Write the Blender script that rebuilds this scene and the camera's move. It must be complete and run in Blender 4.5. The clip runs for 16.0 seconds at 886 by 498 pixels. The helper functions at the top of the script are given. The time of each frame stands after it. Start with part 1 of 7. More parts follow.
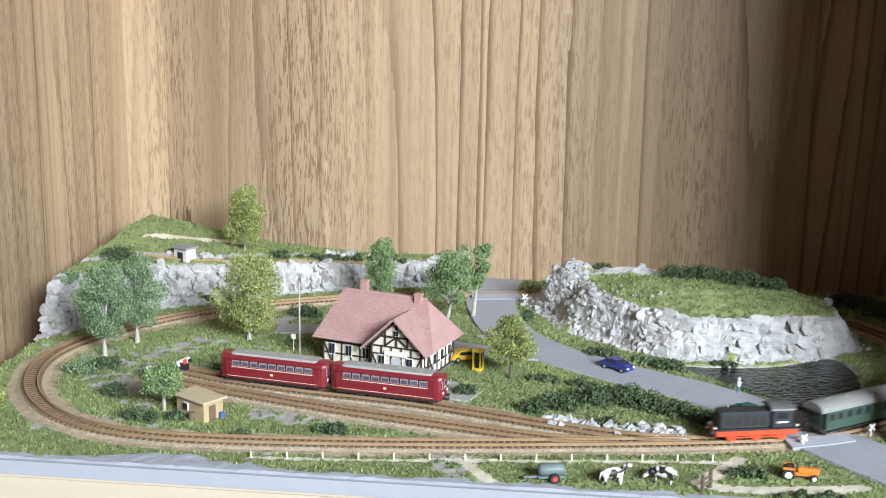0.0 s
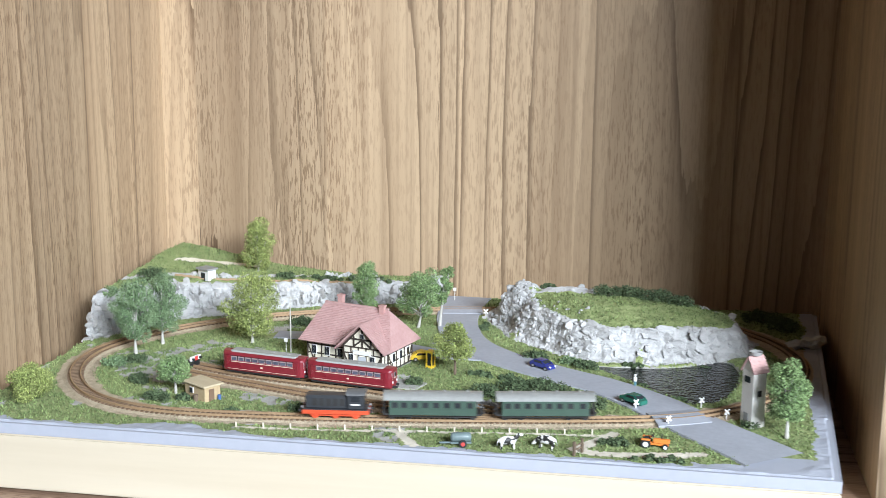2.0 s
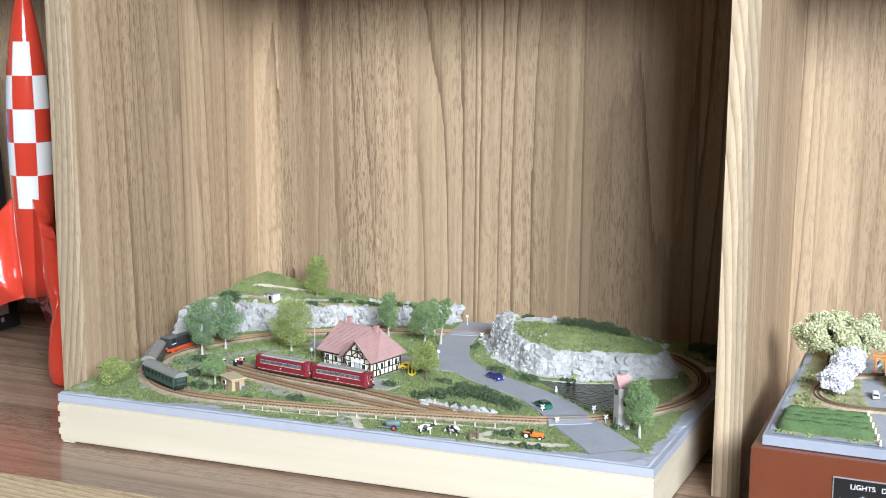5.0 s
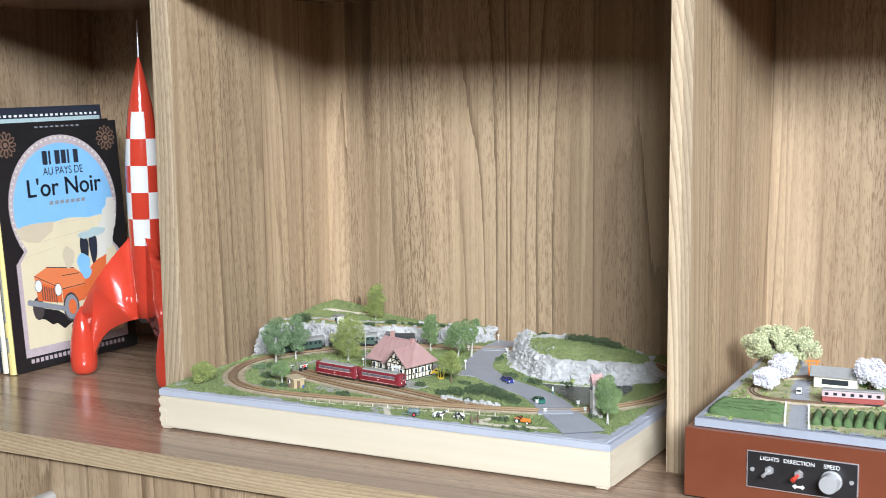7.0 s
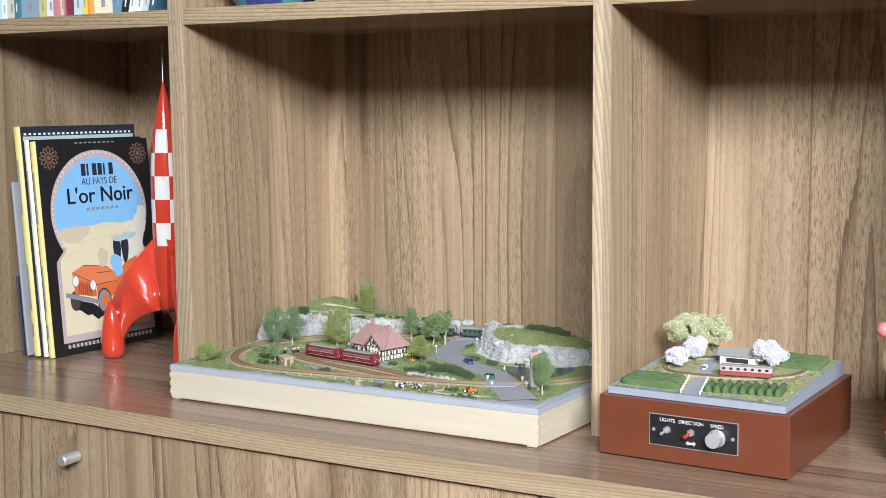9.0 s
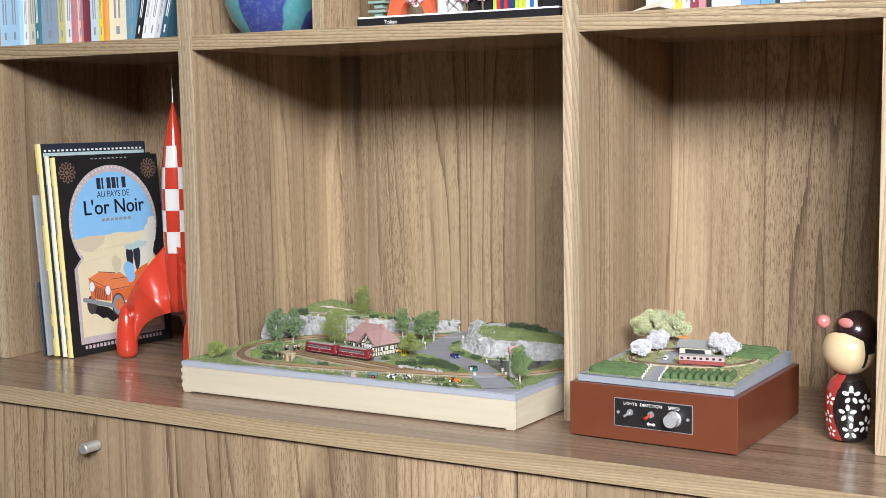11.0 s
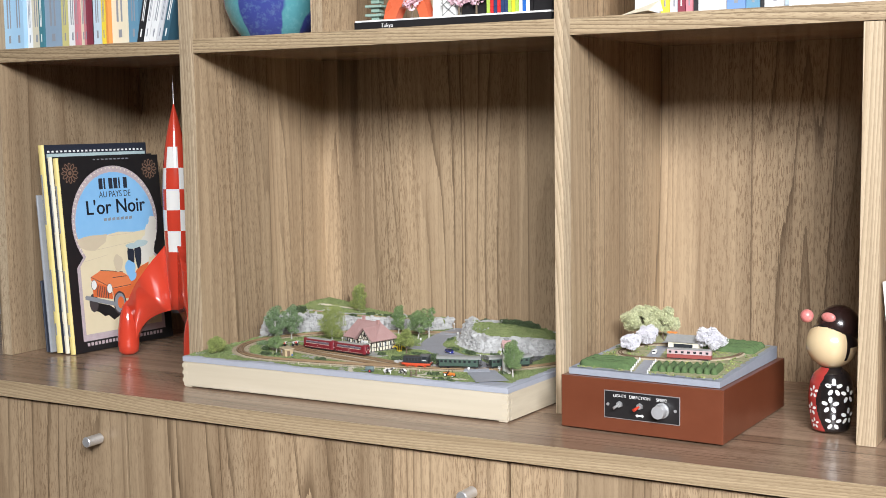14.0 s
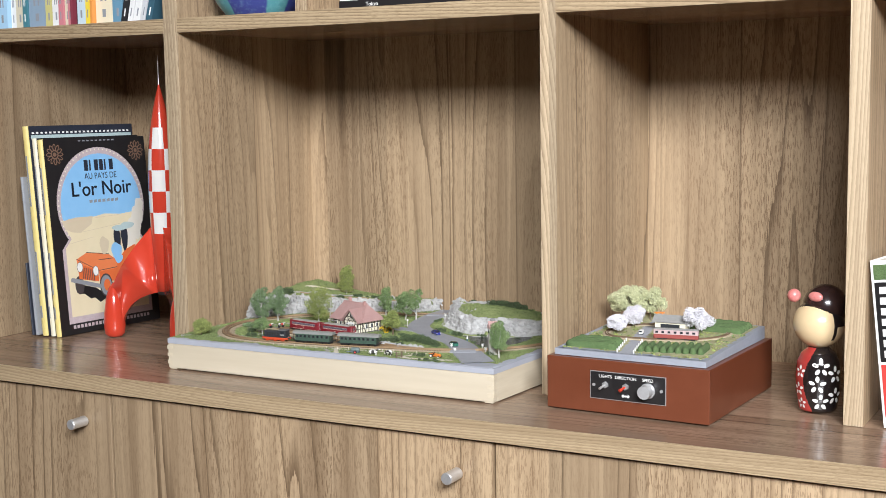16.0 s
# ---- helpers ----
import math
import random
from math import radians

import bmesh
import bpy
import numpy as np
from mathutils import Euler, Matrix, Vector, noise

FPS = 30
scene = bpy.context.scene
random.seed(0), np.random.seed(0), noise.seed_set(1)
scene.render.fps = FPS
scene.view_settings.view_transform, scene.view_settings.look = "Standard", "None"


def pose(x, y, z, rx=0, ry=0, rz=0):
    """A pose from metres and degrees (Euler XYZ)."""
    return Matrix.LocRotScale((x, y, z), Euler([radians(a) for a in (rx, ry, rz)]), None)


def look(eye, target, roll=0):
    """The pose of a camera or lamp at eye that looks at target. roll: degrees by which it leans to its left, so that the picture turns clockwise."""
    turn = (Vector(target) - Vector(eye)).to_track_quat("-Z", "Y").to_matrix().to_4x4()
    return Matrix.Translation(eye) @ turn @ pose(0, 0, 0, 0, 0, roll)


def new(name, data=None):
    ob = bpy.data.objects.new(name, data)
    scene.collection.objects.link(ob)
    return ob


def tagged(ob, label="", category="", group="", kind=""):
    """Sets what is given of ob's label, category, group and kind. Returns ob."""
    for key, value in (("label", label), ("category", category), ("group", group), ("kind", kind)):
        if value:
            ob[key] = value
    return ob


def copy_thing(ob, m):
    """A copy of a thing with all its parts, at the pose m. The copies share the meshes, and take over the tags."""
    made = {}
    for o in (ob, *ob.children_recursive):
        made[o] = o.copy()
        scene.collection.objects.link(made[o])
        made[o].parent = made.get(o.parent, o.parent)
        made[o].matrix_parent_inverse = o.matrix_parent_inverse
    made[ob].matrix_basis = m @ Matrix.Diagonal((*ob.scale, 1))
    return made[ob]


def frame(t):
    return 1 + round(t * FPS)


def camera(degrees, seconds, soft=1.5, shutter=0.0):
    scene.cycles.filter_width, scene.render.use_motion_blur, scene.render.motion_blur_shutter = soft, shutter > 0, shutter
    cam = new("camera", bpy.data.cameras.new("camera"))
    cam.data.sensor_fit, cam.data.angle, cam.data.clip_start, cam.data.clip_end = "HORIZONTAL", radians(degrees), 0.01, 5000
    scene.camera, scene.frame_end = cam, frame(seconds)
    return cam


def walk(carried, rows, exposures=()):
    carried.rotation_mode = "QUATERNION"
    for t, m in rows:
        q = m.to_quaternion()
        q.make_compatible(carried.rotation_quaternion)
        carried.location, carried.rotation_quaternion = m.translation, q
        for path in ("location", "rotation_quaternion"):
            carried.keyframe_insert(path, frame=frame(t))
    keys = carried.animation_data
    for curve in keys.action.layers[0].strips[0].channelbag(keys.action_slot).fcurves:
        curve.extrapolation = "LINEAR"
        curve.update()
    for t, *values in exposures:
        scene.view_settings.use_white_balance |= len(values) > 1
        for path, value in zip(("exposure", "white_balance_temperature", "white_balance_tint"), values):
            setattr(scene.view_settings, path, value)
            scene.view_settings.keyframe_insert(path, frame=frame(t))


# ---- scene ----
cam = camera(38.0, 16.0, soft=0.8, shutter=0.5)

PATH = [
    (0, (0.351, -0.603, 0.27), (0.126, 1.336, -0.167), 0.9),
    (0.5, (0.373, -0.636, 0.286), (0.122, 1.303, -0.137), 1.0),
    (1, (0.389, -0.667, 0.291), (0.104, 1.27, -0.119), 0.8),
    (1.5, (0.411, -0.71, 0.295), (0.102, 1.225, -0.104), 0.7),
    (2, (0.451, -0.766, 0.303), (0.11, 1.166, -0.088), 0.5),
    (2.5, (0.485, -0.812, 0.318), (0.117, 1.116, -0.067), 0.5),
    (3, (0.522, -0.877, 0.337), (0.102, 1.04, -0.045), 0.7),
    (3.5, (0.555, -0.911, 0.354), (0.072, 0.991, -0.033), 0.7),
    (3.7, (0.572, -0.922, 0.358), (0.069, 0.974, -0.033), 0.6),
    (5.8, (0.808, -1.033, 0.375), (0.004, 0.769, 0.047), -0.3),
    (6, (0.823, -1.057, 0.377), (0.002, 0.738, 0.055), -0.5),
    (6.5, (0.865, -1.109, 0.384), (0.009, 0.674, 0.087), -0.7),
    (7, (0.932, -1.18, 0.39), (0.046, 0.592, 0.115), -0.7),
    (7.5, (0.971, -1.229, 0.384), (0.057, 0.532, 0.127), -0.7),
    (8, (1.025, -1.264, 0.389), (0.083, 0.484, 0.148), -0.5),
    (8.5, (1.097, -1.29, 0.384), (0.134, 0.447, 0.15), -0.5),
    (9, (1.141, -1.326, 0.377), (0.162, 0.403, 0.152), -0.5),
    (11.5, (1.242, -1.479, 0.383), (0.269, 0.257, 0.184), -0.9),
    (12, (1.25, -1.493, 0.382), (0.282, 0.246, 0.189), -0.9),
    (12.5, (1.257, -1.496, 0.38), (0.291, 0.245, 0.189), -0.9),
    (13, (1.259, -1.491, 0.38), (0.29, 0.248, 0.19), -0.9),
    (13.5, (1.26, -1.492, 0.379), (0.29, 0.247, 0.186), -0.9),
    (14, (1.255, -1.496, 0.377), (0.283, 0.241, 0.18), -0.8),
    (14.5, (1.253, -1.494, 0.375), (0.282, 0.243, 0.171), -0.9),
    (15, (1.254, -1.49, 0.372), (0.286, 0.247, 0.162), -0.9),
    (15.5, (1.259, -1.483, 0.371), (0.291, 0.254, 0.155), -0.9),
    (16, (1.262, -1.478, 0.369), (0.295, 0.259, 0.149), -0.9),
]
EXPOSURES = ((0, 0.42, 5700, 6), (1.5, 0.50, 5600, 7), (3.5, 0.41, 5500, 7), (7, 0.33, 5650, 7), (9, 0.17, 5800, 8), (12.5, 0.06, 6050, 10), (16, 0.06, 6050, 10))
walk(cam, [(t, look(eye, target, roll)) for t, eye, target, roll in PATH], EXPOSURES)

# ---- room light and exposure ----
world = bpy.data.worlds.new("sky")
scene.world = world
world.use_nodes = True
wn = world.node_tree.nodes
sky = wn.new("ShaderNodeTexSky")
sky.sky_type, sky.sun_disc = "NISHITA", False
sky.sun_elevation, sky.sun_rotation = radians(38), radians(150)
world.node_tree.links.new(sky.outputs[0], wn["Background"].inputs[0])
wn["Background"].inputs[1].default_value = 0.12

WINDOWS = ((1.45, 3.35, 1.20, 2.00),)
for k, (wx0, wx1, wz0, wz1) in enumerate(WINDOWS):
    ld = bpy.data.lights.new("window_daylight", "AREA")
    ld.shape, ld.size, ld.size_y, ld.energy, ld.color = "RECTANGLE", wx1 - wx0, wz1 - wz0, 141.0, (1.0, 0.985, 0.965)
    ld.spread = radians(130)
    lo = new("window_daylight", ld)
    lo.matrix_world = look(((wx0 + wx1) / 2, -2.90, (wz0 + wz1) / 2), (0.6, 0, 0.2))

# ---- helpers for building ----
RNG = np.random.default_rng(7)
MATS = {}


def ramp(nt, fac, c1, c2, p1=0.3, p2=0.7):
    r = nt.nodes.new("ShaderNodeValToRGB")
    r.color_ramp.elements[0].position, r.color_ramp.elements[1].position = p1, p2
    r.color_ramp.elements[0].color, r.color_ramp.elements[1].color = (*c1, 1), (*c2, 1)
    nt.links.new(fac, r.inputs[0])
    return r.outputs[0]


def noise_out(nt, vec, scale, detail=4, rough=0.6, dist=0.0):
    n = nt.nodes.new("ShaderNodeTexNoise")
    n.inputs["Scale"].default_value, n.inputs["Detail"].default_value = scale, detail
    n.inputs["Roughness"].default_value, n.inputs["Distortion"].default_value = rough, dist
    nt.links.new(vec, n.inputs["Vector"])
    return n.outputs[0]


def mixc(nt, fac, a, b, mode="MIX"):
    m = nt.nodes.new("ShaderNodeMix")
    m.data_type, m.blend_type = "RGBA", mode
    if isinstance(fac, float):
        m.inputs[0].default_value = fac
    else:
        nt.links.new(fac, m.inputs[0])
    for sock, v in ((m.inputs[6], a), (m.inputs[7], b)):
        if isinstance(v, tuple):
            sock.default_value = (*v, 1)
        else:
            nt.links.new(v, sock)
    return m.outputs[2]


def math_out(nt, op, a, b=0.0):
    m = nt.nodes.new("ShaderNodeMath")
    m.operation = op
    for sock, v in ((m.inputs[0], a), (m.inputs[1], b)):
        if isinstance(v, (int, float)):
            sock.default_value = v
        else:
            nt.links.new(v, sock)
    return m.outputs[0]


def bumped(nt, bsdf, height, strength, distance):
    b = nt.nodes.new("ShaderNodeBump")
    b.inputs["Strength"].default_value, b.inputs["Distance"].default_value = strength, distance
    nt.links.new(height, b.inputs["Height"])
    nt.links.new(b.outputs[0], bsdf.inputs["Normal"])


def mat(name, c1, c2=None, scale=200.0, rough=0.6, metal=0.0, bump=0.2, dist=0.0004, stretch=(1, 1, 1), coat=0.0, var=0.0, spec=0.5):
    """A surface whose colour wanders from c1 to c2 at two scales, with fine relief."""
    m = bpy.data.materials.new(name)
    m.use_nodes = True
    nt, bs = m.node_tree, m.node_tree.nodes["Principled BSDF"]
    c2 = c2 or tuple(min(1, v * 1.18 + 0.004) for v in c1)
    tc, mp = nt.nodes.new("ShaderNodeTexCoord"), nt.nodes.new("ShaderNodeMapping")
    mp.inputs["Scale"].default_value = stretch
    nt.links.new(tc.outputs["Object"], mp.inputs[0])
    v = mp.outputs[0]
    fine, broad = noise_out(nt, v, scale, 5), noise_out(nt, v, scale / 7, 3)
    col = mixc(nt, 0.45, ramp(nt, fine, c1, c2), ramp(nt, broad, c1, c2))
    if var:
        g = nt.nodes.new("ShaderNodeNewGeometry")
        hsv = nt.nodes.new("ShaderNodeHueSaturation")
        nt.links.new(col, hsv.inputs["Color"])
        nt.links.new(math_out(nt, "ADD", math_out(nt, "MULTIPLY", g.outputs["Random Per Island"], 2 * var), 1.0 - var), hsv.inputs["Value"])
        col = hsv.outputs[0]
    nt.links.new(col, bs.inputs["Base Color"])
    nt.links.new(math_out(nt, "ADD", math_out(nt, "MULTIPLY", broad, 0.24), rough - 0.12), bs.inputs["Roughness"])
    bs.inputs["Metallic"].default_value, bs.inputs["Coat Weight"].default_value = metal, coat
    bs.inputs["Specular IOR Level"].default_value = spec
    if bump:
        bumped(nt, bs, fine, bump, dist)
    MATS[name] = m
    return m


def wood(name, light, dark, axis, tone=1.0, stave=0.118, rough=0.42, rings=9.0, edge=False):
    """Veneer with a figure of long arches, pores and staves of slightly different tone; axis is the way of the grain."""
    m = bpy.data.materials.new(name)
    m.use_nodes = True
    nt, bs = m.node_tree, m.node_tree.nodes["Principled BSDF"]
    tc, mp = nt.nodes.new("ShaderNodeTexCoord"), nt.nodes.new("ShaderNodeMapping")
    sc = [1.0, 1.0, 1.0]
    sc["xyz".index(axis)] = 0.03
    mp.inputs["Scale"].default_value = sc
    nt.links.new(tc.outputs["Object"], mp.inputs[0])
    v = mp.outputs[0]
    mp2 = nt.nodes.new("ShaderNodeMapping")
    sc2 = [1.0, 1.0, 1.0]
    sc2["xyz".index(axis)] = 0.010
    mp2.inputs["Scale"].default_value = sc2
    nt.links.new(tc.outputs["Object"], mp2.inputs[0])
    vl = mp2.outputs[0]
    sep = nt.nodes.new("ShaderNodeSeparateXYZ")
    nt.links.new(tc.outputs["Object"], sep.inputs[0])
    others = [sep.outputs[k] for k in range(3) if "xyz"[k] != axis]
    across = math_out(nt, "ADD", others[0], math_out(nt, "MULTIPLY", others[1], 1.31))
    wob = math_out(nt, "MULTIPLY", noise_out(nt, v, 1.2, 1), 0.012)
    st = math_out(nt, "DIVIDE", math_out(nt, "ADD", across, wob), stave)
    wn_ = nt.nodes.new("ShaderNodeTexWhiteNoise")
    wn_.noise_dimensions = "1D"
    nt.links.new(math_out(nt, "FLOOR", st), wn_.inputs["W"])
    mp3 = nt.nodes.new("ShaderNodeMapping")
    sc3 = [1.0, 1.0, 1.0]
    sc3["xyz".index(axis)] = 0.11
    mp3.inputs["Scale"].default_value = sc3
    nt.links.new(tc.outputs["Object"], mp3.inputs[0])
    va = mp3.outputs[0]
    rnd = wn_.outputs[0]
    # growth rings: a slow figure cut by the surface, each ring pale and then a thin dark line
    figure = noise_out(nt, va, 5.5, 1, 0.30)
    ragged = math_out(nt, "MULTIPLY", noise_out(nt, v, 300.0, 2, 0.6), 0.25)
    lines = math_out(nt, "ADD", math_out(nt, "MULTIPLY", across, rings * 4.2), math_out(nt, "MULTIPLY", figure, rings * 1.4))
    lines = math_out(nt, "ADD", lines, math_out(nt, "MULTIPLY", noise_out(nt, v, 24.0, 1, 0.4), 3.2))
    lines = math_out(nt, "ADD", math_out(nt, "ADD", lines, ragged), math_out(nt, "MULTIPLY", rnd, 7.0))
    ring = math_out(nt, "FRACT", lines)
    streak = noise_out(nt, vl, 150.0, 4, 0.65)
    band = noise_out(nt, vl, 26.0, 2, 0.5)
    pores = noise_out(nt, va, 760.0, 2, 0.6)
    patch = ramp(nt, noise_out(nt, va, 11.0, 2), (0.25, 0.25, 0.25), (1, 1, 1), 0.40, 0.60)
    keep = 0.45 if edge else 0.80
    mid = tuple((a * keep + b * (1 - keep)) for a, b in zip(light, dark))
    deep = tuple(0.62 * d for d in dark)
    col = ramp(nt, ring, mid, light, 0.0, 0.7)
    col = mixc(nt, math_out(nt, "MULTIPLY", ramp(nt, band, (0, 0, 0), (1, 1, 1), 0.46, 0.70), 0.42), col, dark)
    col = mixc(nt, math_out(nt, "MULTIPLY", ramp(nt, streak, (0, 0, 0), (1, 1, 1), 0.48, 0.68), 0.36), col, dark)
    col = mixc(nt, math_out(nt, "MULTIPLY", math_out(nt, "MULTIPLY", ramp(nt, pores, (0, 0, 0), (1, 1, 1), 0.52, 0.60), patch), 0.72), col, dark)
    vein = ramp(nt, ring, (1, 1, 1), (0, 0, 0), 0.03, 0.24)
    lined = ramp(nt, noise_out(nt, vl, 17.0, 1), (0.10, 0.10, 0.10), (1, 1, 1), 0.44, 0.62)
    col = mixc(nt, math_out(nt, "MULTIPLY", math_out(nt, "MULTIPLY", vein, lined), 0.72), col, deep)
    seam = ramp(nt, math_out(nt, "FRACT", st), (1, 1, 1), (0, 0, 0), 0.008, 0.030)
    col = mixc(nt, math_out(nt, "MULTIPLY", math_out(nt, "MULTIPLY", seam, ramp(nt, rnd, (0, 0, 0), (1, 1, 1), 0.35, 0.7)), 0.7), col, deep)
    hsv = nt.nodes.new("ShaderNodeHueSaturation")
    nt.links.new(col, hsv.inputs["Color"])
    val = math_out(nt, "ADD", math_out(nt, "MULTIPLY", wn_.outputs[0], 0.34), tone - 0.19)
    val = math_out(nt, "ADD", val, math_out(nt, "MULTIPLY", noise_out(nt, v, 9.0, 2), 0.18))
    nt.links.new(math_out(nt, "SUBTRACT", val, 0.09), hsv.inputs["Value"])
    nt.links.new(hsv.outputs[0], bs.inputs["Base Color"])
    nt.links.new(math_out(nt, "ADD", math_out(nt, "MULTIPLY", streak, 0.2), rough - 0.1), bs.inputs["Roughness"])
    bumped(nt, bs, pores, 0.25, 0.0003)
    MATS[name] = m
    return m


def finish(ob, smooth=False, angle=None):
    if smooth:
        ob.data.polygons.foreach_set("use_smooth", [True] * len(ob.data.polygons))
    return ob


def part(name, bm, material, parent=None, label="", smooth=False):
    """Links a bmesh as one mesh object, under its thing where one is given."""
    me = bpy.data.meshes.new(name)
    bmesh.ops.recalc_face_normals(bm, faces=bm.faces)
    bm.to_mesh(me)
    bm.free()
    for mm in material if isinstance(material, (list, tuple)) else (material,):
        me.materials.append(mm)
    ob = new(name, me)
    ob.parent = parent
    if label:
        ob["label"] = label
    return finish(ob, smooth)


def raw(name, verts, faces, material, parent=None, label="", smooth=False, idx=None):
    me = bpy.data.meshes.new(name)
    me.from_pydata([tuple(map(float, v)) for v in verts], [], [tuple(map(int, f)) for f in faces])
    for mm in material if isinstance(material, (list, tuple)) else (material,):
        me.materials.append(mm)
    if idx is not None:
        me.polygons.foreach_set("material_index", [int(i) for i in idx])
    me.update()
    ob = new(name, me)
    ob.parent = parent
    if label:
        ob["label"] = label
    return finish(ob, smooth)


def thing(name, m, label, category, group="", kind=""):
    ob = new(name)
    ob.matrix_world = m
    ob.empty_display_size = 0.01
    return tagged(ob, label, category, group, kind)


def box(bm, x0, x1, y0, y1, z0, z1, bevel=0.0, m=None, seg=1):
    """Adds a box, bevelled where asked."""
    mm = Matrix.Translation(((x0 + x1) / 2, (y0 + y1) / 2, (z0 + z1) / 2)) @ Matrix.Diagonal((x1 - x0, y1 - y0, z1 - z0, 1))
    r = bmesh.ops.create_cube(bm, size=1, matrix=(m or Matrix()) @ mm)
    if bevel:
        es = list({e for v in r["verts"] for e in v.link_edges})
        bmesh.ops.bevel(bm, geom=es, offset=bevel, segments=seg, affect="EDGES", profile=0.5)
    return bm


def boxes(*dims, bevel=0.0):
    bm = bmesh.new()
    for d in dims:
        box(bm, *d, bevel=bevel)
    return bm


def cyl(bm, p0, p1, r0, r1=None, n=12, caps=True):
    p0, p1 = Vector(p0), Vector(p1)
    d = p1 - p0
    m = Matrix.Translation((p0 + p1) / 2) @ d.to_track_quat("Z", "Y").to_matrix().to_4x4()
    bmesh.ops.create_cone(bm, cap_ends=caps, segments=n, radius1=r0, radius2=r0 if r1 is None else r1, depth=d.length, matrix=m)
    return bm


def lathe(bm, profile, n=32, m=None, mats=None):
    """Turns a profile of (radius, height) round z."""
    rows = []
    for r, z in profile:
        rows.append([bm.verts.new((m or Matrix()) @ Vector((r * math.cos(2 * math.pi * k / n), r * math.sin(2 * math.pi * k / n), z))) for k in range(n)])
    for i in range(len(rows) - 1):
        for k in range(n):
            f = bm.faces.new((rows[i][k], rows[i][(k + 1) % n], rows[i + 1][(k + 1) % n], rows[i + 1][k]))
            if mats:
                f.material_index = mats(i, k)
    for row in (rows[0], rows[-1]):
        if (row[0].co - row[n // 2].co).length > 1e-5:
            bm.faces.new(row)
    return bm


def prism(bm, outline, y0, y1, m=None, bevel=0.0):
    """A slab whose outline lies in x and z, from y0 to y1."""
    a = [bm.verts.new((m or Matrix()) @ Vector((x, y0, z))) for x, z in outline]
    b = [bm.verts.new((m or Matrix()) @ Vector((x, y1, z))) for x, z in outline]
    fs = [bm.faces.new(a), bm.faces.new(b[::-1])]
    for k in range(len(a)):
        fs.append(bm.faces.new((a[k - 1], a[k], b[k], b[k - 1])))
    return bm


def plate(bm, outline, z0, z1, m=None):
    """A flat slab whose outline lies in x and y."""
    a = [bm.verts.new((m or Matrix()) @ Vector((x, y, z0))) for x, y in outline]
    b = [bm.verts.new((m or Matrix()) @ Vector((x, y, z1))) for x, y in outline]
    bm.faces.new(a[::-1])
    bm.faces.new(b)
    for k in range(len(a)):
        bm.faces.new((a[k - 1], a[k], b[k], b[k - 1]))
    return bm


def smooth_line(points, n=12, closed=False):
    """A soft line through the points."""
    P = np.array(points, float)
    N, out = len(P), []
    for i in range(N if closed else N - 1):
        a = P[i - 1] if closed or i else P[0]
        b, c = P[i], P[(i + 1) % N]
        d = P[(i + 2) % N] if closed or i + 2 < N else P[-1]
        for k in range(n):
            u = k / n
            out.append(0.5 * (2 * b + (c - a) * u + (2 * a - 5 * b + 4 * c - d) * u * u + (3 * b - a - 3 * c + d) * u**3))
    if not closed:
        out.append(P[-1])
    return np.array(out)


def sweep(bm, line, section, closed=False, zs=None):
    """Carries a section of (across, up) along a line of (x, y) at heights zs."""
    N, rings = len(line), []
    for i in range(N):
        a, b = line[(i - 1) % N if closed else max(i - 1, 0)], line[(i + 1) % N if closed else min(i + 1, N - 1)]
        t = (b - a) / (np.linalg.norm(b - a) + 1e-9)
        nx, ny = -t[1], t[0]
        z = 0.0 if zs is None else (zs if isinstance(zs, float) else zs[i])
        rings.append([bm.verts.new((line[i][0] + nx * u, line[i][1] + ny * u, z + w)) for u, w in section])
    K = len(section)
    for i in range(N if closed else N - 1):
        r0, r1 = rings[i], rings[(i + 1) % N]
        for k in range(K):
            bm.faces.new((r0[k], r0[(k + 1) % K], r1[(k + 1) % K], r1[k]))
    if not closed:
        bm.faces.new(rings[0][::-1])
        bm.faces.new(rings[-1])
    return bm


# ---- materials ----
WL, WD = (0.47, 0.345, 0.213), (0.165, 0.098, 0.050)
wood_v = wood("veneer_upright", WL, WD, "z")
wood_h = wood("veneer_top", (0.385, 0.262, 0.178), (0.155, 0.092, 0.056), "x", rough=0.22, stave=0.13)
wood_door = wood("veneer_door", (0.48, 0.35, 0.215), (0.17, 0.102, 0.052), "z")
edge_v = wood("edge_upright", (0.53, 0.415, 0.275), (0.22, 0.145, 0.08), "z", stave=0.03, rings=34.0, edge=True)
edge_h = wood("edge_level", (0.50, 0.38, 0.235), (0.20, 0.13, 0.065), "x", stave=0.03, rings=34.0, edge=True)

pine = mat("pale_plywood", (0.54, 0.465, 0.34), (0.63, 0.555, 0.425), 90, 0.55, stretch=(0.06, 1, 1), bump=0.06)
pine_end = mat("pale_end_grain", (0.54, 0.46, 0.33), (0.66, 0.58, 0.44), 160, 0.6, stretch=(1, 0.08, 1), bump=0.06)
# near-black that stands for the shade in the gaps round the doors
gap_shade = mat("gap_shade_black", (0.012, 0.010, 0.009), rough=0.8)
steel = mat("brushed_steel", (0.62, 0.62, 0.62), (0.72, 0.72, 0.72), 400, 0.38, 0.7, 0.05)
# unseen walls and ceiling: mid grey, not white, to cut bounced light
plaster = mat("bounce_cut_grey", (0.20, 0.195, 0.185), (0.26, 0.255, 0.245), 60, 0.8)
# unseen floor, coloured dark so less light bounces up into the compartments
dim_floor = wood("dim_floor_brown", (0.17, 0.105, 0.06), (0.09, 0.05, 0.028), "y", stave=0.12)

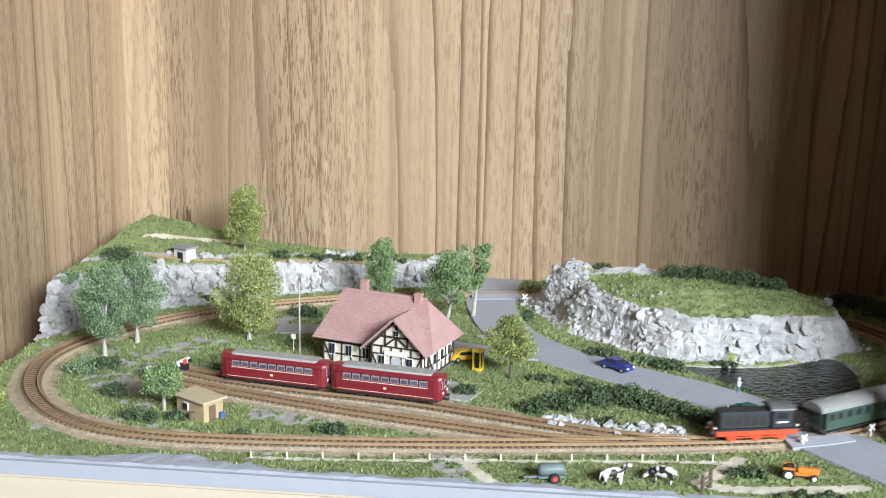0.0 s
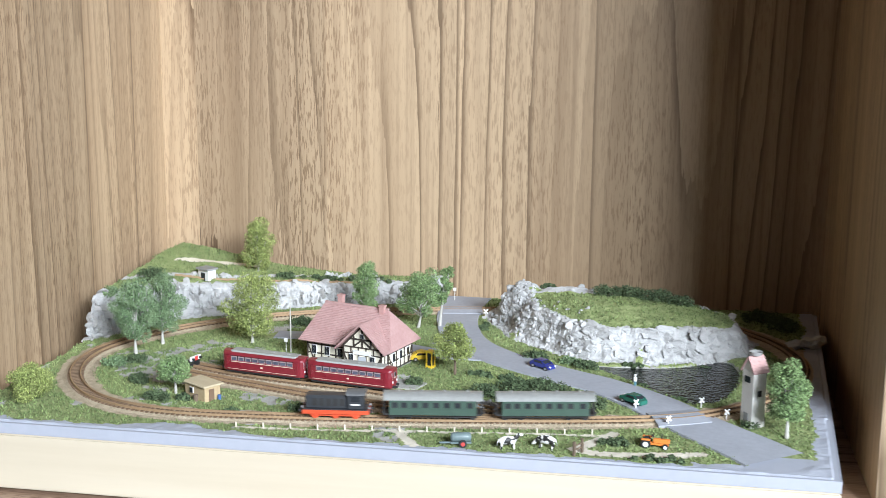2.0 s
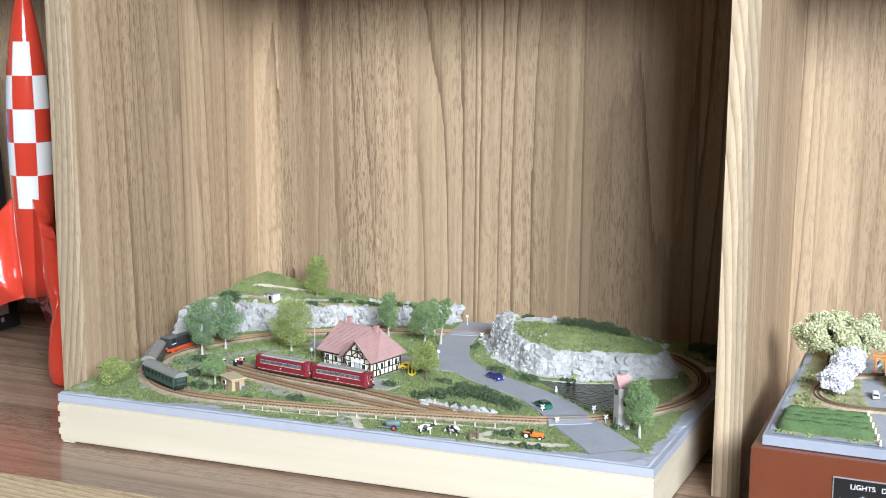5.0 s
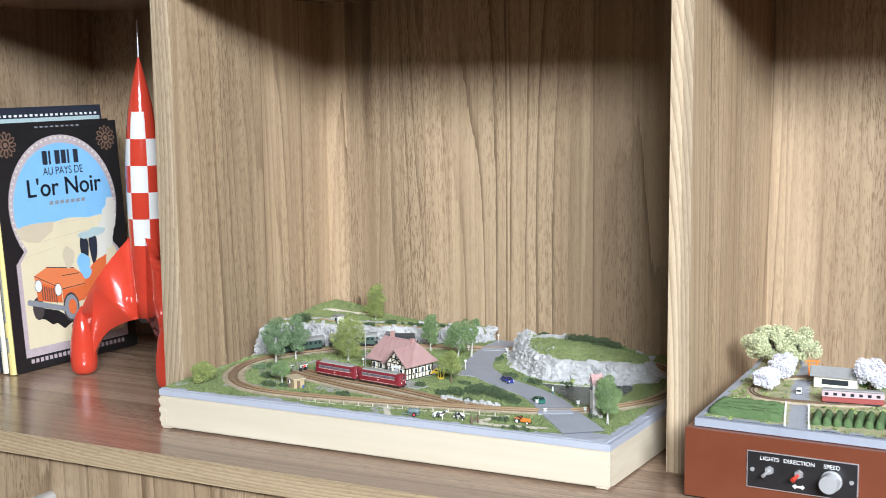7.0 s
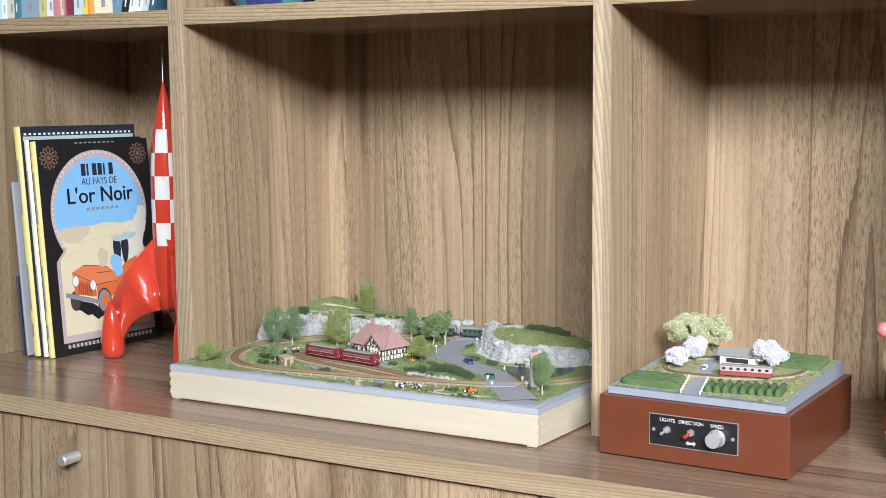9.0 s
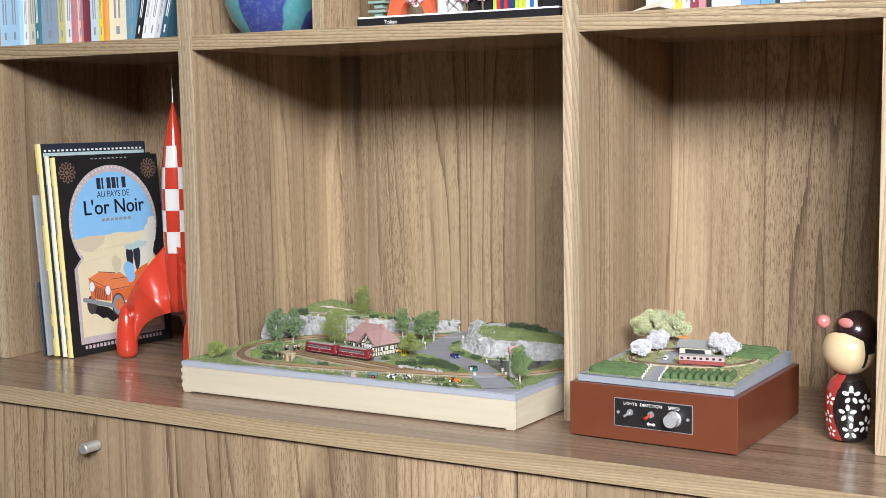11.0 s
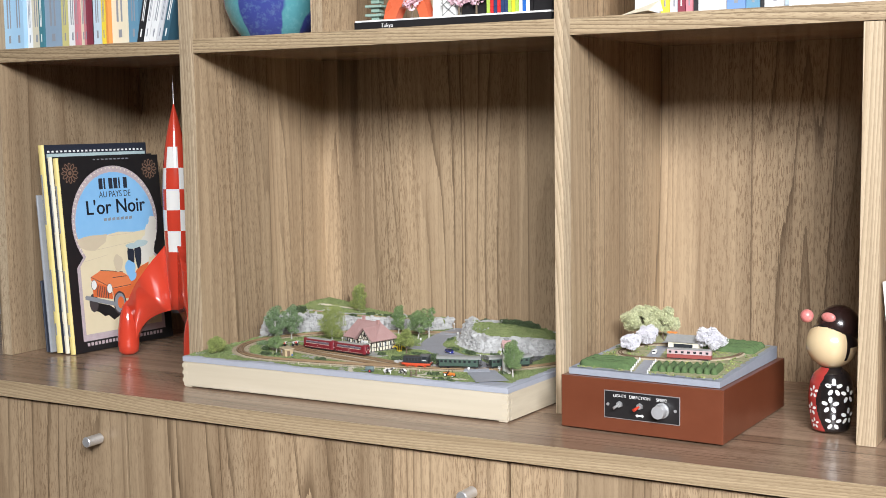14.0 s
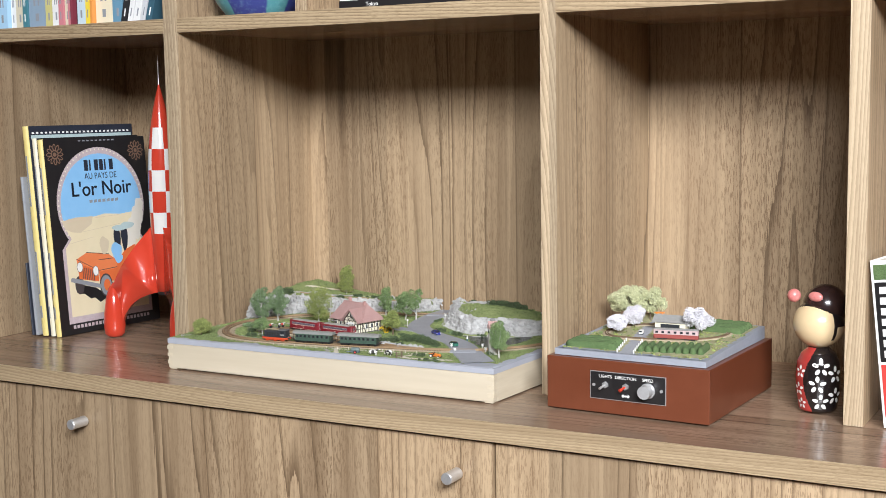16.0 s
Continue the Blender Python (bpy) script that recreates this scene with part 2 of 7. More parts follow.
# ---- unseen room shell, added to close in the light ----
def slab(name, dims, material, parent=None, label="", bevel=0.0, kind=""):
    ob = part(name, boxes(dims, bevel=bevel), material, parent, label)
    if kind:
        tagged(ob, label, name.split("_")[0], kind=kind)
    return ob

FZ, CZ = -0.74, 2.06
slab("floor", (-2.4, 3.6, -2.95, 0.5, FZ - 0.05, FZ), dim_floor, None, "unseen floor of the room, dark to limit bounced light", kind="structure")
slab("ceiling", (-2.4, 3.6, -2.95, 0.5, CZ, CZ + 0.08), plaster, None, "unseen ceiling, grey to limit bounced light", kind="structure")
slab("wall_north", (-2.4, 3.6, 0.36, 0.5, FZ, CZ), plaster, None, "unseen wall behind the shelf unit, grey to limit bounced light", kind="structure")
slab("wall_west", (-2.5, -2.4, -2.95, 0.5, FZ, CZ), plaster, None, "unseen side wall, grey to limit bounced light", kind="structure")
slab("wall_east", (3.6, 3.7, -2.95, 0.5, FZ, CZ), plaster, None, "unseen side wall, grey to limit bounced light", kind="structure")
wx0, wx1, wz0, wz1 = WINDOWS[0]
part("wall_south", boxes((-2.4, wx0, -3.1, -2.95, FZ, CZ), (wx1, 3.6, -3.1, -2.95, FZ, CZ), (wx0, wx1, -3.1, -2.95, FZ, wz0), (wx0, wx1, -3.1, -2.95, wz1, CZ)), plaster)
tagged(bpy.data.objects["wall_south"], "unseen wall with a window opening, grey to limit bounced light", "wall", kind="structure")

# ---- shelf unit ----
unit = thing("shelf_unit", pose(0, 0, 0), "walnut-veneered wall unit with open compartments over doors", "shelf unit")
BY = 0.332
XL, XR = -0.408, 1.42
part("back_panel", boxes((XL - 0.02, XR, BY, BY + 0.012, -0.02, 0.90)), wood_v, unit)


def board(name, x0, x1, z0, z1, upright, y0=0.0):
    """A board with its lighter front edge band, butted on."""
    ob = part(name, boxes((x0, x1, y0 + 0.0012, BY, z0, z1)), wood_v if upright else wood_h, unit)
    part("edge_band", boxes((x0, x1, y0, y0 + 0.0012, z0, z1)), edge_v if upright else edge_h, ob, "lighter striped edge band")
    return ob


SH, ST = 0.4825, 0.021
board("divider", XL - 0.022, XL, 0, 0.90, True)
board("divider", -0.026, 0.0, 0, 0.90, True)
board("divider", 0.582, 0.6035, 0, 0.90, True)
board("divider", 0.959, 0.981, 0, SH - 0.001, True)
board("divider", 0.212, 0.231, SH + ST, 0.90, True)
board("divider", XR, XR + 0.022, 0, 0.90, True)
board("shelf", XL, -0.026, SH, SH + ST, False)
board("shelf", 0.0, 0.582, SH, SH + ST, False)
board("shelf", 0.6035, XR, SH, SH + ST, False)
board("top_board", XL - 0.022, XR + 0.022, 0.90, 0.922, False)
WF, WT = -0.158, 0.0245
top = part("worktop", boxes((XL - 0.4, XR + 0.1, WF + 0.0012, BY, -WT, -0.0005)), wood_h, unit, "polished veneer worktop")
part("edge_band", boxes((XL - 0.4, XR + 0.1, WF, WF + 0.0012, -WT, -0.0005)), edge_h, top, "striped edge band")
# cabinet body, coloured black so the door gaps read as shaded
part("gap_shade_body", boxes((XL - 0.4, XR + 0.1, -0.135, BY, FZ, -WT - 0.0005)), gap_shade, unit)
DF = -0.147
for x0, x1, hx in ((-0.62, -0.0225, -0.069), (-0.0185, 0.584, 0.538), (0.588, 1.189, 1.143), (1.193, 1.50, None)):
    d = part("door", boxes((x0, x1, DF, -0.1365, FZ + 0.08, -0.0290), bevel=0.0006), wood_door, unit)
    if hx:
        bm = cyl(bmesh.new(), (hx, DF, -0.0705), (hx, DF - 0.006, -0.0705), 0.0035, n=16)
        cyl(bm, (hx, DF - 0.004, -0.0705), (hx, DF - 0.031, -0.0705), 0.0074, n=28)
        cyl(bm, (hx, DF - 0.031, -0.0705), (hx, DF - 0.0322, -0.0705), 0.0074, 0.0064, n=28)
        part("handle", bm, steel, d, "brushed steel knob", smooth=False)

# ---- model landscape: materials ----
MM = 0.001
lilac = mat("grey_paint", (0.37, 0.385, 0.44), (0.42, 0.435, 0.49), 120, 0.6)
grass_m = mat("flock_turf", (0.15, 0.195, 0.065), (0.36, 0.40, 0.17), 420, 0.95, bump=0.9, dist=0.0012)
blade_m = mat("grass_fibre", (0.075, 0.118, 0.035), (0.27, 0.33, 0.125), 130, 0.9, bump=0, var=0.5)
blade_pale = mat("dry_grass_fibre", (0.22, 0.28, 0.09), (0.38, 0.42, 0.18), 200, 0.9, bump=0, var=0.3)
rock_m = mat("plaster_rock", (0.33, 0.325, 0.315), (0.62, 0.61, 0.595), 150, 0.9, bump=0.7, dist=0.0022, stretch=(1, 1, 2.4))
earth_m = mat("fine_gravel", (0.29, 0.28, 0.25), (0.50, 0.49, 0.45), 500, 0.95, bump=0.8)
sand_m = mat("sand_path", (0.60, 0.54, 0.43), (0.74, 0.68, 0.56), 500, 0.95, bump=0.5)
road_m = mat("painted_asphalt", (0.32, 0.33, 0.365), (0.40, 0.41, 0.45), 300, 0.8, bump=0.15)
ballast_m = mat("brown_ballast", (0.27, 0.215, 0.135), (0.66, 0.55, 0.39), 1300, 0.95, bump=1.0, dist=0.0008)
sleeper_m = mat("dark_sleeper", (0.10, 0.065, 0.036), (0.22, 0.145, 0.085), 500, 0.85)
rail_m = mat("rusty_rail", (0.36, 0.24, 0.13), (0.50, 0.35, 0.21), 700, 0.45, 0.4)
leaf_a = mat("foliage_blue_green", (0.075, 0.135, 0.055), (0.32, 0.42, 0.22), 300, 0.9, bump=0, var=0.6)
leaf_b = mat("foliage_yellow_green", (0.13, 0.17, 0.035), (0.48, 0.53, 0.18), 300, 0.9, bump=0, var=0.55)
leaf_c = mat("foliage_dark", (0.04, 0.066, 0.028), (0.13, 0.172, 0.08), 300, 0.95, bump=0, var=0.5)
leaf_d = mat("foliage_spring", (0.075, 0.14, 0.045), (0.36, 0.47, 0.20), 300, 0.9, bump=0, var=0.55)
bark_m = mat("pale_bark", (0.33, 0.31, 0.27), (0.60, 0.58, 0.52), 600, 0.9)
bark_d = mat("brown_bark", (0.10, 0.07, 0.045), (0.2, 0.15, 0.1), 600, 0.9)
water_m = mat("pond_water", (0.006, 0.008, 0.009), (0.012, 0.014, 0.013), 60, 0.12, bump=0)
_nt = water_m.node_tree
_tc = _nt.nodes.new("ShaderNodeTexCoord")
bumped(_nt, _nt.nodes["Principled BSDF"], noise_out(_nt, _tc.outputs["Object"], 260, 2), 0.9, 0.0022)

# ---- tray of the layout ----
BX0, BX1, BXB, BYF, BYB = 0.026, 0.551, 0.576, -0.0765, 0.305
CREAM, GZ = 0.037, 0.0445
layout = thing("model_railway_layout", pose(0, 0, 0), "model railway landscape in a pale wooden tray on the worktop", "model railway")


T = 0.009
bm = bmesh.new()
plate(bm, ((BX0, BYF), (BX1, BYF), (BX1 + 0.0003, BYF + T), (BX0, BYF + T)), 0.0015, CREAM)
bmesh.ops.bevel(bm, geom=bm.edges[:], offset=0.0012, segments=2, affect="EDGES")
part("front_board", bm, pine, layout)
bm = plate(bmesh.new(), ((BX1 - T, BYF + T + 0.0002), (BX1 + 0.0002, BYF + T + 0.0002), (BXB, BYB), (BXB - T, BYB)), 0.0015, CREAM)
part("side_board", bm, pine_end, layout)
part("side_board", boxes((BX0, BX0 + T, BYF + T + 0.0002, BYB, 0.0015, CREAM)), pine_end, layout)
part("rear_board", boxes((BX0 + T, BXB - T, BYB - T, BYB, 0.0015, CREAM)), pine, layout)
for fx, fy in ((BX0 + 0.008, BYF + 0.007), (BX1 - 0.008, BYF + 0.007), (BX0 + 0.008, BYB - 0.008), (BXB - 0.008, BYB - 0.008)):
    part("foot", boxes((fx - 0.006, fx + 0.006, fy - 0.006, fy + 0.006, 0, 0.0020), bevel=0.0004), pine_end, layout)
for k in range(3):  # box joints at the corners
    z0 = 0.0075 + 0.0105 * k
    part("joint_finger", boxes((BX1 - T, BX1 + 0.0005, BYF - 0.0005, BYF + T, z0, z0 + 0.0052)), pine_end, layout)
    part("joint_finger", boxes((BX0 - 0.0005, BX0 + T, BYF - 0.0005, BYF + T, z0, z0 + 0.0052)), pine_end, layout)

# ---- terrain ----
LOOP = [(.45, .004), (.40, -.009), (.343, -.02), (.29, -.029), (.237, -.036), (.183, -.041), (.145, -.041), (.114, -.034), (.086, -.017), (.063, .012), (.05, .046), (.048, .078), (.056, .106), (.073, .137), (.095, .166), (.125, .192), (.16, .214), (.2, .232), (.25, .247), (.30, .258), (.36, .268), (.42, .272), (.468, .262), (.512, .232), (.541, .187), (.549, .139), (.539, .090), (.516, .053), (.485, .022)]
SIDING = [(.120, .044), (.145, .0345), (.18, .0235), (.228, .009), (.287, -.005), (.343, -.0155), (.385, -.0115)]
STATION_TRACK = [(.132, .0565), (.16, .0465), (.20, .037), (.255, .0275), (.295, .0165), (.335, .004), (.375, -.0065), (.41, -.0065)]
loop = smooth_line(LOOP, 16, True)
siding, station_track = smooth_line(SIDING, 14), smooth_line(STATION_TRACK, 14)
ROAD = smooth_line([(.286, .303), (.285, .262), (.290, .215), (.306, .162), (.335, .125), (.375, .094), (.415, .068), (.447, .036), (.474, .0), (.502, -.033), (.517, -.052)], 8)
LANE = smooth_line([(.325, .125), (.29, .125), (.255, .138), (.21, .153), (.16, .152)], 8)
CLIFF = np.array([(.0, .098), (.026, .108), (.046, .142), (.066, .178), (.09, .2), (.125, .222), (.16, .243), (.2, .26), (.245, .276), (.262, .30), (.262, .36), (.0, .36)])
KNOLL = np.array((.007, -.002)) + np.array([(.303, .246), (.311, .222), (.327, .19), (.347, .162), (.372, .143), (.404, .129), (.44, .132), (.48, .147), (.509, .165), (.514, .2), (.498, .226), (.462, .246), (.42, .255), (.36, .252)])
POND = smooth_line([(.399, .121), (.425, .124), (.46, .131), (.495, .152), (.507, .13), (.505, .095), (.494, .06), (.474, .045), (.448, .064), (.42, .098)], 6, True)


def inside(poly, x, y):
    c = np.zeros(x.shape, bool)
    for (x0, y0), (x1, y1) in zip(poly, np.roll(poly, -1, 0)):
        cross = ((y0 > y) != (y1 > y)) & (x < (x1 - x0) * (y - y0) / (y1 - y0 + 1e-12) + x0)
        c ^= cross
    return c


def away(poly, x, y, closed=True):
    """Distance from a line."""
    best = np.full(x.shape, 9.0)
    ends = np.roll(poly, -1, 0) if closed else poly[1:]
    for a, b in zip(poly if closed else poly[:-1], ends):
        d = b - a
        u = np.clip(((x - a[0]) * d[0] + (y - a[1]) * d[1]) / (d @ d + 1e-12), 0, 1)
        best = np.minimum(best, np.hypot(x - a[0] - u * d[0], y - a[1] - u * d[1]))
    return best


def wob(x, y, scale, seed=0.0):
    """Soft noise over arrays, about -1 to 1."""
    flat = [noise.fractal(Vector((a * scale, b * scale, seed)), 1.0, 2.0, 3) for a, b in zip(np.ravel(x), np.ravel(y))]
    return np.array(flat).reshape(np.shape(x))


def step(d, w):
    u = np.clip(d / w, 0, 1)
    return u * u * (3 - 2 * u)


NX, NY = 400, 280
gx, gy = np.meshgrid(np.linspace(0, 1, NX), np.linspace(BYF, BYB, NY))
right_edge = BX1 + (BXB - BX1) * (gy - BYF) / (BYB - BYF)
gx = BX0 + gx * (right_edge - BX0)
n1, n2, n3 = wob(gx, gy, 28), wob(gx, gy, 120, 4), wob(gx, gy, 320, 9)


def heights(x, y, a, b, c):
    z = np.full(x.shape, GZ) + 0.0006 * a
    dl = np.where(inside(CLIFF, x, y), 1, -1) * away(CLIFF[:10], x, y, False) + 0.0036 * a + 0.0006 * b
    top = 0.0665 + 0.010 * np.clip((.10 - x) / .08, 0, 1) - 0.0055 * np.clip((x - .10) / .08, 0, 1)
    lift = np.clip((dl - .022) / .055, 0, 1)
    top = top + lift * 0.0045 * np.exp(-(((x - .035) / .045) ** 2)) + 0.002 * lift * np.clip((.14 - x) / .06, 0, 1)
    ledge = step(dl, .0075) * (1 + 0.13 * b * step(.03 - dl, .02))
    z = z + (top - GZ) * ledge
    dk = np.where(inside(KNOLL, x, y), 1, -1) * away(KNOLL, x, y) + 0.0042 * a + 0.0005 * b
    flank = np.clip((.40 - x) / .08, 0, 1)
    w = .013 + .010 * flank
    ktop = 0.0645 + 0.0110 * np.clip((dk - .008) / .04, 0, 1) - .006 * np.clip((x - .47) / .05, 0, 1)
    z = z + (ktop - GZ) * step(dk, w) * (1 + 0.10 * b * step(.03 - dk, .02))
    z = z + (.0105 * np.exp(-(((x - .336) / .020) ** 4)) + .006 * np.exp(-(((x - .378) / .020) ** 4))) * np.exp(-(((y - .226) / .013) ** 4)) * step(dk, .010) * (1 + .3 * b)
    dp = np.where(inside(POND, x, y), 1, -1) * away(POND, x, y)
    z = z - 0.004 * step(dp, .005)
    rocky = (((dl > -.0015) & (dl < .0105 + .002 * a)) | ((dk > -.002) & (dk < w + .003 + .002 * a)))
    return z, rocky, dl, dk, dp


gz, rocky, dl, dk, dp = heights(gx, gy, n1, n2, n3)
all_tracks = np.minimum.reduce([away(loop[::3], gx, gy), away(siding[::4], gx, gy, False), away(station_track[::4], gx, gy, False)])
droad = np.minimum(away(ROAD[::2], gx, gy, False) - .017, away(LANE[::2], gx, gy, False) - .011)
flat_zone = np.minimum(np.clip((all_tracks - .006) / .006, 0, 1), np.clip(droad / .005, 0, 1))
rough_mask = np.clip((np.minimum(np.maximum(dl, dk), 1) + .004) / .003, 0, 1)
gz = np.where(rough_mask > 0.3, gz, GZ + (gz - GZ) * flat_zone)
gz = gz + 0.0005 * n2 * flat_zone
rock_push = np.where(rocky, 1.0, 0.0)
gz = gz + rock_push * 0.0010 * n3
strata = np.array([noise.fractal(Vector((a * 70, b * 70, c * 420)), 1.0, 2.0, 3) for a, b, c in zip(gx.ravel(), gy.ravel(), gz.ravel())]).reshape(gx.shape)
crag = np.array([noise.cell(Vector((a * 130, b * 130, c * 300))) for a, b, c in zip(gx.ravel(), gy.ravel(), gz.ravel())]).reshape(gx.shape)
push = rock_push * (0.0030 * strata + np.where(gx < .375, 0.0020, 0.0007) * (crag - .5))
gx2, gy2 = gx + push * .45, gy - push
rim = np.minimum.reduce([gy - BYF, right_edge - gx])
edge_w = 0.0075 + 0.0042 * n1 + 0.002 * n2 + 0.010 * np.exp(-(((gx - .16) / .03) ** 2)) + 0.006 * (gx > .47)
gz = np.where(rim < .004, GZ - .0008, gz)
PATHS = [np.array(p) for p in (((.296, -.046), (.304, -.059), (.314, -.0735)), ((.424, -.026), (.413, -.043), (.404, -.058), (.419, -.062), (.445, -.058), (.476, -.051)), ((.20, -.0585), (.253, -.052), (.305, -.0455), (.357, -.0375), (.42, -.0285)))]
dpath = np.minimum.reduce([away(p, gx, gy, False) - w for p, w in zip(PATHS, (.0036, .0042, .0016))])
yard = np.minimum(np.hypot((gx - .125) / 1.5, gy - .048) - .027, np.hypot((gx - .205) / 2.6, gy - .002) - .010)
yard = np.minimum(yard, np.hypot((gx - .265) / 1.5, gy - .058) - .013)
yard = np.minimum(yard, away(smooth_line([(.092, .034), (.086, .060), (.099, .090), (.128, .118)], 6), gx, gy, False) - .0075)
kind = np.zeros(gx.shape, int)
kind[(yard + .006 * n2 + .004 * n1) < 0] = 2
kind[dpath + .0012 * n2 < 0] = 4
kind[(all_tracks < .0128 + .0022 * n2) & (dpath > 0)] = 5
kind[rim < edge_w] = 3
kind[rocky] = 1
kind[(dp > .002) & (dk < 0)] = 2
kind[np.hypot(gx - .528, (gy + .068) * 1.3) < .028] = 3
kind[(n1 > .42) & (kind == 0) & (dl < 0) & (dk < 0) & (gx < .30)] = 2
kind[(dl > .031 + .004 * n1) & (dl < .0385 + .005 * n2) & (gx < .16) & (n1 > -.35)] = 1
kind[(dl > .064 + .004 * n2) & (dl < .071 + .003 * n1) & (gx < .105) & (gx > .04)] = 4
kind[(dk > .004) & (gy > .213) & (gx < .398) & (n1 + .5 * n2 > -.35)] = 1
ledge_patch = rocky & (n1 + n2 > 0.95)
kind[ledge_patch] = 0
verts = np.stack([gx2, gy2, gz], -1).reshape(-1, 3)
ii = np.arange(NX * NY).reshape(NY, NX)
faces = np.stack([ii[:-1, :-1], ii[:-1, 1:], ii[1:, 1:], ii[1:, :-1]], -1).reshape(-1, 4)
ground_ob = raw("terrain", verts, faces, [grass_m, rock_m, earth_m, lilac, sand_m, ballast_m], layout, "hand-made turf, white rock and gravel ground", idx=kind[:-1, :-1].ravel())
bm = plate(bmesh.new(), ((BX0 + .0003, BYF + .0003), (BX1 - .0003, BYF + .0003), (BXB - .0003, BYB), (BX0 + .0003, BYB)), CREAM + .0002, GZ - .0042)
part("ground_slab", bm, lilac, layout, "grey painted edge of the ground")
rimbm = bmesh.new()
plate(rimbm, ((BX0, BYF), (BX1, BYF), (BX1, BYF + .0008), (BX0, BYF + .0008)), CREAM + .0002, GZ - .0006)
plate(rimbm, ((BX1 - .0008, BYF + .001), (BX1, BYF + .001), (BXB, BYB), (BXB - .0008, BYB)), CREAM + .0002, GZ - .0006)
plate(rimbm, ((BX0, BYF + .001), (BX0 + .0008, BYF + .001), (BX0 + .0008, BYB), (BX0, BYB)), CREAM + .0002, GZ - .0006)
part("painted_rim", rimbm, lilac, layout)
part("pond", plate(bmesh.new(), POND * 1.0, GZ - .0040, GZ - .0016), water_m, layout, "dark rippled model pond")


def ground_z(x, y):
    """The height of the terrain at a place."""
    v = (y - BYF) / (BYB - BYF)
    re = BX1 + (BXB - BX1) * v
    u = (x - BX0) / (re - BX0)
    i, j = min(max(int(round(v * (NY - 1))), 0), NY - 1), min(max(int(round(u * (NX - 1))), 0), NX - 1)
    return float(gz[i, j])


# ---- roads, ballast, rails ----
def ribbon(name, line, widths, z, material, thick=.0006):
    bm = bmesh.new()
    w = np.interp(np.linspace(0, 1, len(line)), np.linspace(0, 1, len(widths)), widths)
    rings = []
    for i in range(len(line)):
        a, b = line[max(i - 1, 0)], line[min(i + 1, len(line) - 1)]
        t = (b - a) / np.linalg.norm(b - a)
        nx, ny = -t[1] * w[i], t[0] * w[i]
        x, y = line[i]
        rings.append([bm.verts.new(p) for p in ((x - nx, y - ny, z - thick), (x - nx * .97, y - ny * .97, z), (x + nx * .97, y + ny * .97, z), (x + nx, y + ny, z - thick))])
    for r0, r1 in zip(rings, rings[1:]):
        for k in range(3):
            bm.faces.new((r0[k], r0[k + 1], r1[k + 1], r1[k]))
    return part(name, bm, material, layout)


ribbon("road", ROAD, (.019, .018, .0165, .0165, .016, .016, .0165, .019, .020, .021, .022), GZ + .0011, road_m, .0014)
ribbon("lane", LANE, (.012, .011, .011, .010, .010), GZ + .0008, road_m, .0012)
section = [(-.0096, -.0008), (-.0058, .0009), (.0058, .0009), (.0096, -.0008)]
for nm, ln, cl, dz in (("ballast", loop, True, .0), ("ballast", siding, False, -.0001), ("ballast", station_track, False, -.0002)):
    part(nm, sweep(bmesh.new(), ln[::2] if cl else ln, section, cl, GZ + dz), ballast_m, layout)
RAIL = GZ + .0030
road_x = [loop[np.argmin(np.linalg.norm(loop - np.array(p), axis=1))] for p in ((.462, .010), (.286, .2555))]


def sleepers(line, closed):
    """Sleepers at an even step along a track."""
    pts = np.vstack([line, line[:1]]) if closed else line
    s = np.r_[0, np.cumsum(np.linalg.norm(np.diff(pts, axis=0), axis=1))]
    V, F = [], []
    for u in np.arange(.0, s[-1], .0034):
        c = np.array([np.interp(u, s, pts[:, k]) for k in (0, 1)])
        if min(np.linalg.norm(c - q) for q in road_x) < .02:
            continue
        e = np.array([np.interp(min(u + .001, s[-1]), s, pts[:, k]) - np.interp(max(u - .001, 0), s, pts[:, k]) for k in (0, 1)])
        t = e / (np.linalg.norm(e) + 1e-9)
        nrm = np.array([-t[1], t[0]])
        b = len(V)
        for dz in (.0006, .0016):
            for su, sv in ((-1, -1), (1, -1), (1, 1), (-1, 1)):
                q = c + t * .00075 * su + nrm * .0054 * sv
                V.append((q[0], q[1], GZ + dz))
        F += [(b + 4, b + 5, b + 6, b + 7), (b, b + 1, b + 5, b + 4), (b + 1, b + 2, b + 6, b + 5), (b + 2, b + 3, b + 7, b + 6), (b + 3, b, b + 4, b + 7)]
    ob = raw("sleeper_strip", V, F, sleeper_m, layout)
    return tagged(ob, kind="stuff")


for ln, cl in ((loop, True), (siding, False), (station_track, False)):
    sleepers(ln, cl)
    for off in (-.00345, .00345):
        part("rail", sweep(bmesh.new(), ln, [(off - .0004, .0015), (off + .0004, .0015), (off + .0004, .0030), (off - .0004, .0030)], cl, GZ), rail_m, layout)

# road decks at the two level crossings
for centre in road_x:
    near = np.argsort(np.linalg.norm(loop - centre, axis=1))
    k0 = int(near[0])
    run = np.array([loop[(k0 + d) % len(loop)] for d in range(-40, 41)])
    run = run[np.linalg.norm(run - centre, axis=1) < .0185]
    for u0, u1, drop in ((-.0029, .0029, 0), (-.0125, -.0041, .0012), (.0041, .0125, .0012)):
        lowside = [(u0, 0), (u1, 0), (u1, .0028 - (drop if u1 > .005 else 0)), (u0, .0028 - (drop if u0 < -.005 else 0))]
        part("crossing_deck", sweep(bmesh.new(), run, lowside, False, GZ), road_m, layout)

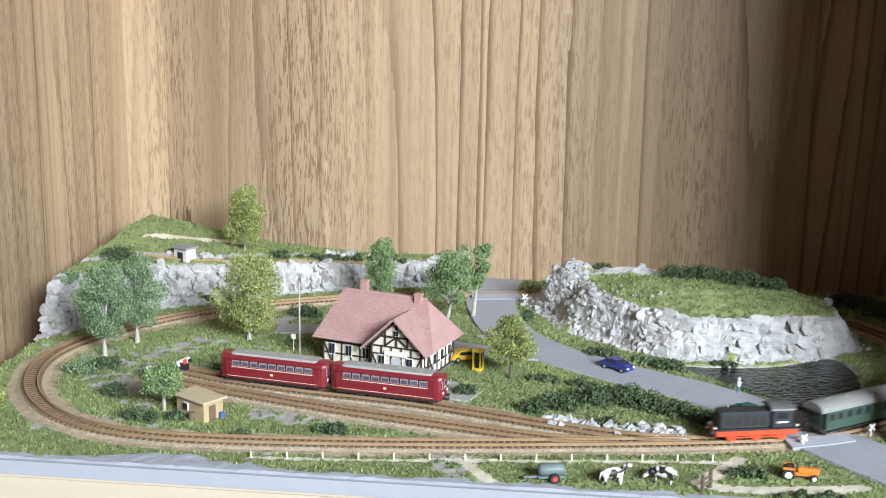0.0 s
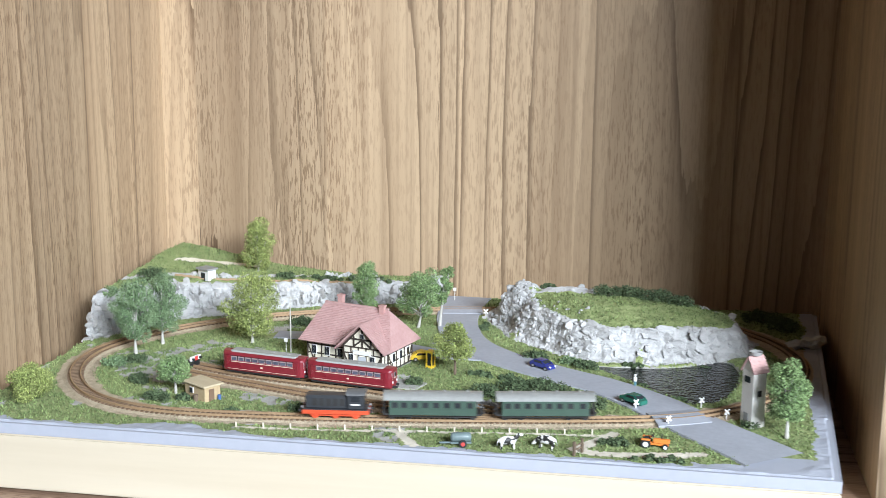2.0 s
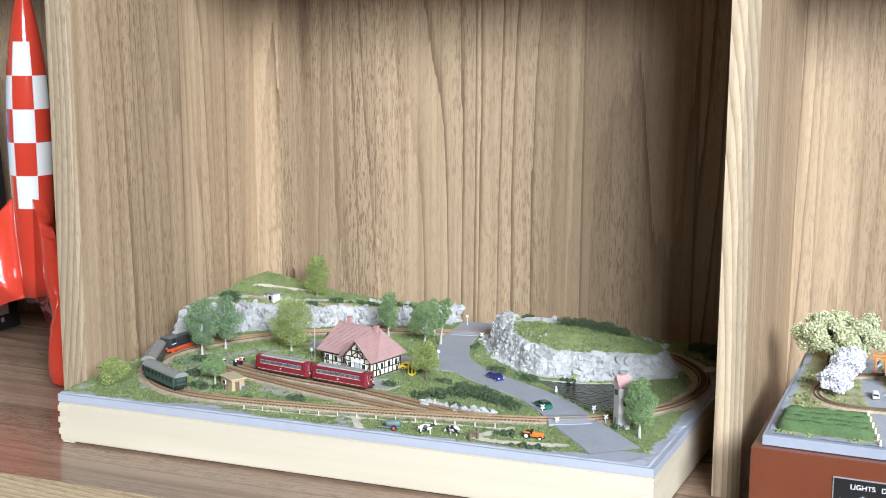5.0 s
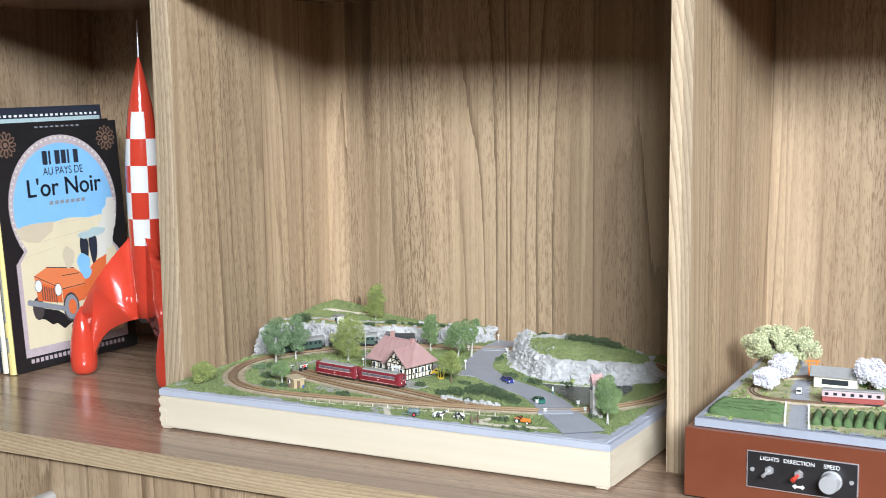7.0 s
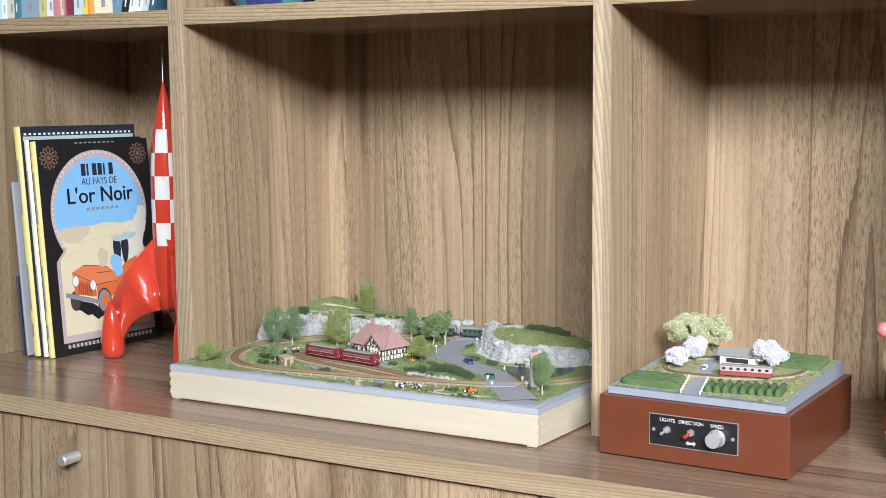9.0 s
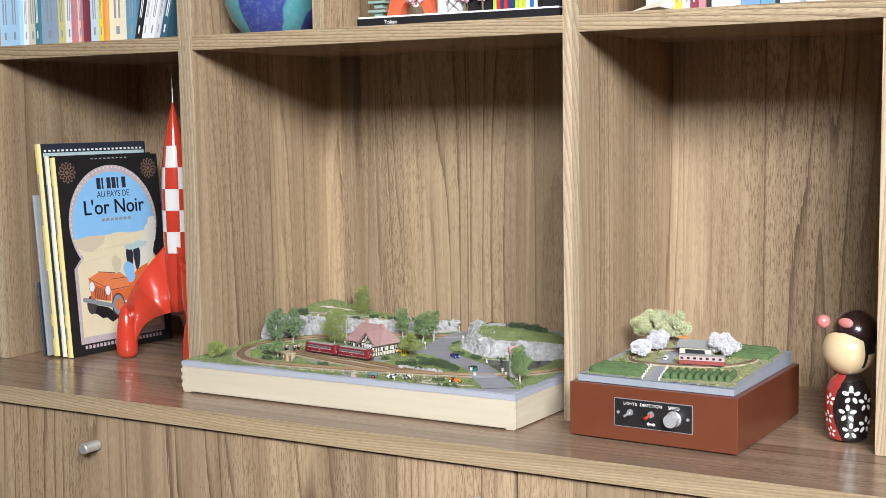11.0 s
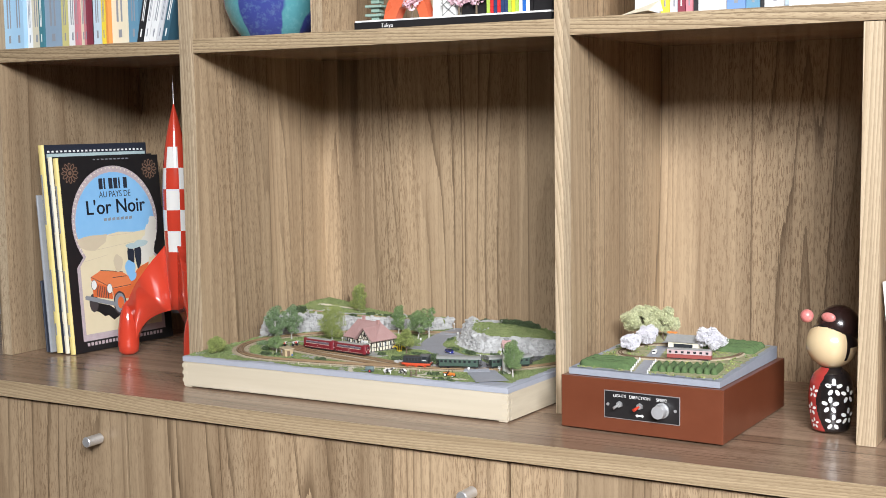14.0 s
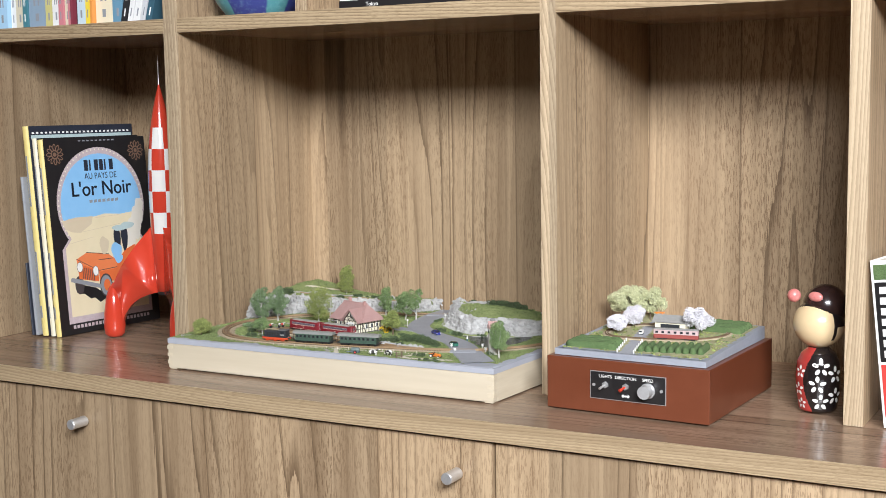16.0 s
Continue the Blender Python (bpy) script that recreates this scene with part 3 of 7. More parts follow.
# ---- turf fibres, loose stones ----
def fibres(n, seed, chooser, size, material, name):
    r = np.random.default_rng(seed)
    V, F, got = [], [], 0
    while got < n:
        i, j = r.integers(0, NY - 1, 4000), r.integers(0, NX - 1, 4000)
        ok = chooser(i, j)
        i, j = i[ok], j[ok]
        for a, b in zip(i, j):
            p = verts.reshape(NY, NX, 3)[a, b] + np.r_[r.uniform(-.001, .001, 2), -.0003]
            h, ang = size * r.uniform(.5, 1.3), r.uniform(0, 6.28)
            d = np.array([math.cos(ang), math.sin(ang), 0]) * h * .35
            lean = np.r_[r.normal(0, .4, 2) * h, h]
            k = len(V)
            V += [p - d, p + d, p + lean + d * .25, p + lean - d * .3]
            F.append((k, k + 1, k + 2, k + 3))
            got += 1
            if got >= n:
                break
    return tagged(raw(name, V, F, material, layout), kind="stuff")


clear = np.minimum(all_tracks - .0085, droad - .001)
fibres(46000, 1, lambda i, j: (kind[i, j] == 0) & (clear[i, j] > 0), .0014, blade_m, "grass")
lawn = (n1 + .4 * n2 > -.10) & (dl < -.004) & (dk < -.004) & (gy > -.03) & (gx < .345)
fibres(15000, 3, lambda i, j: (kind[i, j] == 0) & (clear[i, j] > 0) & lawn[i, j], .0010, blade_pale, "grass")
fibres(5000, 4, lambda i, j: (kind[i, j] == 0) & (n1[i, j] > .05) & ((dl[i, j] > .01) | (dk[i, j] > .012)), .0010, blade_pale, "grass")
fibres(5000, 2, lambda i, j: (kind[i, j] == 2) & (clear[i, j] > 0) & (n2[i, j] > .1) & (dp[i, j] < -.002), .0013, blade_m, "grass")

# ---- plants ----
def cloud(centres, radii, n, size, seed, flat=.85):
    """Small leaf flakes strewn over and through rounded clumps."""
    r = np.random.default_rng(seed)
    C, R = np.array(centres, float), np.array(radii, float)
    w = R**2 / (R**2).sum()
    pick = r.choice(len(C), n, p=w)
    d = r.normal(size=(n, 3))
    d /= np.linalg.norm(d, axis=1)[:, None]
    rad = R[pick] * r.uniform(.45, 1.22, n) ** .7
    p = C[pick] + d * rad[:, None] * np.array([1, 1, flat])
    a = r.normal(size=(n, 3))
    a /= np.linalg.norm(a, axis=1)[:, None]
    b = np.cross(a, d + r.normal(size=(n, 3)) * .5)
    b /= np.linalg.norm(b, axis=1)[:, None] + 1e-9
    s = size * r.uniform(.6, 1.4, n)[:, None]
    V = np.stack([p - a * s * .6, p + b * s * .55 + d * s * .2, p + a * s * .7, p - b * s * .5 - d * s * .15], 1).reshape(-1, 3)
    F = np.arange(4 * n).reshape(-1, 4)
    return V, F


def tree(x, y, h, r, leaf, seed, trunk=.28, bark=None, dense=2600, z=None, tall=1.0, lumps=17, label="", dx=0.0, size=.00078):
    rr = np.random.default_rng(seed)
    z = ground_z(x, y) - .0005 if z is None else z
    ob = thing("tree", pose(x, y, z), label or "small leafy model tree on turf", "tree")
    bm, centres, radii = bmesh.new(), [], []
    hb = h * trunk
    cyl(bm, (0, 0, 0), (dx * .3, 0, hb * 1.3), .0011 * h / .05 + .0004, .0007, 7)
    cyl(bm, (dx * .3, 0, hb * 1.2), (dx, 0, h * .86), .0008, .0002, 6)
    for k in range(lumps):
        a, f = 2.4 * k + rr.uniform(0, .8), (k + .5) / lumps
        zz = hb + (h - hb) * (.12 + .76 * f)
        spread = r * tall * math.sin(math.pi * (.18 + .72 * f)) * rr.uniform(.35, .92)
        c = (dx * f + spread * math.cos(a), spread * math.sin(a), zz)
        cyl(bm, (dx * .3, 0, hb + (zz - hb) * .35), c, .0006, .0002, 5)
        centres.append(c)
        radii.append(r * rr.uniform(.30, .50) * (1.05 - .35 * abs(f - .45)))
    part("trunk", bm, bark or bark_m, ob)
    V, F = cloud(centres, radii, int(dense * 4.0), size, seed)
    raw("crown", V, F, leaf, ob)
    return ob


def bush(x, y, rx, ry, h, leaf, seed, dense=700, z=None, label="", size=.00095, rot=0.0):
    rr = np.random.default_rng(seed)
    z = ground_z(x, y) if z is None else z
    ob = thing("bush", pose(x, y, z - .0006, 0, 0, rot), label or "low dark green model bush on turf", "bush")
    cs, rs = [], []
    for k in range(7):
        a, f = 2.4 * k, math.sqrt((k + .3) / 7)
        cs.append((rx * .72 * f * math.cos(a), ry * .72 * f * math.sin(a), h * rr.uniform(.3, .52)))
        rs.append(min(rx, ry, h) * rr.uniform(.42, .62))
    bm = bmesh.new()
    for c in cs[:4]:
        cyl(bm, (c[0] * .3, c[1] * .3, 0), c, .0005, .0002, 5)
    part("stems", bm, bark_d, ob)
    V, F = cloud(cs, rs, dense, size, seed, .9)
    raw("foliage", V, F, leaf, ob)
    return ob


BIRCH = "pale-stemmed birch model tree with blue-green foliage"
tree(.0765, .080, .059, .0160, leaf_a, 11, .13, dense=3600, label=BIRCH)
tree(.085, .110, .056, .0150, leaf_a, 12, .12, dense=3000, label=BIRCH)
tree(.149, .127, .057, .0195, leaf_b, 13, .08, dense=4200, lumps=22, label="broad yellow-green model tree beside the lane")
tree(.108, .268, .048, .0165, leaf_b, 14, .03, dense=3200, tall=.8, label="upright yellow-green model tree on the rocky hill")
tree(.215, .216, .049, .0130, leaf_d, 15, .12, dense=2400, tall=.8, label="slim green model tree behind the station")
tree(.262, .196, .049, .0160, leaf_d, 16, .14, dense=3200, label="green model tree with a leaning top beside the road", dx=.006)
tree(.278, .201, .053, .0085, leaf_d, 17, .30, dense=1400, tall=.8, lumps=11, label="narrow green model tree beside the road", dx=.007)
tree(.311, .079, .038, .0135, leaf_b, 18, .26, dense=2300, bark=bark_d, label="round yellow-green model tree on the lawn")
tree(.140, -.003, .027, .0110, leaf_d, 19, .30, dense=1500, label="small green model tree beside the hut")
tree(.055, -.036, .024, .0155, leaf_b, 20, .20, dense=2200, tall=.9, bark=bark_d, label="low spreading yellow-green model tree near the tray's edge")
tree(.5265, -.013, .051, .0140, leaf_d, 21, .18, dense=3400, label="full green model tree beside the road at the corner")
for k, (x, y, rx, ry, h, lf) in enumerate((
    (.074, .049, .011, .007, .008, leaf_a), (.086, .060, .010, .007, .007, leaf_c), (.107, .015, .008, .006, .008, leaf_c), (.134, -.019, .011, .006, .008, leaf_c),
    (.150, -.015, .005, .004, .006, leaf_c), (.230, -.020, .012, .005, .006, leaf_c), (.188, -.030, .007, .003, .003, leaf_c), (.289, .046, .0065, .005, .009, leaf_c),
    (.326, .025, .009, .006, .009, leaf_c), (.340, .033, .012, .008, .010, leaf_c), (.356, .044, .014, .010, .011, leaf_c), (.372, .046, .014, .010, .012, leaf_c),
    (.386, .040, .013, .009, .010, leaf_c), (.399, .034, .012, .008, .009, leaf_c), (.411, .024, .010, .007, .008, leaf_c), (.330, .076, .014, .004, .005, leaf_c),
    (.352, .070, .014, .004, .006, leaf_c), (.372, .062, .014, .004, .006, leaf_c), (.364, .010, .006, .004, .007, leaf_c), (.172, .182, .012, .007, .010, leaf_c),
    (.400, .110, .010, .006, .008, leaf_c), (.386, .121, .008, .005, .006, leaf_a), (.438, .083, .008, .004, .005, leaf_c), (.432, .1235, .011, .003, .005, leaf_c), (.482, .136, .008, .003, .005, leaf_c),
    (.462, .055, .009, .003, .004, leaf_c), (.426, -.044, .013, .005, .005, leaf_c), (.452, -.066, .024, .004, .004, leaf_c), (.36, .232, .008, .006, .007, leaf_c),
    (.408, .210, .014, .009, .009, leaf_c), (.425, .205, .015, .009, .010, leaf_c), (.446, .198, .014, .009, .009, leaf_c), (.463, .189, .012, .008, .007, leaf_c), (.332, .246, .006, .004, .005, leaf_c),
    (.034, .132, .006, .010, .010, leaf_a), (.045, .19, .012, .014, .010, leaf_c), (.135, .262, .010, .006, .006, leaf_c), (.118, .235, .010, .004, .004, leaf_c), (.165, .268, .03, .006, .005, leaf_c), (.205, .277, .03, .005, .005, leaf_c),
    (.506, .004, .005, .005, .008, leaf_c), (.545, .25, .012, .02, .010, leaf_c), (.53, .27, .02, .012, .010, leaf_c), (.10, .205, .008, .003, .005, leaf_c), (.313, .205, .004, .016, .004, leaf_c), (.362, .128, .012, .006, .006, leaf_c))):
    bush(x, y, rx, ry, h, lf, 100 + k, dense=int(700 + 9e6 * rx * ry), rot=-18 if k in range(8, 18) else 0)

# rubble on the knoll's flank and white stones by the tracks
def stones(places, r0, r1, seed, name, label):
    rr = np.random.default_rng(seed)
    bm = bmesh.new()
    for x, y in places:
        s = rr.uniform(r0, r1)
        m = Matrix.Translation((x, y, ground_z(x, y) + s * .02)) @ Euler(rr.uniform(0, 6, 3)).to_matrix().to_4x4() @ Matrix.Diagonal((s, s * rr.uniform(.6, 1), s * rr.uniform(.5, .9), 1))
        r = bmesh.ops.create_icosphere(bm, subdivisions=1, radius=1, matrix=m)
        for v in r["verts"]:
            v.co += Vector(rr.normal(0, s * .22, 3))
    ob = part(name, bm, rock_m, layout, label)
    return tagged(ob, kind="stuff")


rs = np.random.default_rng(5)
flank_places = [(x, y) for x, y in zip(rs.uniform(.305, .40, 2400), rs.uniform(.128, .25, 2400)) if KNOLL[:6, 0].min() <= x and inside(KNOLL, np.array([x]), np.array([y]))[0] and away(KNOLL[:6], np.array([x]), np.array([y]), False)[0] < .024 + .008 * rs.normal()]
stones(flank_places[:130], .0010, .0024, 6, "rubble", "broken white plaster rocks on the slope")
stones([(x, .012 + .35 * (.338 - x) * .6 + rs.normal(0, .0026)) for x in rs.uniform(.332, .404, 130)], .0016, .0046, 8, "lineside_stone", "white plaster stones beside the track")
cl = smooth_line(CLIFF[1:9], 20)
stones([tuple(cl[rs.integers(0, len(cl))] + rs.normal(0, .003, 2) + np.array([-.001, .002])) for k in range(90)], .0014, .0036, 9, "cliff_rubble", "blocks of white plaster rock in the cliff")
kf = smooth_line(KNOLL[4:10], 20)
stones([tuple(kf[rs.integers(0, len(kf))] + np.array([0, .003]) + rs.normal(0, .0022, 2)) for k in range(22)], .0010, .0026, 10, "cliff_rubble", "blocks of white plaster rock over the pond")
stones([(x_, .243 + .004 * rs.normal()) for x_ in np.r_[rs.uniform(.312, .345, 22), rs.uniform(.345, .405, 20)]], .0020, .0050, 13, "crest_stone", "white plaster rocks along the crest")
stones([(x_, y_ + .003 * rs.normal()) for x_, y_ in [*smooth_line([(.066, .226), (.084, .232), (.098, .240)], 12), *smooth_line([(.165, .286), (.185, .290), (.205, .290)], 10)]], .0016, .0036, 14, "hill_stone", "white plaster rocks on the hill")


def rock_faces(mask, n, r0, r1, flat, seed, name, label):
    """Broken slabs of plaster rock bedded in the steep faces of the ground, lying along them."""
    rr = np.random.default_rng(seed)
    G = verts.reshape(NY, NX, 3)
    e1, e2 = G[:-1, 1:] - G[:-1, :-1], G[1:, :-1] - G[:-1, :-1]
    nr = np.cross(e1, e2)
    area = np.linalg.norm(nr, axis=2)
    w = (area * mask[:-1, :-1]).ravel()
    cells = rr.choice(len(w), n, p=w / w.sum())
    seed_bm = bmesh.new()
    bmesh.ops.create_icosphere(seed_bm, subdivisions=2, radius=1)
    base = np.array([v.co[:] for v in seed_bm.verts])
    tri = np.array([[v.index for v in f.verts] for f in seed_bm.faces])
    seed_bm.free()
    V, F = [], []
    for k, c in enumerate(cells):
        i, j = divmod(int(c), NX - 1)
        u, v = rr.uniform(0, 1, 2)
        p = G[i, j] + u * e1[i, j] + v * e2[i, j]
        out = nr[i, j] / (area[i, j] + 1e-12)
        out = out + np.array([0, -.25, .1])
        out /= np.linalg.norm(out)
        side = np.cross([0, 0, 1], out) + rr.normal(0, .25, 3)
        side -= out * (side @ out)
        side /= np.linalg.norm(side) + 1e-9
        up = np.cross(out, side)
        s_ = rr.uniform(r0, r1)
        q = base + rr.normal(0, .13, base.shape)
        q = np.sign(q) * np.abs(q) ** .75
        q = q[:, :1] * side * s_ * rr.uniform(.9, 1.7) + q[:, 1:2] * up * s_ * rr.uniform(.5, .9) + q[:, 2:] * out * s_ * flat
        V.append(p + q - out * s_ * flat * .55)
        F.append(tri + k * len(base))
    return tagged(raw(name, np.vstack(V), np.vstack(F), rock_m, layout, label), kind="stuff")


steep = rocky & ~ledge_patch
rock_faces(steep & (dl > -.002) & (dl < .012), 420, .0020, .0056, .26, 61, "cliff_stone", "layered blocks of white plaster rock")
rock_faces(steep & (dk > -.001) & (gx > .385) & (gx < .503), 230, .0024, .0056, .20, 62, "pond_cliff_stone", "broad slabs of white plaster rock over the pond")
rock_faces(steep & (dk > -.002) & (gx < .40), 320, .0014, .0034, .60, 63, "slope_stone", "tumbled white plaster rocks on the slope")
slab_rock = bmesh.new()
for k, (qx, qy, ql, qh) in enumerate(((.560, .196, .0085, .0045), (.549, .190, .006, .0035), (.568, .205, .006, .004))):
    r_ = bmesh.ops.create_icosphere(slab_rock, subdivisions=2, radius=1, matrix=Matrix.Translation((qx, qy, GZ + .004)) @ Matrix.Rotation(.35 * k, 4, "Z") @ Matrix.Diagonal((ql, .005, qh, 1)))
    for v in r_["verts"]:
        v.co += Vector(np.random.default_rng(70 + v.index).normal(0, .0006, 3))
tagged(part("edge_slab", slab_rock, rock_m, layout, "flat white plaster rocks at the tray's edge"), kind="stuff")
stones([(.548 + rs.normal(0, .004), .20 + rs.normal(0, .003)) for k in range(14)], .002, .004, 12, "edge_stone", "white plaster stones at the tray's edge")

# ---- station ----
timber = mat("dark_timber", (0.03, 0.022, 0.016), (0.06, 0.045, 0.032), 500, 0.8)
cream_w = mat("cream_infill", (0.70, 0.65, 0.50), (0.80, 0.75, 0.61), 400, 0.8)
tile_red = mat("faded_red_tiles", (0.42, 0.245, 0.225), (0.54, 0.36, 0.335), 500, 0.8, bump=0.4)
brick_red = mat("chimney_brick", (0.40, 0.215, 0.19), (0.52, 0.32, 0.285), 700, 0.85)
glass_d = mat("dark_glazing", (0.02, 0.023, 0.027), (0.04, 0.045, 0.05), 100, 0.12, bump=0)
white_p = mat("white_paint", (0.78, 0.77, 0.74), (0.85, 0.84, 0.81), 300, 0.6, bump=0.05)
grey_p = mat("grey_roofing", (0.24, 0.24, 0.23), (0.34, 0.335, 0.32), 500, 0.75)
yellow_p = mat("yellow_paint", (0.78, 0.52, 0.02), (0.85, 0.60, 0.05), 300, 0.45)
tan_p = mat("tan_hut_wall", (0.42, 0.31, 0.17), (0.54, 0.42, 0.25), 400, 0.8)
ST_M = pose(.2395, .0950, GZ + .0002, 0, 0, -17) @ Matrix.Scale(1.13, 4)
station = thing("station_building", ST_M, "half-timbered model station with a faded red tiled roof", "station building")
L_, D_, H_, RH = .058, .030, .0165, .0185
part("wall", boxes((-L_ / 2, L_ / 2, -D_ / 2, D_ / 2, 0, H_), bevel=.0002), cream_w, station)
WX0, WX1, WY = .002, .0285, -.0225
wing = prism(bmesh.new(), ((WX0, 0), (WX1, 0), (WX1, H_), ((WX0 + WX1) / 2, H_ + .0135), (WX0, H_)), WY, .0)
part("wall", wing, cream_w, station)


def roof_slab(name, parent, p0, p1, p2, p3, th=.00062, N=24):
    """A slope between its eaves (p0, p1) and ridge (p3, p2): a deck, and courses of tiles that overlap on it."""
    p0, p1, p2, p3 = map(Vector, (p0, p1, p2, p3))
    nrm = (p1 - p0).cross(p3 - p0).normalized()
    if nrm.z < 0:
        nrm.negate()

    def sheet(q, lo_, hi_):
        bm = bmesh.new()
        lo, hi = [bm.verts.new(v + nrm * l) for v, l in zip(q, lo_)], [bm.verts.new(v + nrm * l) for v, l in zip(q, hi_)]
        bm.faces.new(hi)
        bm.faces.new(lo[::-1])
        for i in range(4):
            bm.faces.new((lo[i - 1], lo[i], hi[i], hi[i - 1]))
        return bm

    deck = part(name, sheet((p0, p1, p2, p3), [-th * .7] * 4, [-th * .05] * 4), tile_red, parent)
    for k in range(N):
        a, b = k / N, min((k + 1.15) / N, 1)
        q = [p0.lerp(p3, a), p1.lerp(p2, a), p1.lerp(p2, b), p0.lerp(p3, b)]
        part("tile_course", sheet(q, [0, 0, 0, 0], [th, th, th * .35, th * .35]), tile_red, deck)
    return deck


e, o = .0045, .004
zr, ze = H_ + RH, H_ - .0022
roof = roof_slab("roof", station, (-L_ / 2 - o, -D_ / 2 - e, ze), (L_ / 2 + o, -D_ / 2 - e, ze), (L_ / 2 + o - .012, 0, zr), (-L_ / 2 - o + .008, 0, zr))
roof_slab("roof", station, (L_ / 2 + o, D_ / 2 + e, ze), (-L_ / 2 - o, D_ / 2 + e, ze), (-L_ / 2 - o + .008, 0, zr), (L_ / 2 + o - .012, 0, zr))
roof_slab("roof", station, (-L_ / 2 - o, D_ / 2 + e, ze), (-L_ / 2 - o, -D_ / 2 - e, ze), (-L_ / 2 - o + .008, -.0002, zr), (-L_ / 2 - o + .008, .0002, zr))
roof_slab("roof", station, (L_ / 2 + o, -D_ / 2 - e, ze), (L_ / 2 + o, D_ / 2 + e, ze), (L_ / 2 + o - .012, .0002, zr), (L_ / 2 + o - .012, -.0002, zr))
xm = (WX0 + WX1) / 2
zg = H_ + .0145
roof_slab("roof", station, (WX0 - e, -.004, ze), (WX0 - e, WY - o, ze), (xm, WY - o, zg), (xm, -.002, zg))
roof_slab("roof", station, (WX1 + e, WY - o, ze), (WX1 + e, -.004, ze), (xm, -.002, zg), (xm, WY - o, zg))
part("ridge", boxes((-L_ / 2 + .004, L_ / 2 + o - .012, -.0008, .0008, zr + .0002, zr + .0014)), tile_red, roof)
for cx, cy, cz in ((-.0140, .001, zr - .003), (.0170, -.001, zr - .006)):
    ch = part("chimney", boxes((cx - .0017, cx + .0017, cy - .0016, cy + .0016, cz, cz + .0085)), brick_red, station)
    part("cap", boxes((cx - .0020, cx + .0020, cy - .0019, cy + .0019, cz + .0085, cz + .0095)), brick_red, ch)


def beams(y, x0, x1, z0, z1, n, side="y", out=-.0003, braces=True):
    """Dark timbers on one wall: posts, rails and braces."""
    w = .00036
    segs = [((x0 + (x1 - x0) * k / n, z0), (x0 + (x1 - x0) * k / n, z1)) for k in range(n + 1)]
    segs += [((x0, z), (x1, z)) for z in (z0 + .0006, z0 + (z1 - z0) * .36, z0 + (z1 - z0) * .72, z1 - .0005)]
    if braces:
        for k in (0, n - 1):
            a, b = x0 + (x1 - x0) * k / n, x0 + (x1 - x0) * (k + 1) / n
            segs.append(((a, z0), (b, z0 + (z1 - z0) * .72)) if k else ((b, z0), (a, z0 + (z1 - z0) * .72)))
    for (ax, az), (bx, bz) in segs:
        d = math.hypot(bx - ax, bz - az)
        ang = math.atan2(bz - az, bx - ax)
        m = Matrix.Translation(((ax + bx) / 2, y, (az + bz) / 2)) if side == "y" else Matrix.Translation((y, (ax + bx) / 2, (az + bz) / 2)) @ Matrix.Rotation(radians(90), 4, "Z")
        part("beam", box(bmesh.new(), -d / 2, d / 2, -.00045, .00045, -w, w, m=m @ Matrix.Rotation(-ang, 4, "Y")), timber, station)


beams(-D_ / 2, -L_ / 2, WX0, .0004, H_, 6)
beams(WY, WX0, WX1, .0004, H_, 5)
beams(L_ / 2, -D_ / 2, D_ / 2, .0004, H_, 6, "x")
beams(WX1, WY, -D_ / 2, .0004, H_, 2, "x", braces=False)
beams(-L_ / 2, -D_ / 2, D_ / 2, .0004, H_, 5, "x")
for k, (ax, az, bx, bz) in enumerate(((WX0, H_, xm, H_ + .0132), (WX1, H_, xm, H_ + .0132), (xm, H_, xm, H_ + .013), (xm - .006, H_, xm - .006, H_ + .0066), (xm + .006, H_, xm + .006, H_ + .0066), (xm - .0085, H_ + .0046, xm + .0085, H_ + .0046), (xm - .006, H_, xm, H_ + .0046), (xm + .006, H_, xm, H_ + .0046))):
    d, ang = math.hypot(bx - ax, bz - az), math.atan2(bz - az, bx - ax)
    part("beam", box(bmesh.new(), -d / 2, d / 2, -.00045, .00045, -.0005, .0005, m=Matrix.Translation(((ax + bx) / 2, WY, (az + bz) / 2)) @ Matrix.Rotation(-ang, 4, "Y")), timber, station)


def small_window(x, y, z, w, h, side="y", parent=None, fm=None):
    m = Matrix.Translation((x, y, z)) @ (Matrix() if side == "y" else Matrix.Rotation(radians(90), 4, "Z"))
    fr = part("window", box(bmesh.new(), -w / 2, w / 2, -.0006, .0006, -h / 2, h / 2, m=m), fm or white_p, parent)
    for sx in (-1, 1):
        part("pane", box(bmesh.new(), sx * w * .23 - w * .19, sx * w * .23 + w * .19, -.0008, .0008, -h * .42, h * .42, m=m), glass_d, fr)


for x in (-.024, -.0145, -.005):
    small_window(x, -D_ / 2, .0085, .0036, .0062, parent=station)
for x in (.0075, .0225):
    small_window(x, WY, .0085, .0036, .0066, parent=station)
small_window(xm, WY, H_ + .0068, .003, .003, parent=station)
for y in (-.009, .0, .009):
    small_window(L_ / 2, y, .0085, .0034, .006, "x", station)
part("door", boxes((xm - .0026, xm + .0026, WY - .0007, WY + .0003, .0004, .0105)), mat("grey_door", (.42, .44, .46), rough=.6), station)
part("name_board", boxes((xm - .006, xm + .006, WY - .0012, WY - .0004, .0118, .0142)), white_p, station, "white name board with a row of dark bars")
part("plinth", boxes((-L_ / 2 - .0003, L_ / 2 + .0003, -D_ / 2 - .0004, D_ / 2 + .0004, -.001, .0012), (WX0, WX1 + .0003, WY - .0004, -D_ / 2, -.001, .0012)), grey_p, station)

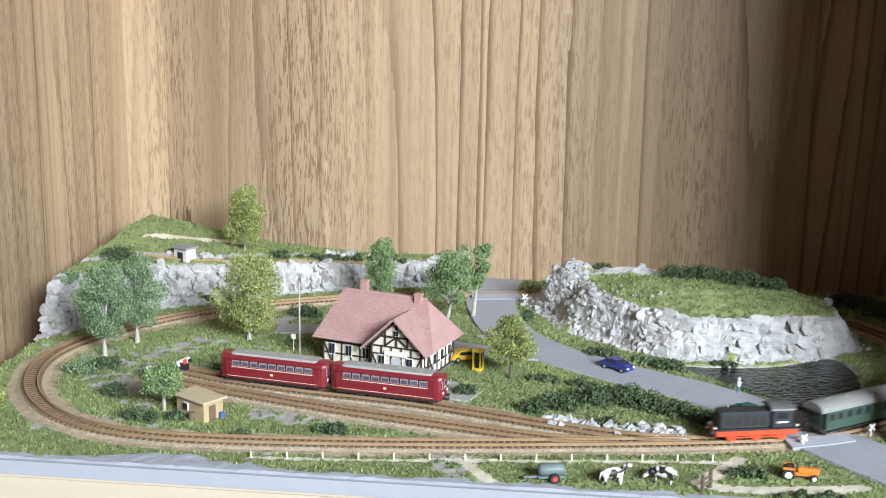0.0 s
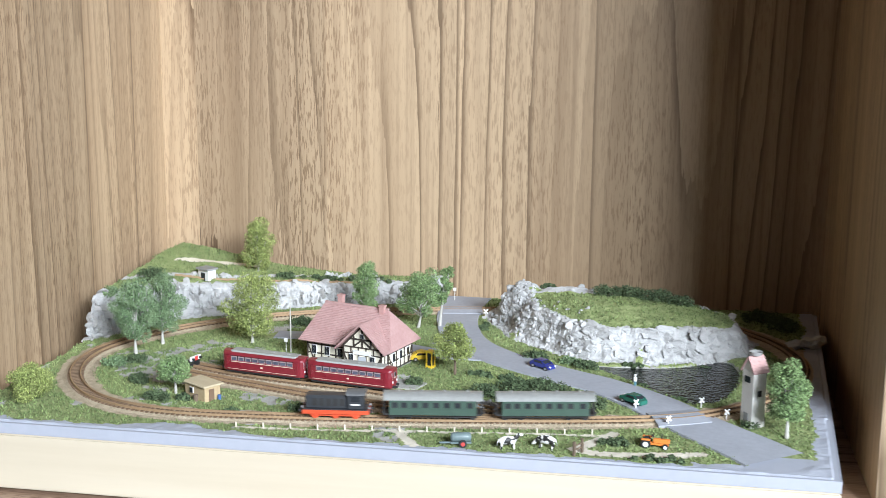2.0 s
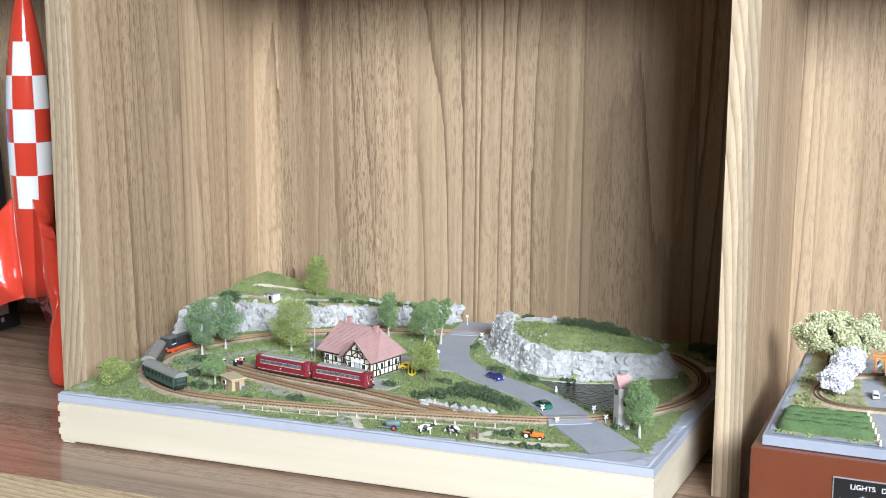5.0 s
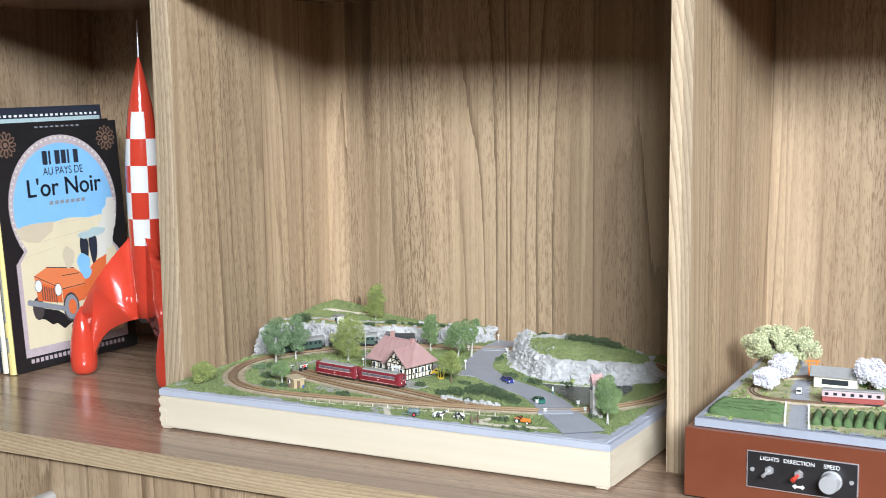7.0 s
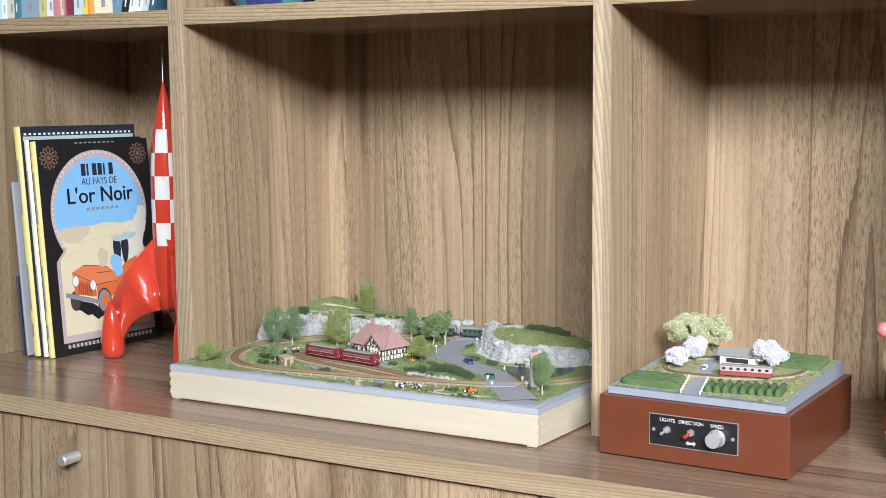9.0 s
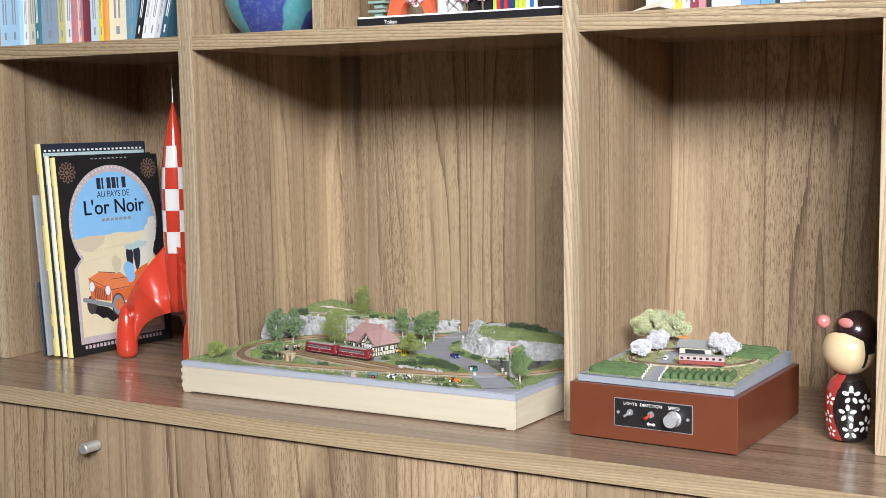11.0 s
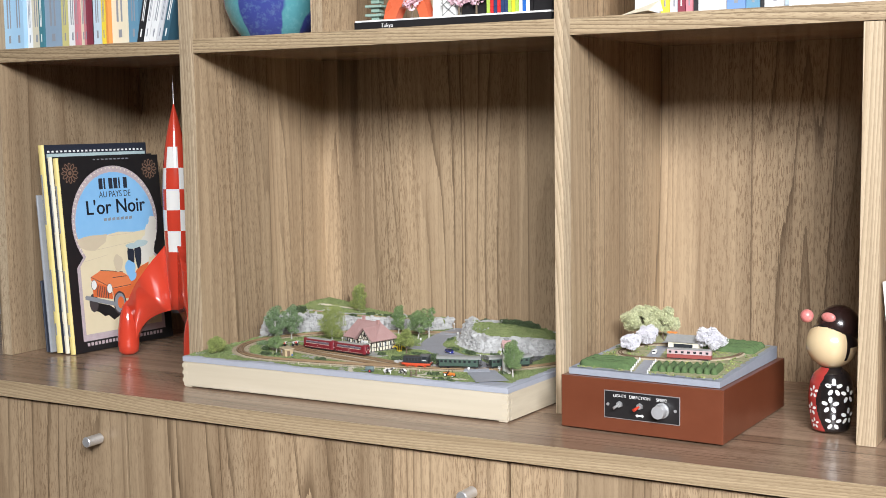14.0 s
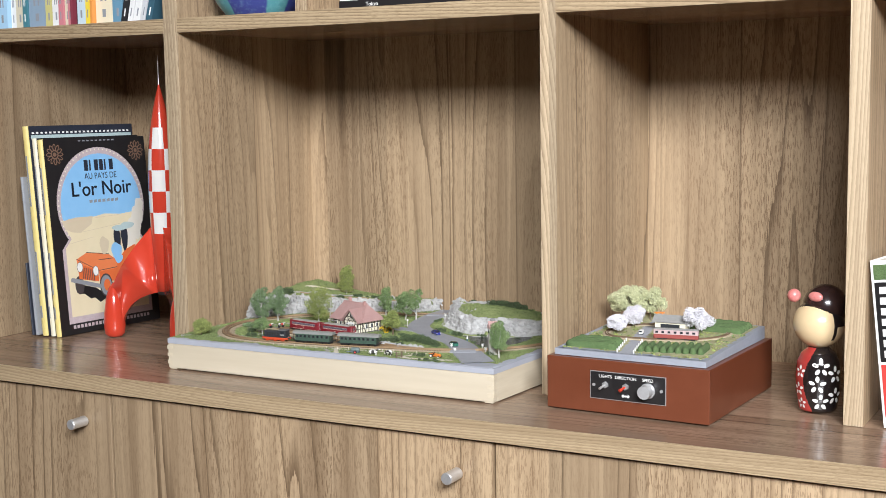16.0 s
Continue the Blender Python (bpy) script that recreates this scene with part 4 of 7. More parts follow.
# platform by the station
part("platform", plate(bmesh.new(), ((.168, .0545), (.292, .0345), (.297, .050), (.175, .085)), GZ - .001, GZ + .0012), earth_m, layout, "gravel platform")

# ---- hut, tower, cars and other small things ----
hut = thing("wooden_hut", pose(.1595, -.0055, GZ, 0, 0, -33), "small tan lineside hut with a flat roof", "hut")
part("wall", boxes((-.0105, .0105, -.0062, .0062, -.0005, .0095), bevel=.0002), tan_p, hut)
part("roof", boxes((-.0122, .0122, -.0078, .0078, .0096, .0108), bevel=.0002), mat("pale_board_roof", (.50, .41, .26), (.6, .5, .33), 400, .8, stretch=(1, 9, 1)), hut)
small_window(-.003, -.0063, .0056, .0036, .0038, parent=hut)
part("door", boxes((.0104, .0109, -.003, .001, 0, .0078)), mat("brown_door", (.16, .10, .06), rough=.7), hut)
part("barrel", cyl(bmesh.new(), (.0122, .004, -.0004), (.0122, .004, .0032), .0012, n=14), mat("blue_barrel", (.06, .13, .33), rough=.5), hut)
part("bin", cyl(bmesh.new(), (.0035, -.0082, -.0004), (.0035, -.0082, .0042), .0016, n=14), bark_d, hut)

tower = thing("transformer_tower", pose(.5075, .0075, GZ - .0004, 0, 0, -53) @ Matrix.Scale(1.07, 4), "slim white transformer tower with a red roof", "tower")
part("wall", boxes((-.0048, .0048, -.0048, .0048, 0, .034), bevel=.0002), mat("aged_white_render", (.66, .63, .57), (.78, .75, .69), 300, .85), tower)
part("gable", prism(bmesh.new(), ((-.0047, .0341), (.0047, .0341), (0, .0412)), -.0047, .0047), MATS["aged_white_render"], tower)
for s in (-1, 1):
    roof_slab("roof", tower, (s * .0058, -s * .0056, .0328), (s * .0058, s * .0056, .0328), (0, s * .0056, .0418), (0, -s * .0056, .0418), .0006, 6)
nest = bmesh.new()
lathe(nest, ((.0008, .0415), (.0032, .0425), (.0038, .0445), (.0028, .0443), (.0004, .0432)), 12)
part("stork_nest", nest, grey_p, tower, "grey twig nest")
part("door", boxes((-.0018, .0018, -.0053, -.0047, .0004, .009)), grey_p, tower)
part("window", boxes((-.0022, .0022, -.0053, -.0047, .027, .0305)), glass_d, tower)
part("window", boxes((.0047, .0053, -.0012, .0012, .019, .0225)), glass_d, tower)

tyre_m = mat("black_rubber", (.015, .015, .015), rough=.8)


def car(name, x, y, rz, body, label, rounded=False):
    ob = thing(name, pose(x, y, GZ + .0011, 0, 0, rz), label, "car")
    prof = [(-.0095, .0012), (.0095, .0012), (.0097, .0032), (.0088, .0038), (.0048, .0042), (.0022, .0064), (-.0044, .0064), (-.0070, .0043), (-.0094, .0039), (-.0098, .0026)]
    if rounded:
        prof = [(-.009, .0012), (.009, .0012), (.0092, .0026), (.0078, .0040), (.0042, .0044), (.0022, .0066), (-.0010, .0071), (-.0046, .0063), (-.0080, .0042), (-.0092, .0022)]
    bm = prism(bmesh.new(), prof, -.0037, .0037)
    bmesh.ops.bevel(bm, geom=[e_ for e_ in bm.edges if abs(abs(e_.verts[0].co.y) - .0037) < 1e-6 and abs(e_.verts[0].co.y - e_.verts[1].co.y) < 1e-6], offset=.0007, segments=2, affect="EDGES")
    b = part("body", bm, body, ob)
    for s in (-1, 1):
        part("side_window", prism(bmesh.new(), ((-.0054, .0044), (.0034, .0044), (.0018, .0060), (-.0040, .0060)), s * .0036, s * .00385), glass_d, b)
    part("windscreen", prism(bmesh.new(), ((.0045, .0045), (.0049, .0045), (.0027, .0062), (.0023, .0062)), -.003, .003), glass_d, b)
    part("rear_window", prism(bmesh.new(), ((-.0070, .0046), (-.0066, .0046), (-.0044, .0062), (-.0048, .0062)), -.003, .003), glass_d, b)
    for wx in (-.0058, .0060):
        for s in (-1, 1):
            w = part("wheel", cyl(bmesh.new(), (wx, s * .0026, .0014), (wx, s * .0039, .0014), .0015, n=14), tyre_m, ob)
            part("hub", cyl(bmesh.new(), (wx, s * .0039, .0014), (wx, s * .00405, .0014), .0008, n=10), steel, w)
    for s in (-1, 1):
        part("headlight", cyl(bmesh.new(), (.0092, s * .0026, .0030), (.0099, s * .0026, .0030), .0006, n=10), white_p, b)
    return ob


car("car", .3695, .101, -38, mat("blue_paint", (.025, .035, .22), rough=.25, bump=0, coat=.5), "dark blue model saloon car on the road")
car("car", .4345, .034, 138, mat("green_paint", (.03, .14, .10), rough=.25, bump=0, coat=.5), "dark green model saloon car waiting at the crossing")
car("car", .2835, .104, 20, yellow_p, "yellow model beetle-shaped car beside the station", True)

booth = thing("telephone_box", pose(.2915, .0915, GZ, 0, 0, -20), "yellow model telephone box beside the station", "telephone box")
part("frame", boxes(*[(sx * .0021 - .0004, sx * .0021 + .0004, sy * .0021 - .0004, sy * .0021 + .0004, 0, .0105) for sx in (-1, 1) for sy in (-1, 1)]), yellow_p, booth)
part("roof", boxes((-.0026, .0026, -.0026, .0026, .0105, .012)), yellow_p, booth)
part("base", boxes((-.0026, .0026, -.0026, .0026, -.0005, .0012)), yellow_p, booth)
part("pane", boxes((-.0016, .0016, -.0016, .0016, .0012, .0105)), glass_d, booth)

orange_p = mat("orange_paint", (.72, .20, .03), (.82, .27, .05), 300, .45)
tractor = thing("tractor", pose(.4495, -.0435, GZ, 0, 0, -8), "orange model tractor on the field track", "tractor")
part("bonnet", boxes((-.001, .0085, -.0015, .0015, .0030, .0056), bevel=.0004), orange_p, tractor)
part("chassis", boxes((-.006, .008, -.001, .001, .0018, .0032)), orange_p, tractor)
for s in (-1, 1):
    part("mudguard", boxes((-.0075, -.0022, s * .0030 - .0009, s * .0030 + .0009, .0049, .0058), bevel=.0002), orange_p, tractor)
    w = part("rear_wheel", cyl(bmesh.new(), (-.0048, s * .0022, .0026), (-.0048, s * .0038, .0026), .0028, n=18), tyre_m, tractor)
    part("rim", cyl(bmesh.new(), (-.0048, s * .0038, .0026), (-.0048, s * .0041, .0026), .0016, n=14), white_p, w)
    w = part("front_wheel", cyl(bmesh.new(), (.0065, s * .0020, .0016), (.0065, s * .0030, .0016), .0017, n=16), tyre_m, tractor)
    part("rim", cyl(bmesh.new(), (.0065, s * .0030, .0016), (.0065, s * .0033, .0016), .0010, n=12), white_p, w)
part("seat", boxes((-.0062, -.0038, -.0011, .0011, .0044, .0064), bevel=.0003), tyre_m, tractor)
part("steering_wheel", cyl(bmesh.new(), (-.0016, 0, .0068), (-.0012, 0, .0071), .0011, n=14), tyre_m, tractor)
part("exhaust", cyl(bmesh.new(), (.004, .0006, .0055), (.004, .0006, .0085), .0003, n=8), tyre_m, tractor)

tank = thing("slurry_trailer", pose(.3385, -.0635, ground_z(.3385, -.0635), 0, 0, 14), "grey-green model slurry tanker on the meadow", "trailer")
part("tank", lathe(bmesh.new(), ((.0004, -.0062), (.0022, -.0058), (.0028, -.0044), (.0028, .0044), (.0022, .0058), (.0004, .0062)), 20, Matrix.Translation((0, 0, .0054)) @ Matrix.Rotation(radians(90), 4, "Y")), mat("green_grey_tank", (.10, .14, .14), (.20, .25, .245), 300, .5), tank, smooth=True)
part("drawbar", boxes((-.0125, -.004, -.0005, .0005, .0018, .0027)), MATS["green_grey_tank"], tank)
part("frame", boxes((-.006, .006, -.0018, .0018, .0018, .0028)), MATS["green_grey_tank"], tank)
for s in (-1, 1):
    w = part("wheel", cyl(bmesh.new(), (.001, s * .0026, .0022), (.001, s * .0038, .0022), .0023, n=16), tyre_m, tank)
    part("rim", cyl(bmesh.new(), (.001, s * .0038, .0022), (.001, s * .0041, .0022), .0012, n=12), mat("red_rim", (.5, .05, .04), rough=.5), w)

hide = bpy.data.materials.new("cow_hide")
hide.use_nodes = True
_n = hide.node_tree
_t = _n.nodes.new("ShaderNodeTexCoord")
_n.links.new(ramp(_n, noise_out(_n, _t.outputs["Object"], 240, 1), (.02, .018, .016), (.82, .80, .76), .41, .45), _n.nodes["Principled BSDF"].inputs["Base Color"])


def cow(x, y, rz, grazing, label):
    ob = thing("cow", pose(x, y, ground_z(x, y), 0, 0, rz) @ Matrix.Scale(1.08, 4), label, "cow", "cows on the meadow")
    bm = bmesh.new()
    bmesh.ops.create_uvsphere(bm, u_segments=14, v_segments=9, radius=1, matrix=Matrix.Translation((0, 0, .0049)) @ Matrix.Diagonal((.0052, .0023, .0025, 1)))
    part("body", bm, hide, ob, smooth=True)
    hz = .0022 if grazing else .0074
    bm = cyl(bmesh.new(), (.0042, 0, .0056), (.0066, 0, hz + .0006), .0013, .0009, 9)
    part("neck", bm, hide, ob)
    bm = bmesh.new()
    bmesh.ops.create_uvsphere(bm, u_segments=10, v_segments=7, radius=1, matrix=Matrix.Translation((.0073, 0, hz)) @ Matrix.Rotation(radians(40 if grazing else 20), 4, "Y") @ Matrix.Diagonal((.0017, .0009, .0009, 1)))
    part("head", bm, hide, ob, smooth=True)
    for lx in (-.0036, .0034):
        for s in (-1, 1):
            part("leg", cyl(bmesh.new(), (lx, s * .0012, 0), (lx, s * .0012, .0042), .00045, .0007, 7), hide, ob)
    part("tail", cyl(bmesh.new(), (-.0050, 0, .0060), (-.0058, 0, .0026), .0003, .0002, 6), hide, ob)
    return ob


cow(.3655, -.0615, 25, False, "black and white model cow standing on the meadow")
cow(.3880, -.0585, 165, True, "black and white model cow grazing on the meadow")


def cross_sign(x, y, rz, h=.0068):
    ob = thing("crossing_sign", pose(x, y, ground_z(x, y), 0, 0, rz), "white cross sign at a model level crossing", "road sign", "crossing signs")
    part("post", cyl(bmesh.new(), (0, 0, -.0005), (0, 0, h * .75), .0004, n=8), white_p, ob)
    for a in (45, -45):
        part("arm", box(bmesh.new(), -.0023, .0023, -.0003, .0003, -.0005, .0005, m=Matrix.Translation((0, -.0004 - .0001 * (a > 0), h * .75)) @ Matrix.Rotation(radians(a), 4, "Y")), white_p, ob)


for x, y, r in ((.457, -.004, 30), (.4775, .036, 30), (.3095, .238, 10), (.258, .236, 10), (.4925, .016, 30), (.4365, .0245, 30)):
    cross_sign(x, y, r)


def pole(name, x, y, h, rad, label, cat, arm=0.0, board_=None, base=None):
    ob = thing(name, pose(x, y, ground_z(x, y) if base is None else base), label, cat)
    part("post", cyl(bmesh.new(), (0, 0, -.0008), (0, 0, h), rad, rad * .7, 8), white_p if board_ else bark_m, ob)
    if arm:
        part("arm", boxes((-arm, arm, -.0003, .0003, h - .002, h - .0012)), bark_m, ob)
    if board_:
        part("plate", boxes((-board_, board_, -.0004, 0, h - board_ * 2, h)), white_p, ob)
    return ob


pole("telegraph_pole", .185, .1065, .0425, .0006, "slim wooden model telegraph pole by the lane", "pole", .003)
pole("road_sign", .300, .139, .0125, .0003, "small white model road sign beside the road", "road sign", 0, .0013)
pole("road_sign", .181, .108, .0105, .0003, "small white model sign beside the lane", "road sign", 0, .0013)
pole("road_sign", .2755, .288, .012, .0003, "small white model sign at the rear crossing", "road sign", 0, .0012)

fence = thing("field_fence", pose(0, 0, 0), "low pale post fence along the track", "fence")
fl = smooth_line([(.20, -.0575), (.253, -.0508), (.305, -.0443), (.357, -.0360), (.415, -.0275)], 8)
fs = np.r_[0, np.cumsum(np.linalg.norm(np.diff(fl, axis=0), axis=1))]
for u in np.arange(0, fs[-1], .0165):
    px, py = np.interp(u, fs, fl[:, 0]), np.interp(u, fs, fl[:, 1])
    part("post", boxes((px - .0004, px + .0004, py - .0004, py + .0004, GZ - .001, GZ + .0032)), sand_m, fence)
gate = thing("field_gate", pose(.4065, -.0635, GZ, 0, 0, 60), "brown wooden model field gate posts", "gate")
for gx_ in (-.004, .004):
    part("post", boxes((gx_ - .0007, gx_ + .0007, -.0007, .0007, -.0005, .0085)), bark_d, gate)
part("rail", boxes((-.0033, .0033, -.0003, .0003, .003, .0038), (-.0033, .0033, -.0003, .0003, .0055, .0062)), bark_d, gate)

red_w = mat("signal_red", (.55, .05, .04), rough=.5)
for bx_, by_, rz in ((.1305, .0575, -18), (.1175, .0455, -18)):
    ob = thing("buffer_stop", pose(bx_, by_, GZ + .001, 0, 0, rz), "white and red model buffer stop at the siding's end", "buffer stop")
    part("beam", boxes((-.0009, .0009, -.0052, .0052, .0042, .0072), bevel=.0002), white_p, ob)
    part("stripe", boxes((-.0011, .0011, -.0017, .0017, .0043, .0071)), red_w, ob, "red middle stripe")
    for s in (-1, 1):
        part("post", boxes((-.0045, .0008, s * .0034 - .0006, s * .0034 + .0006, -.0005, .0045)), tyre_m, ob)
        part("buffer", cyl(bmesh.new(), (.0009, s * .0038, .0056), (.0024, s * .0038, .0056), .0009, n=12), tyre_m, ob)

mine = thing("mine_hut", pose(.079, .222, ground_z(.079, .222) - .0006, 0, 0, -30) @ Matrix.Scale(1.35, 4), "little grey mine hut on the rock plateau", "hut")
part("wall", boxes((-.0045, .0045, -.003, .003, 0, .0065)), white_p, mine)
part("roof", boxes((-.0055, .0055, -.0042, .0042, .0066, .0076)), grey_p, mine)
part("doorway", boxes((-.0018, .0018, -.0034, -.0028, 0, .0048)), glass_d, mine)
upper = smooth_line([(.055, .212), (.085, .222), (.12, .24), (.16, .258), (.21, .275)], 10)
for off in (-.0016, .0016):
    part("light_rail", sweep(bmesh.new(), upper, [(off - .0003, 0), (off + .0003, 0), (off + .0003, .0009), (off - .0003, .0009)], False, [ground_z(a, b) + .0004 for a, b in upper]), rail_m, layout)

fig = thing("figurine", pose(.4345, .0735, ground_z(.4345, .0735) + .0002), "tiny plain peg figurine at the pond's edge", "figurine")
part("peg", lathe(bmesh.new(), ((.0003, 0), (.0010, .0003), (.0009, .0034), (.0003, .0036)), 12), mat("teal_cloth_paint", (.08, .17, .20), rough=.6), fig)
part("upper_peg", lathe(bmesh.new(), ((.0003, .0035), (.0011, .0038), (.0011, .0062), (.0004, .0068), (.0008, .0074), (.0008, .0082), (.0002, .0087)), 12), white_p, fig)

# ---- trains ----
pane_m = mat("railbus_glazing", (.035, .038, .06), (.16, .165, .21), 420, .12, bump=0)
railbus_red = mat("railbus_red", (.175, .015, .023), (.225, .026, .036), 200, .3, bump=.05, coat=.4)
coach_green = mat("coach_green", (.045, .078, .058), (.062, .10, .074), 200, .45, bump=.05)
roof_grey = mat("aged_grey_roof", (.30, .30, .28), (.42, .42, .39), 300, .6)
roof_pale = mat("pale_grey_roof", (.22, .22, .205), (.32, .32, .30), 300, .38)
loco_black = mat("loco_black", (.030, .032, .036), (.048, .050, .055), 300, .4, bump=.05)
loco_red = mat("frame_red", (.56, .065, .022), (.64, .095, .035), 300, .45, bump=.05)
under_m = mat("black_underframe", (.016, .015, .014), (.03, .028, .026), 300, .7)
railbus_trim = mat("railbus_window_frame", (.30, .22, .225), rough=.4)
ivory = mat("ivory_line", (.68, .60, .46), rough=.5)


def hull(bm, L, section, ends):
    """A body along x with a section of (y, z); ends gives (inset from the end, width factor)."""
    st = [(-L / 2 + d, f) for d, f in ends] + [(L / 2 - d, f) for d, f in ends[::-1]]
    rings = [[bm.verts.new((x, y * f, z)) for y, z in section] for x, f in st]
    K = len(section)
    for a, b in zip(rings, rings[1:]):
        for k in range(K):
            bm.faces.new((a[k], a[(k + 1) % K], b[(k + 1) % K], b[k]))
    bm.faces.new(rings[0][::-1])
    bm.faces.new(rings[-1])
    return bm


def wheelset(x, parent, r=.0022):
    bm = bmesh.new()
    for s in (-1, 1):
        cyl(bm, (x, s * .0030, r), (x, s * .0040, r), r, n=18)
    cyl(bm, (x, -.003, r), (x, .003, r), .0005, n=8)
    part("wheelset", bm, under_m, parent)


def railbus(m):
    ob = thing("railbus", m, "deep red model railbus with a grey roof on the station track", "railbus", "railbus set")
    L, W = .0610, .0066
    lower = [(-W, .0040), (-W + .0006, .0028), (W - .0006, .0028), (W, .0040), (W, .0094), (W - .0007, .0134), (-W + .0007, .0134), (-W, .0094)]
    rounded = ((0, .62), (.0007, .80), (.0020, .92), (.0046, 1.0))
    b = part("body", hull(bmesh.new(), L, lower, rounded), railbus_red, ob)
    rf = [(-W + .0002, .01335), (W - .0002, .01335), (W - .0010, .0146), (W - .0028, .0156), (0, .0161), (-W + .0028, .0156), (-W + .0010, .0146)]
    part("roof", hull(bmesh.new(), L + .0006, rf, ((0, .58), (.0008, .78), (.0024, .92), (.0055, 1.0))), railbus_red, ob)
    panel_ = part("roof_panel", hull(bmesh.new(), L - .012, [(-.0046, .0150), (.0046, .0150), (.0040, .0163), (-.0040, .0163)], ((0, .92), (.0012, 1.0))), roof_grey, ob, "weathered grey roof panel")
    for k in range(4):
        part("roof_vent", boxes((-.0175 + .0115 * k - .0011, -.0175 + .0115 * k + .0011, -.0008, .0008, .0163, .0168), bevel=.0002), roof_grey, panel_)
    for s in (-1, 1):
        part("stripe", boxes((-L / 2 + .0046, L / 2 - .0046, s * (W + .00005) - .0001, s * (W + .00005) + .0001, .0090, .00935)), ivory, b)
        part("lower_stripe", boxes((-L / 2 + .0046, L / 2 - .0046, s * (W + .00005) - .0001, s * (W + .00005) + .0001, .0041, .00432)), ivory, b)
        part("window_band", boxes((-.0236, .0236, s * (W - .00045) - .0003, s * (W - .00045) + .0003, .0096, .0130)), glass_d, b, "dark glazed window band")
        for k in range(9):
            x = -.0210 + .00525 * k
            w = part("window", boxes((x - .0022, x + .0022, s * (W - .00035) - .0003, s * (W - .00035) + .0003, .0121, .0129), (x - .0022, x + .0022, s * (W - .00035) - .0003, s * (W - .00035) + .0003, .0097, .0100), (x + .0018, x + .0022, s * (W - .00035) - .0003, s * (W - .00035) + .0003, .0100, .0121), (x - .0022, x - .0018, s * (W - .00035) - .0003, s * (W - .00035) + .0003, .0100, .0121)), railbus_trim, b)
            part("pane", boxes((x - .0017, x + .0017, s * (W - .00040) - .0003, s * (W - .00040) + .0003, .0101, .0120)), pane_m, w)
        for e_ in (-1, 1):
            for dx_ in (.0066, .0054, .0042):
                part("door_leaf", boxes((e_ * (L / 2 - dx_) - .00055, e_ * (L / 2 - dx_) + .00055, s * (W - .0003) - .0005, s * (W - .0003) + .0004, .0046, .0128)), railbus_red, b)
                part("door_glass", boxes((e_ * (L / 2 - dx_) - .0003, e_ * (L / 2 - dx_) + .0003, s * (W + .00005) - .0001, s * (W + .00005) + .0001, .0099, .0124)), glass_d, b)
        part("crest", boxes((-.0008, .0008, s * (W + .0001) - .0001, s * (W + .0001) + .0001, .0062, .0072)), ivory, b)
    for e_ in (-1, 1):
        for k in (-1, 0, 1):
            turn = Matrix.Translation((e_ * (L / 2 - (.0009 if k else .0001)), k * .0031, .0113)) @ Matrix.Rotation(-e_ * k * .42, 4, "Z")
            fr = part("end_window", box(bmesh.new(), -.00045, .00045, -.0014, .0014, -.0016, .0016, m=turn), railbus_trim, b)
            part("pane", box(bmesh.new(), -.0006, .0006, -.0011, .0011, -.0013, .0013, m=turn), glass_d, fr)
            part("end_stripe", box(bmesh.new(), -.0005, .0005, -.0016, .0016, -.00018, .00018, m=turn @ Matrix.Translation((0, 0, -.0022))), ivory, b)
        for s in (-1, 1):
            lamp = part("headlight", cyl(bmesh.new(), (e_ * (L / 2 - .0012), s * .0034, .0066), (e_ * (L / 2 + .0003), s * .0034, .0066), .0008, n=14), white_p, b)
            part("tail_lamp", cyl(bmesh.new(), (e_ * (L / 2 - .0012), s * .0034, .0052), (e_ * (L / 2 + .0001), s * .0034, .0052), .0004, n=10), red_w, lamp)
            part("buffer", cyl(bmesh.new(), (e_ * (L / 2 - .001), s * .0032, .0036), (e_ * (L / 2 + .0014), s * .0032, .0036), .0009, n=12), under_m, ob)
        part("coupling", boxes((e_ * (L / 2 + .0008) - .0014, e_ * (L / 2 + .0008) + .0014, -.0012, .0012, .0020, .0030), bevel=.0003), under_m, ob)
    part("underframe", boxes((-L / 2 + .003, L / 2 - .003, -.005, .005, .0014, .0032)), under_m, ob)
    for x in (-.0145, .0145):
        wheelset(x, ob)


railbus(pose(.1880, .0396, RAIL, 0, 0, -10.2))
railbus(pose(.2505, .0284, RAIL, 0, 0, -10.2))


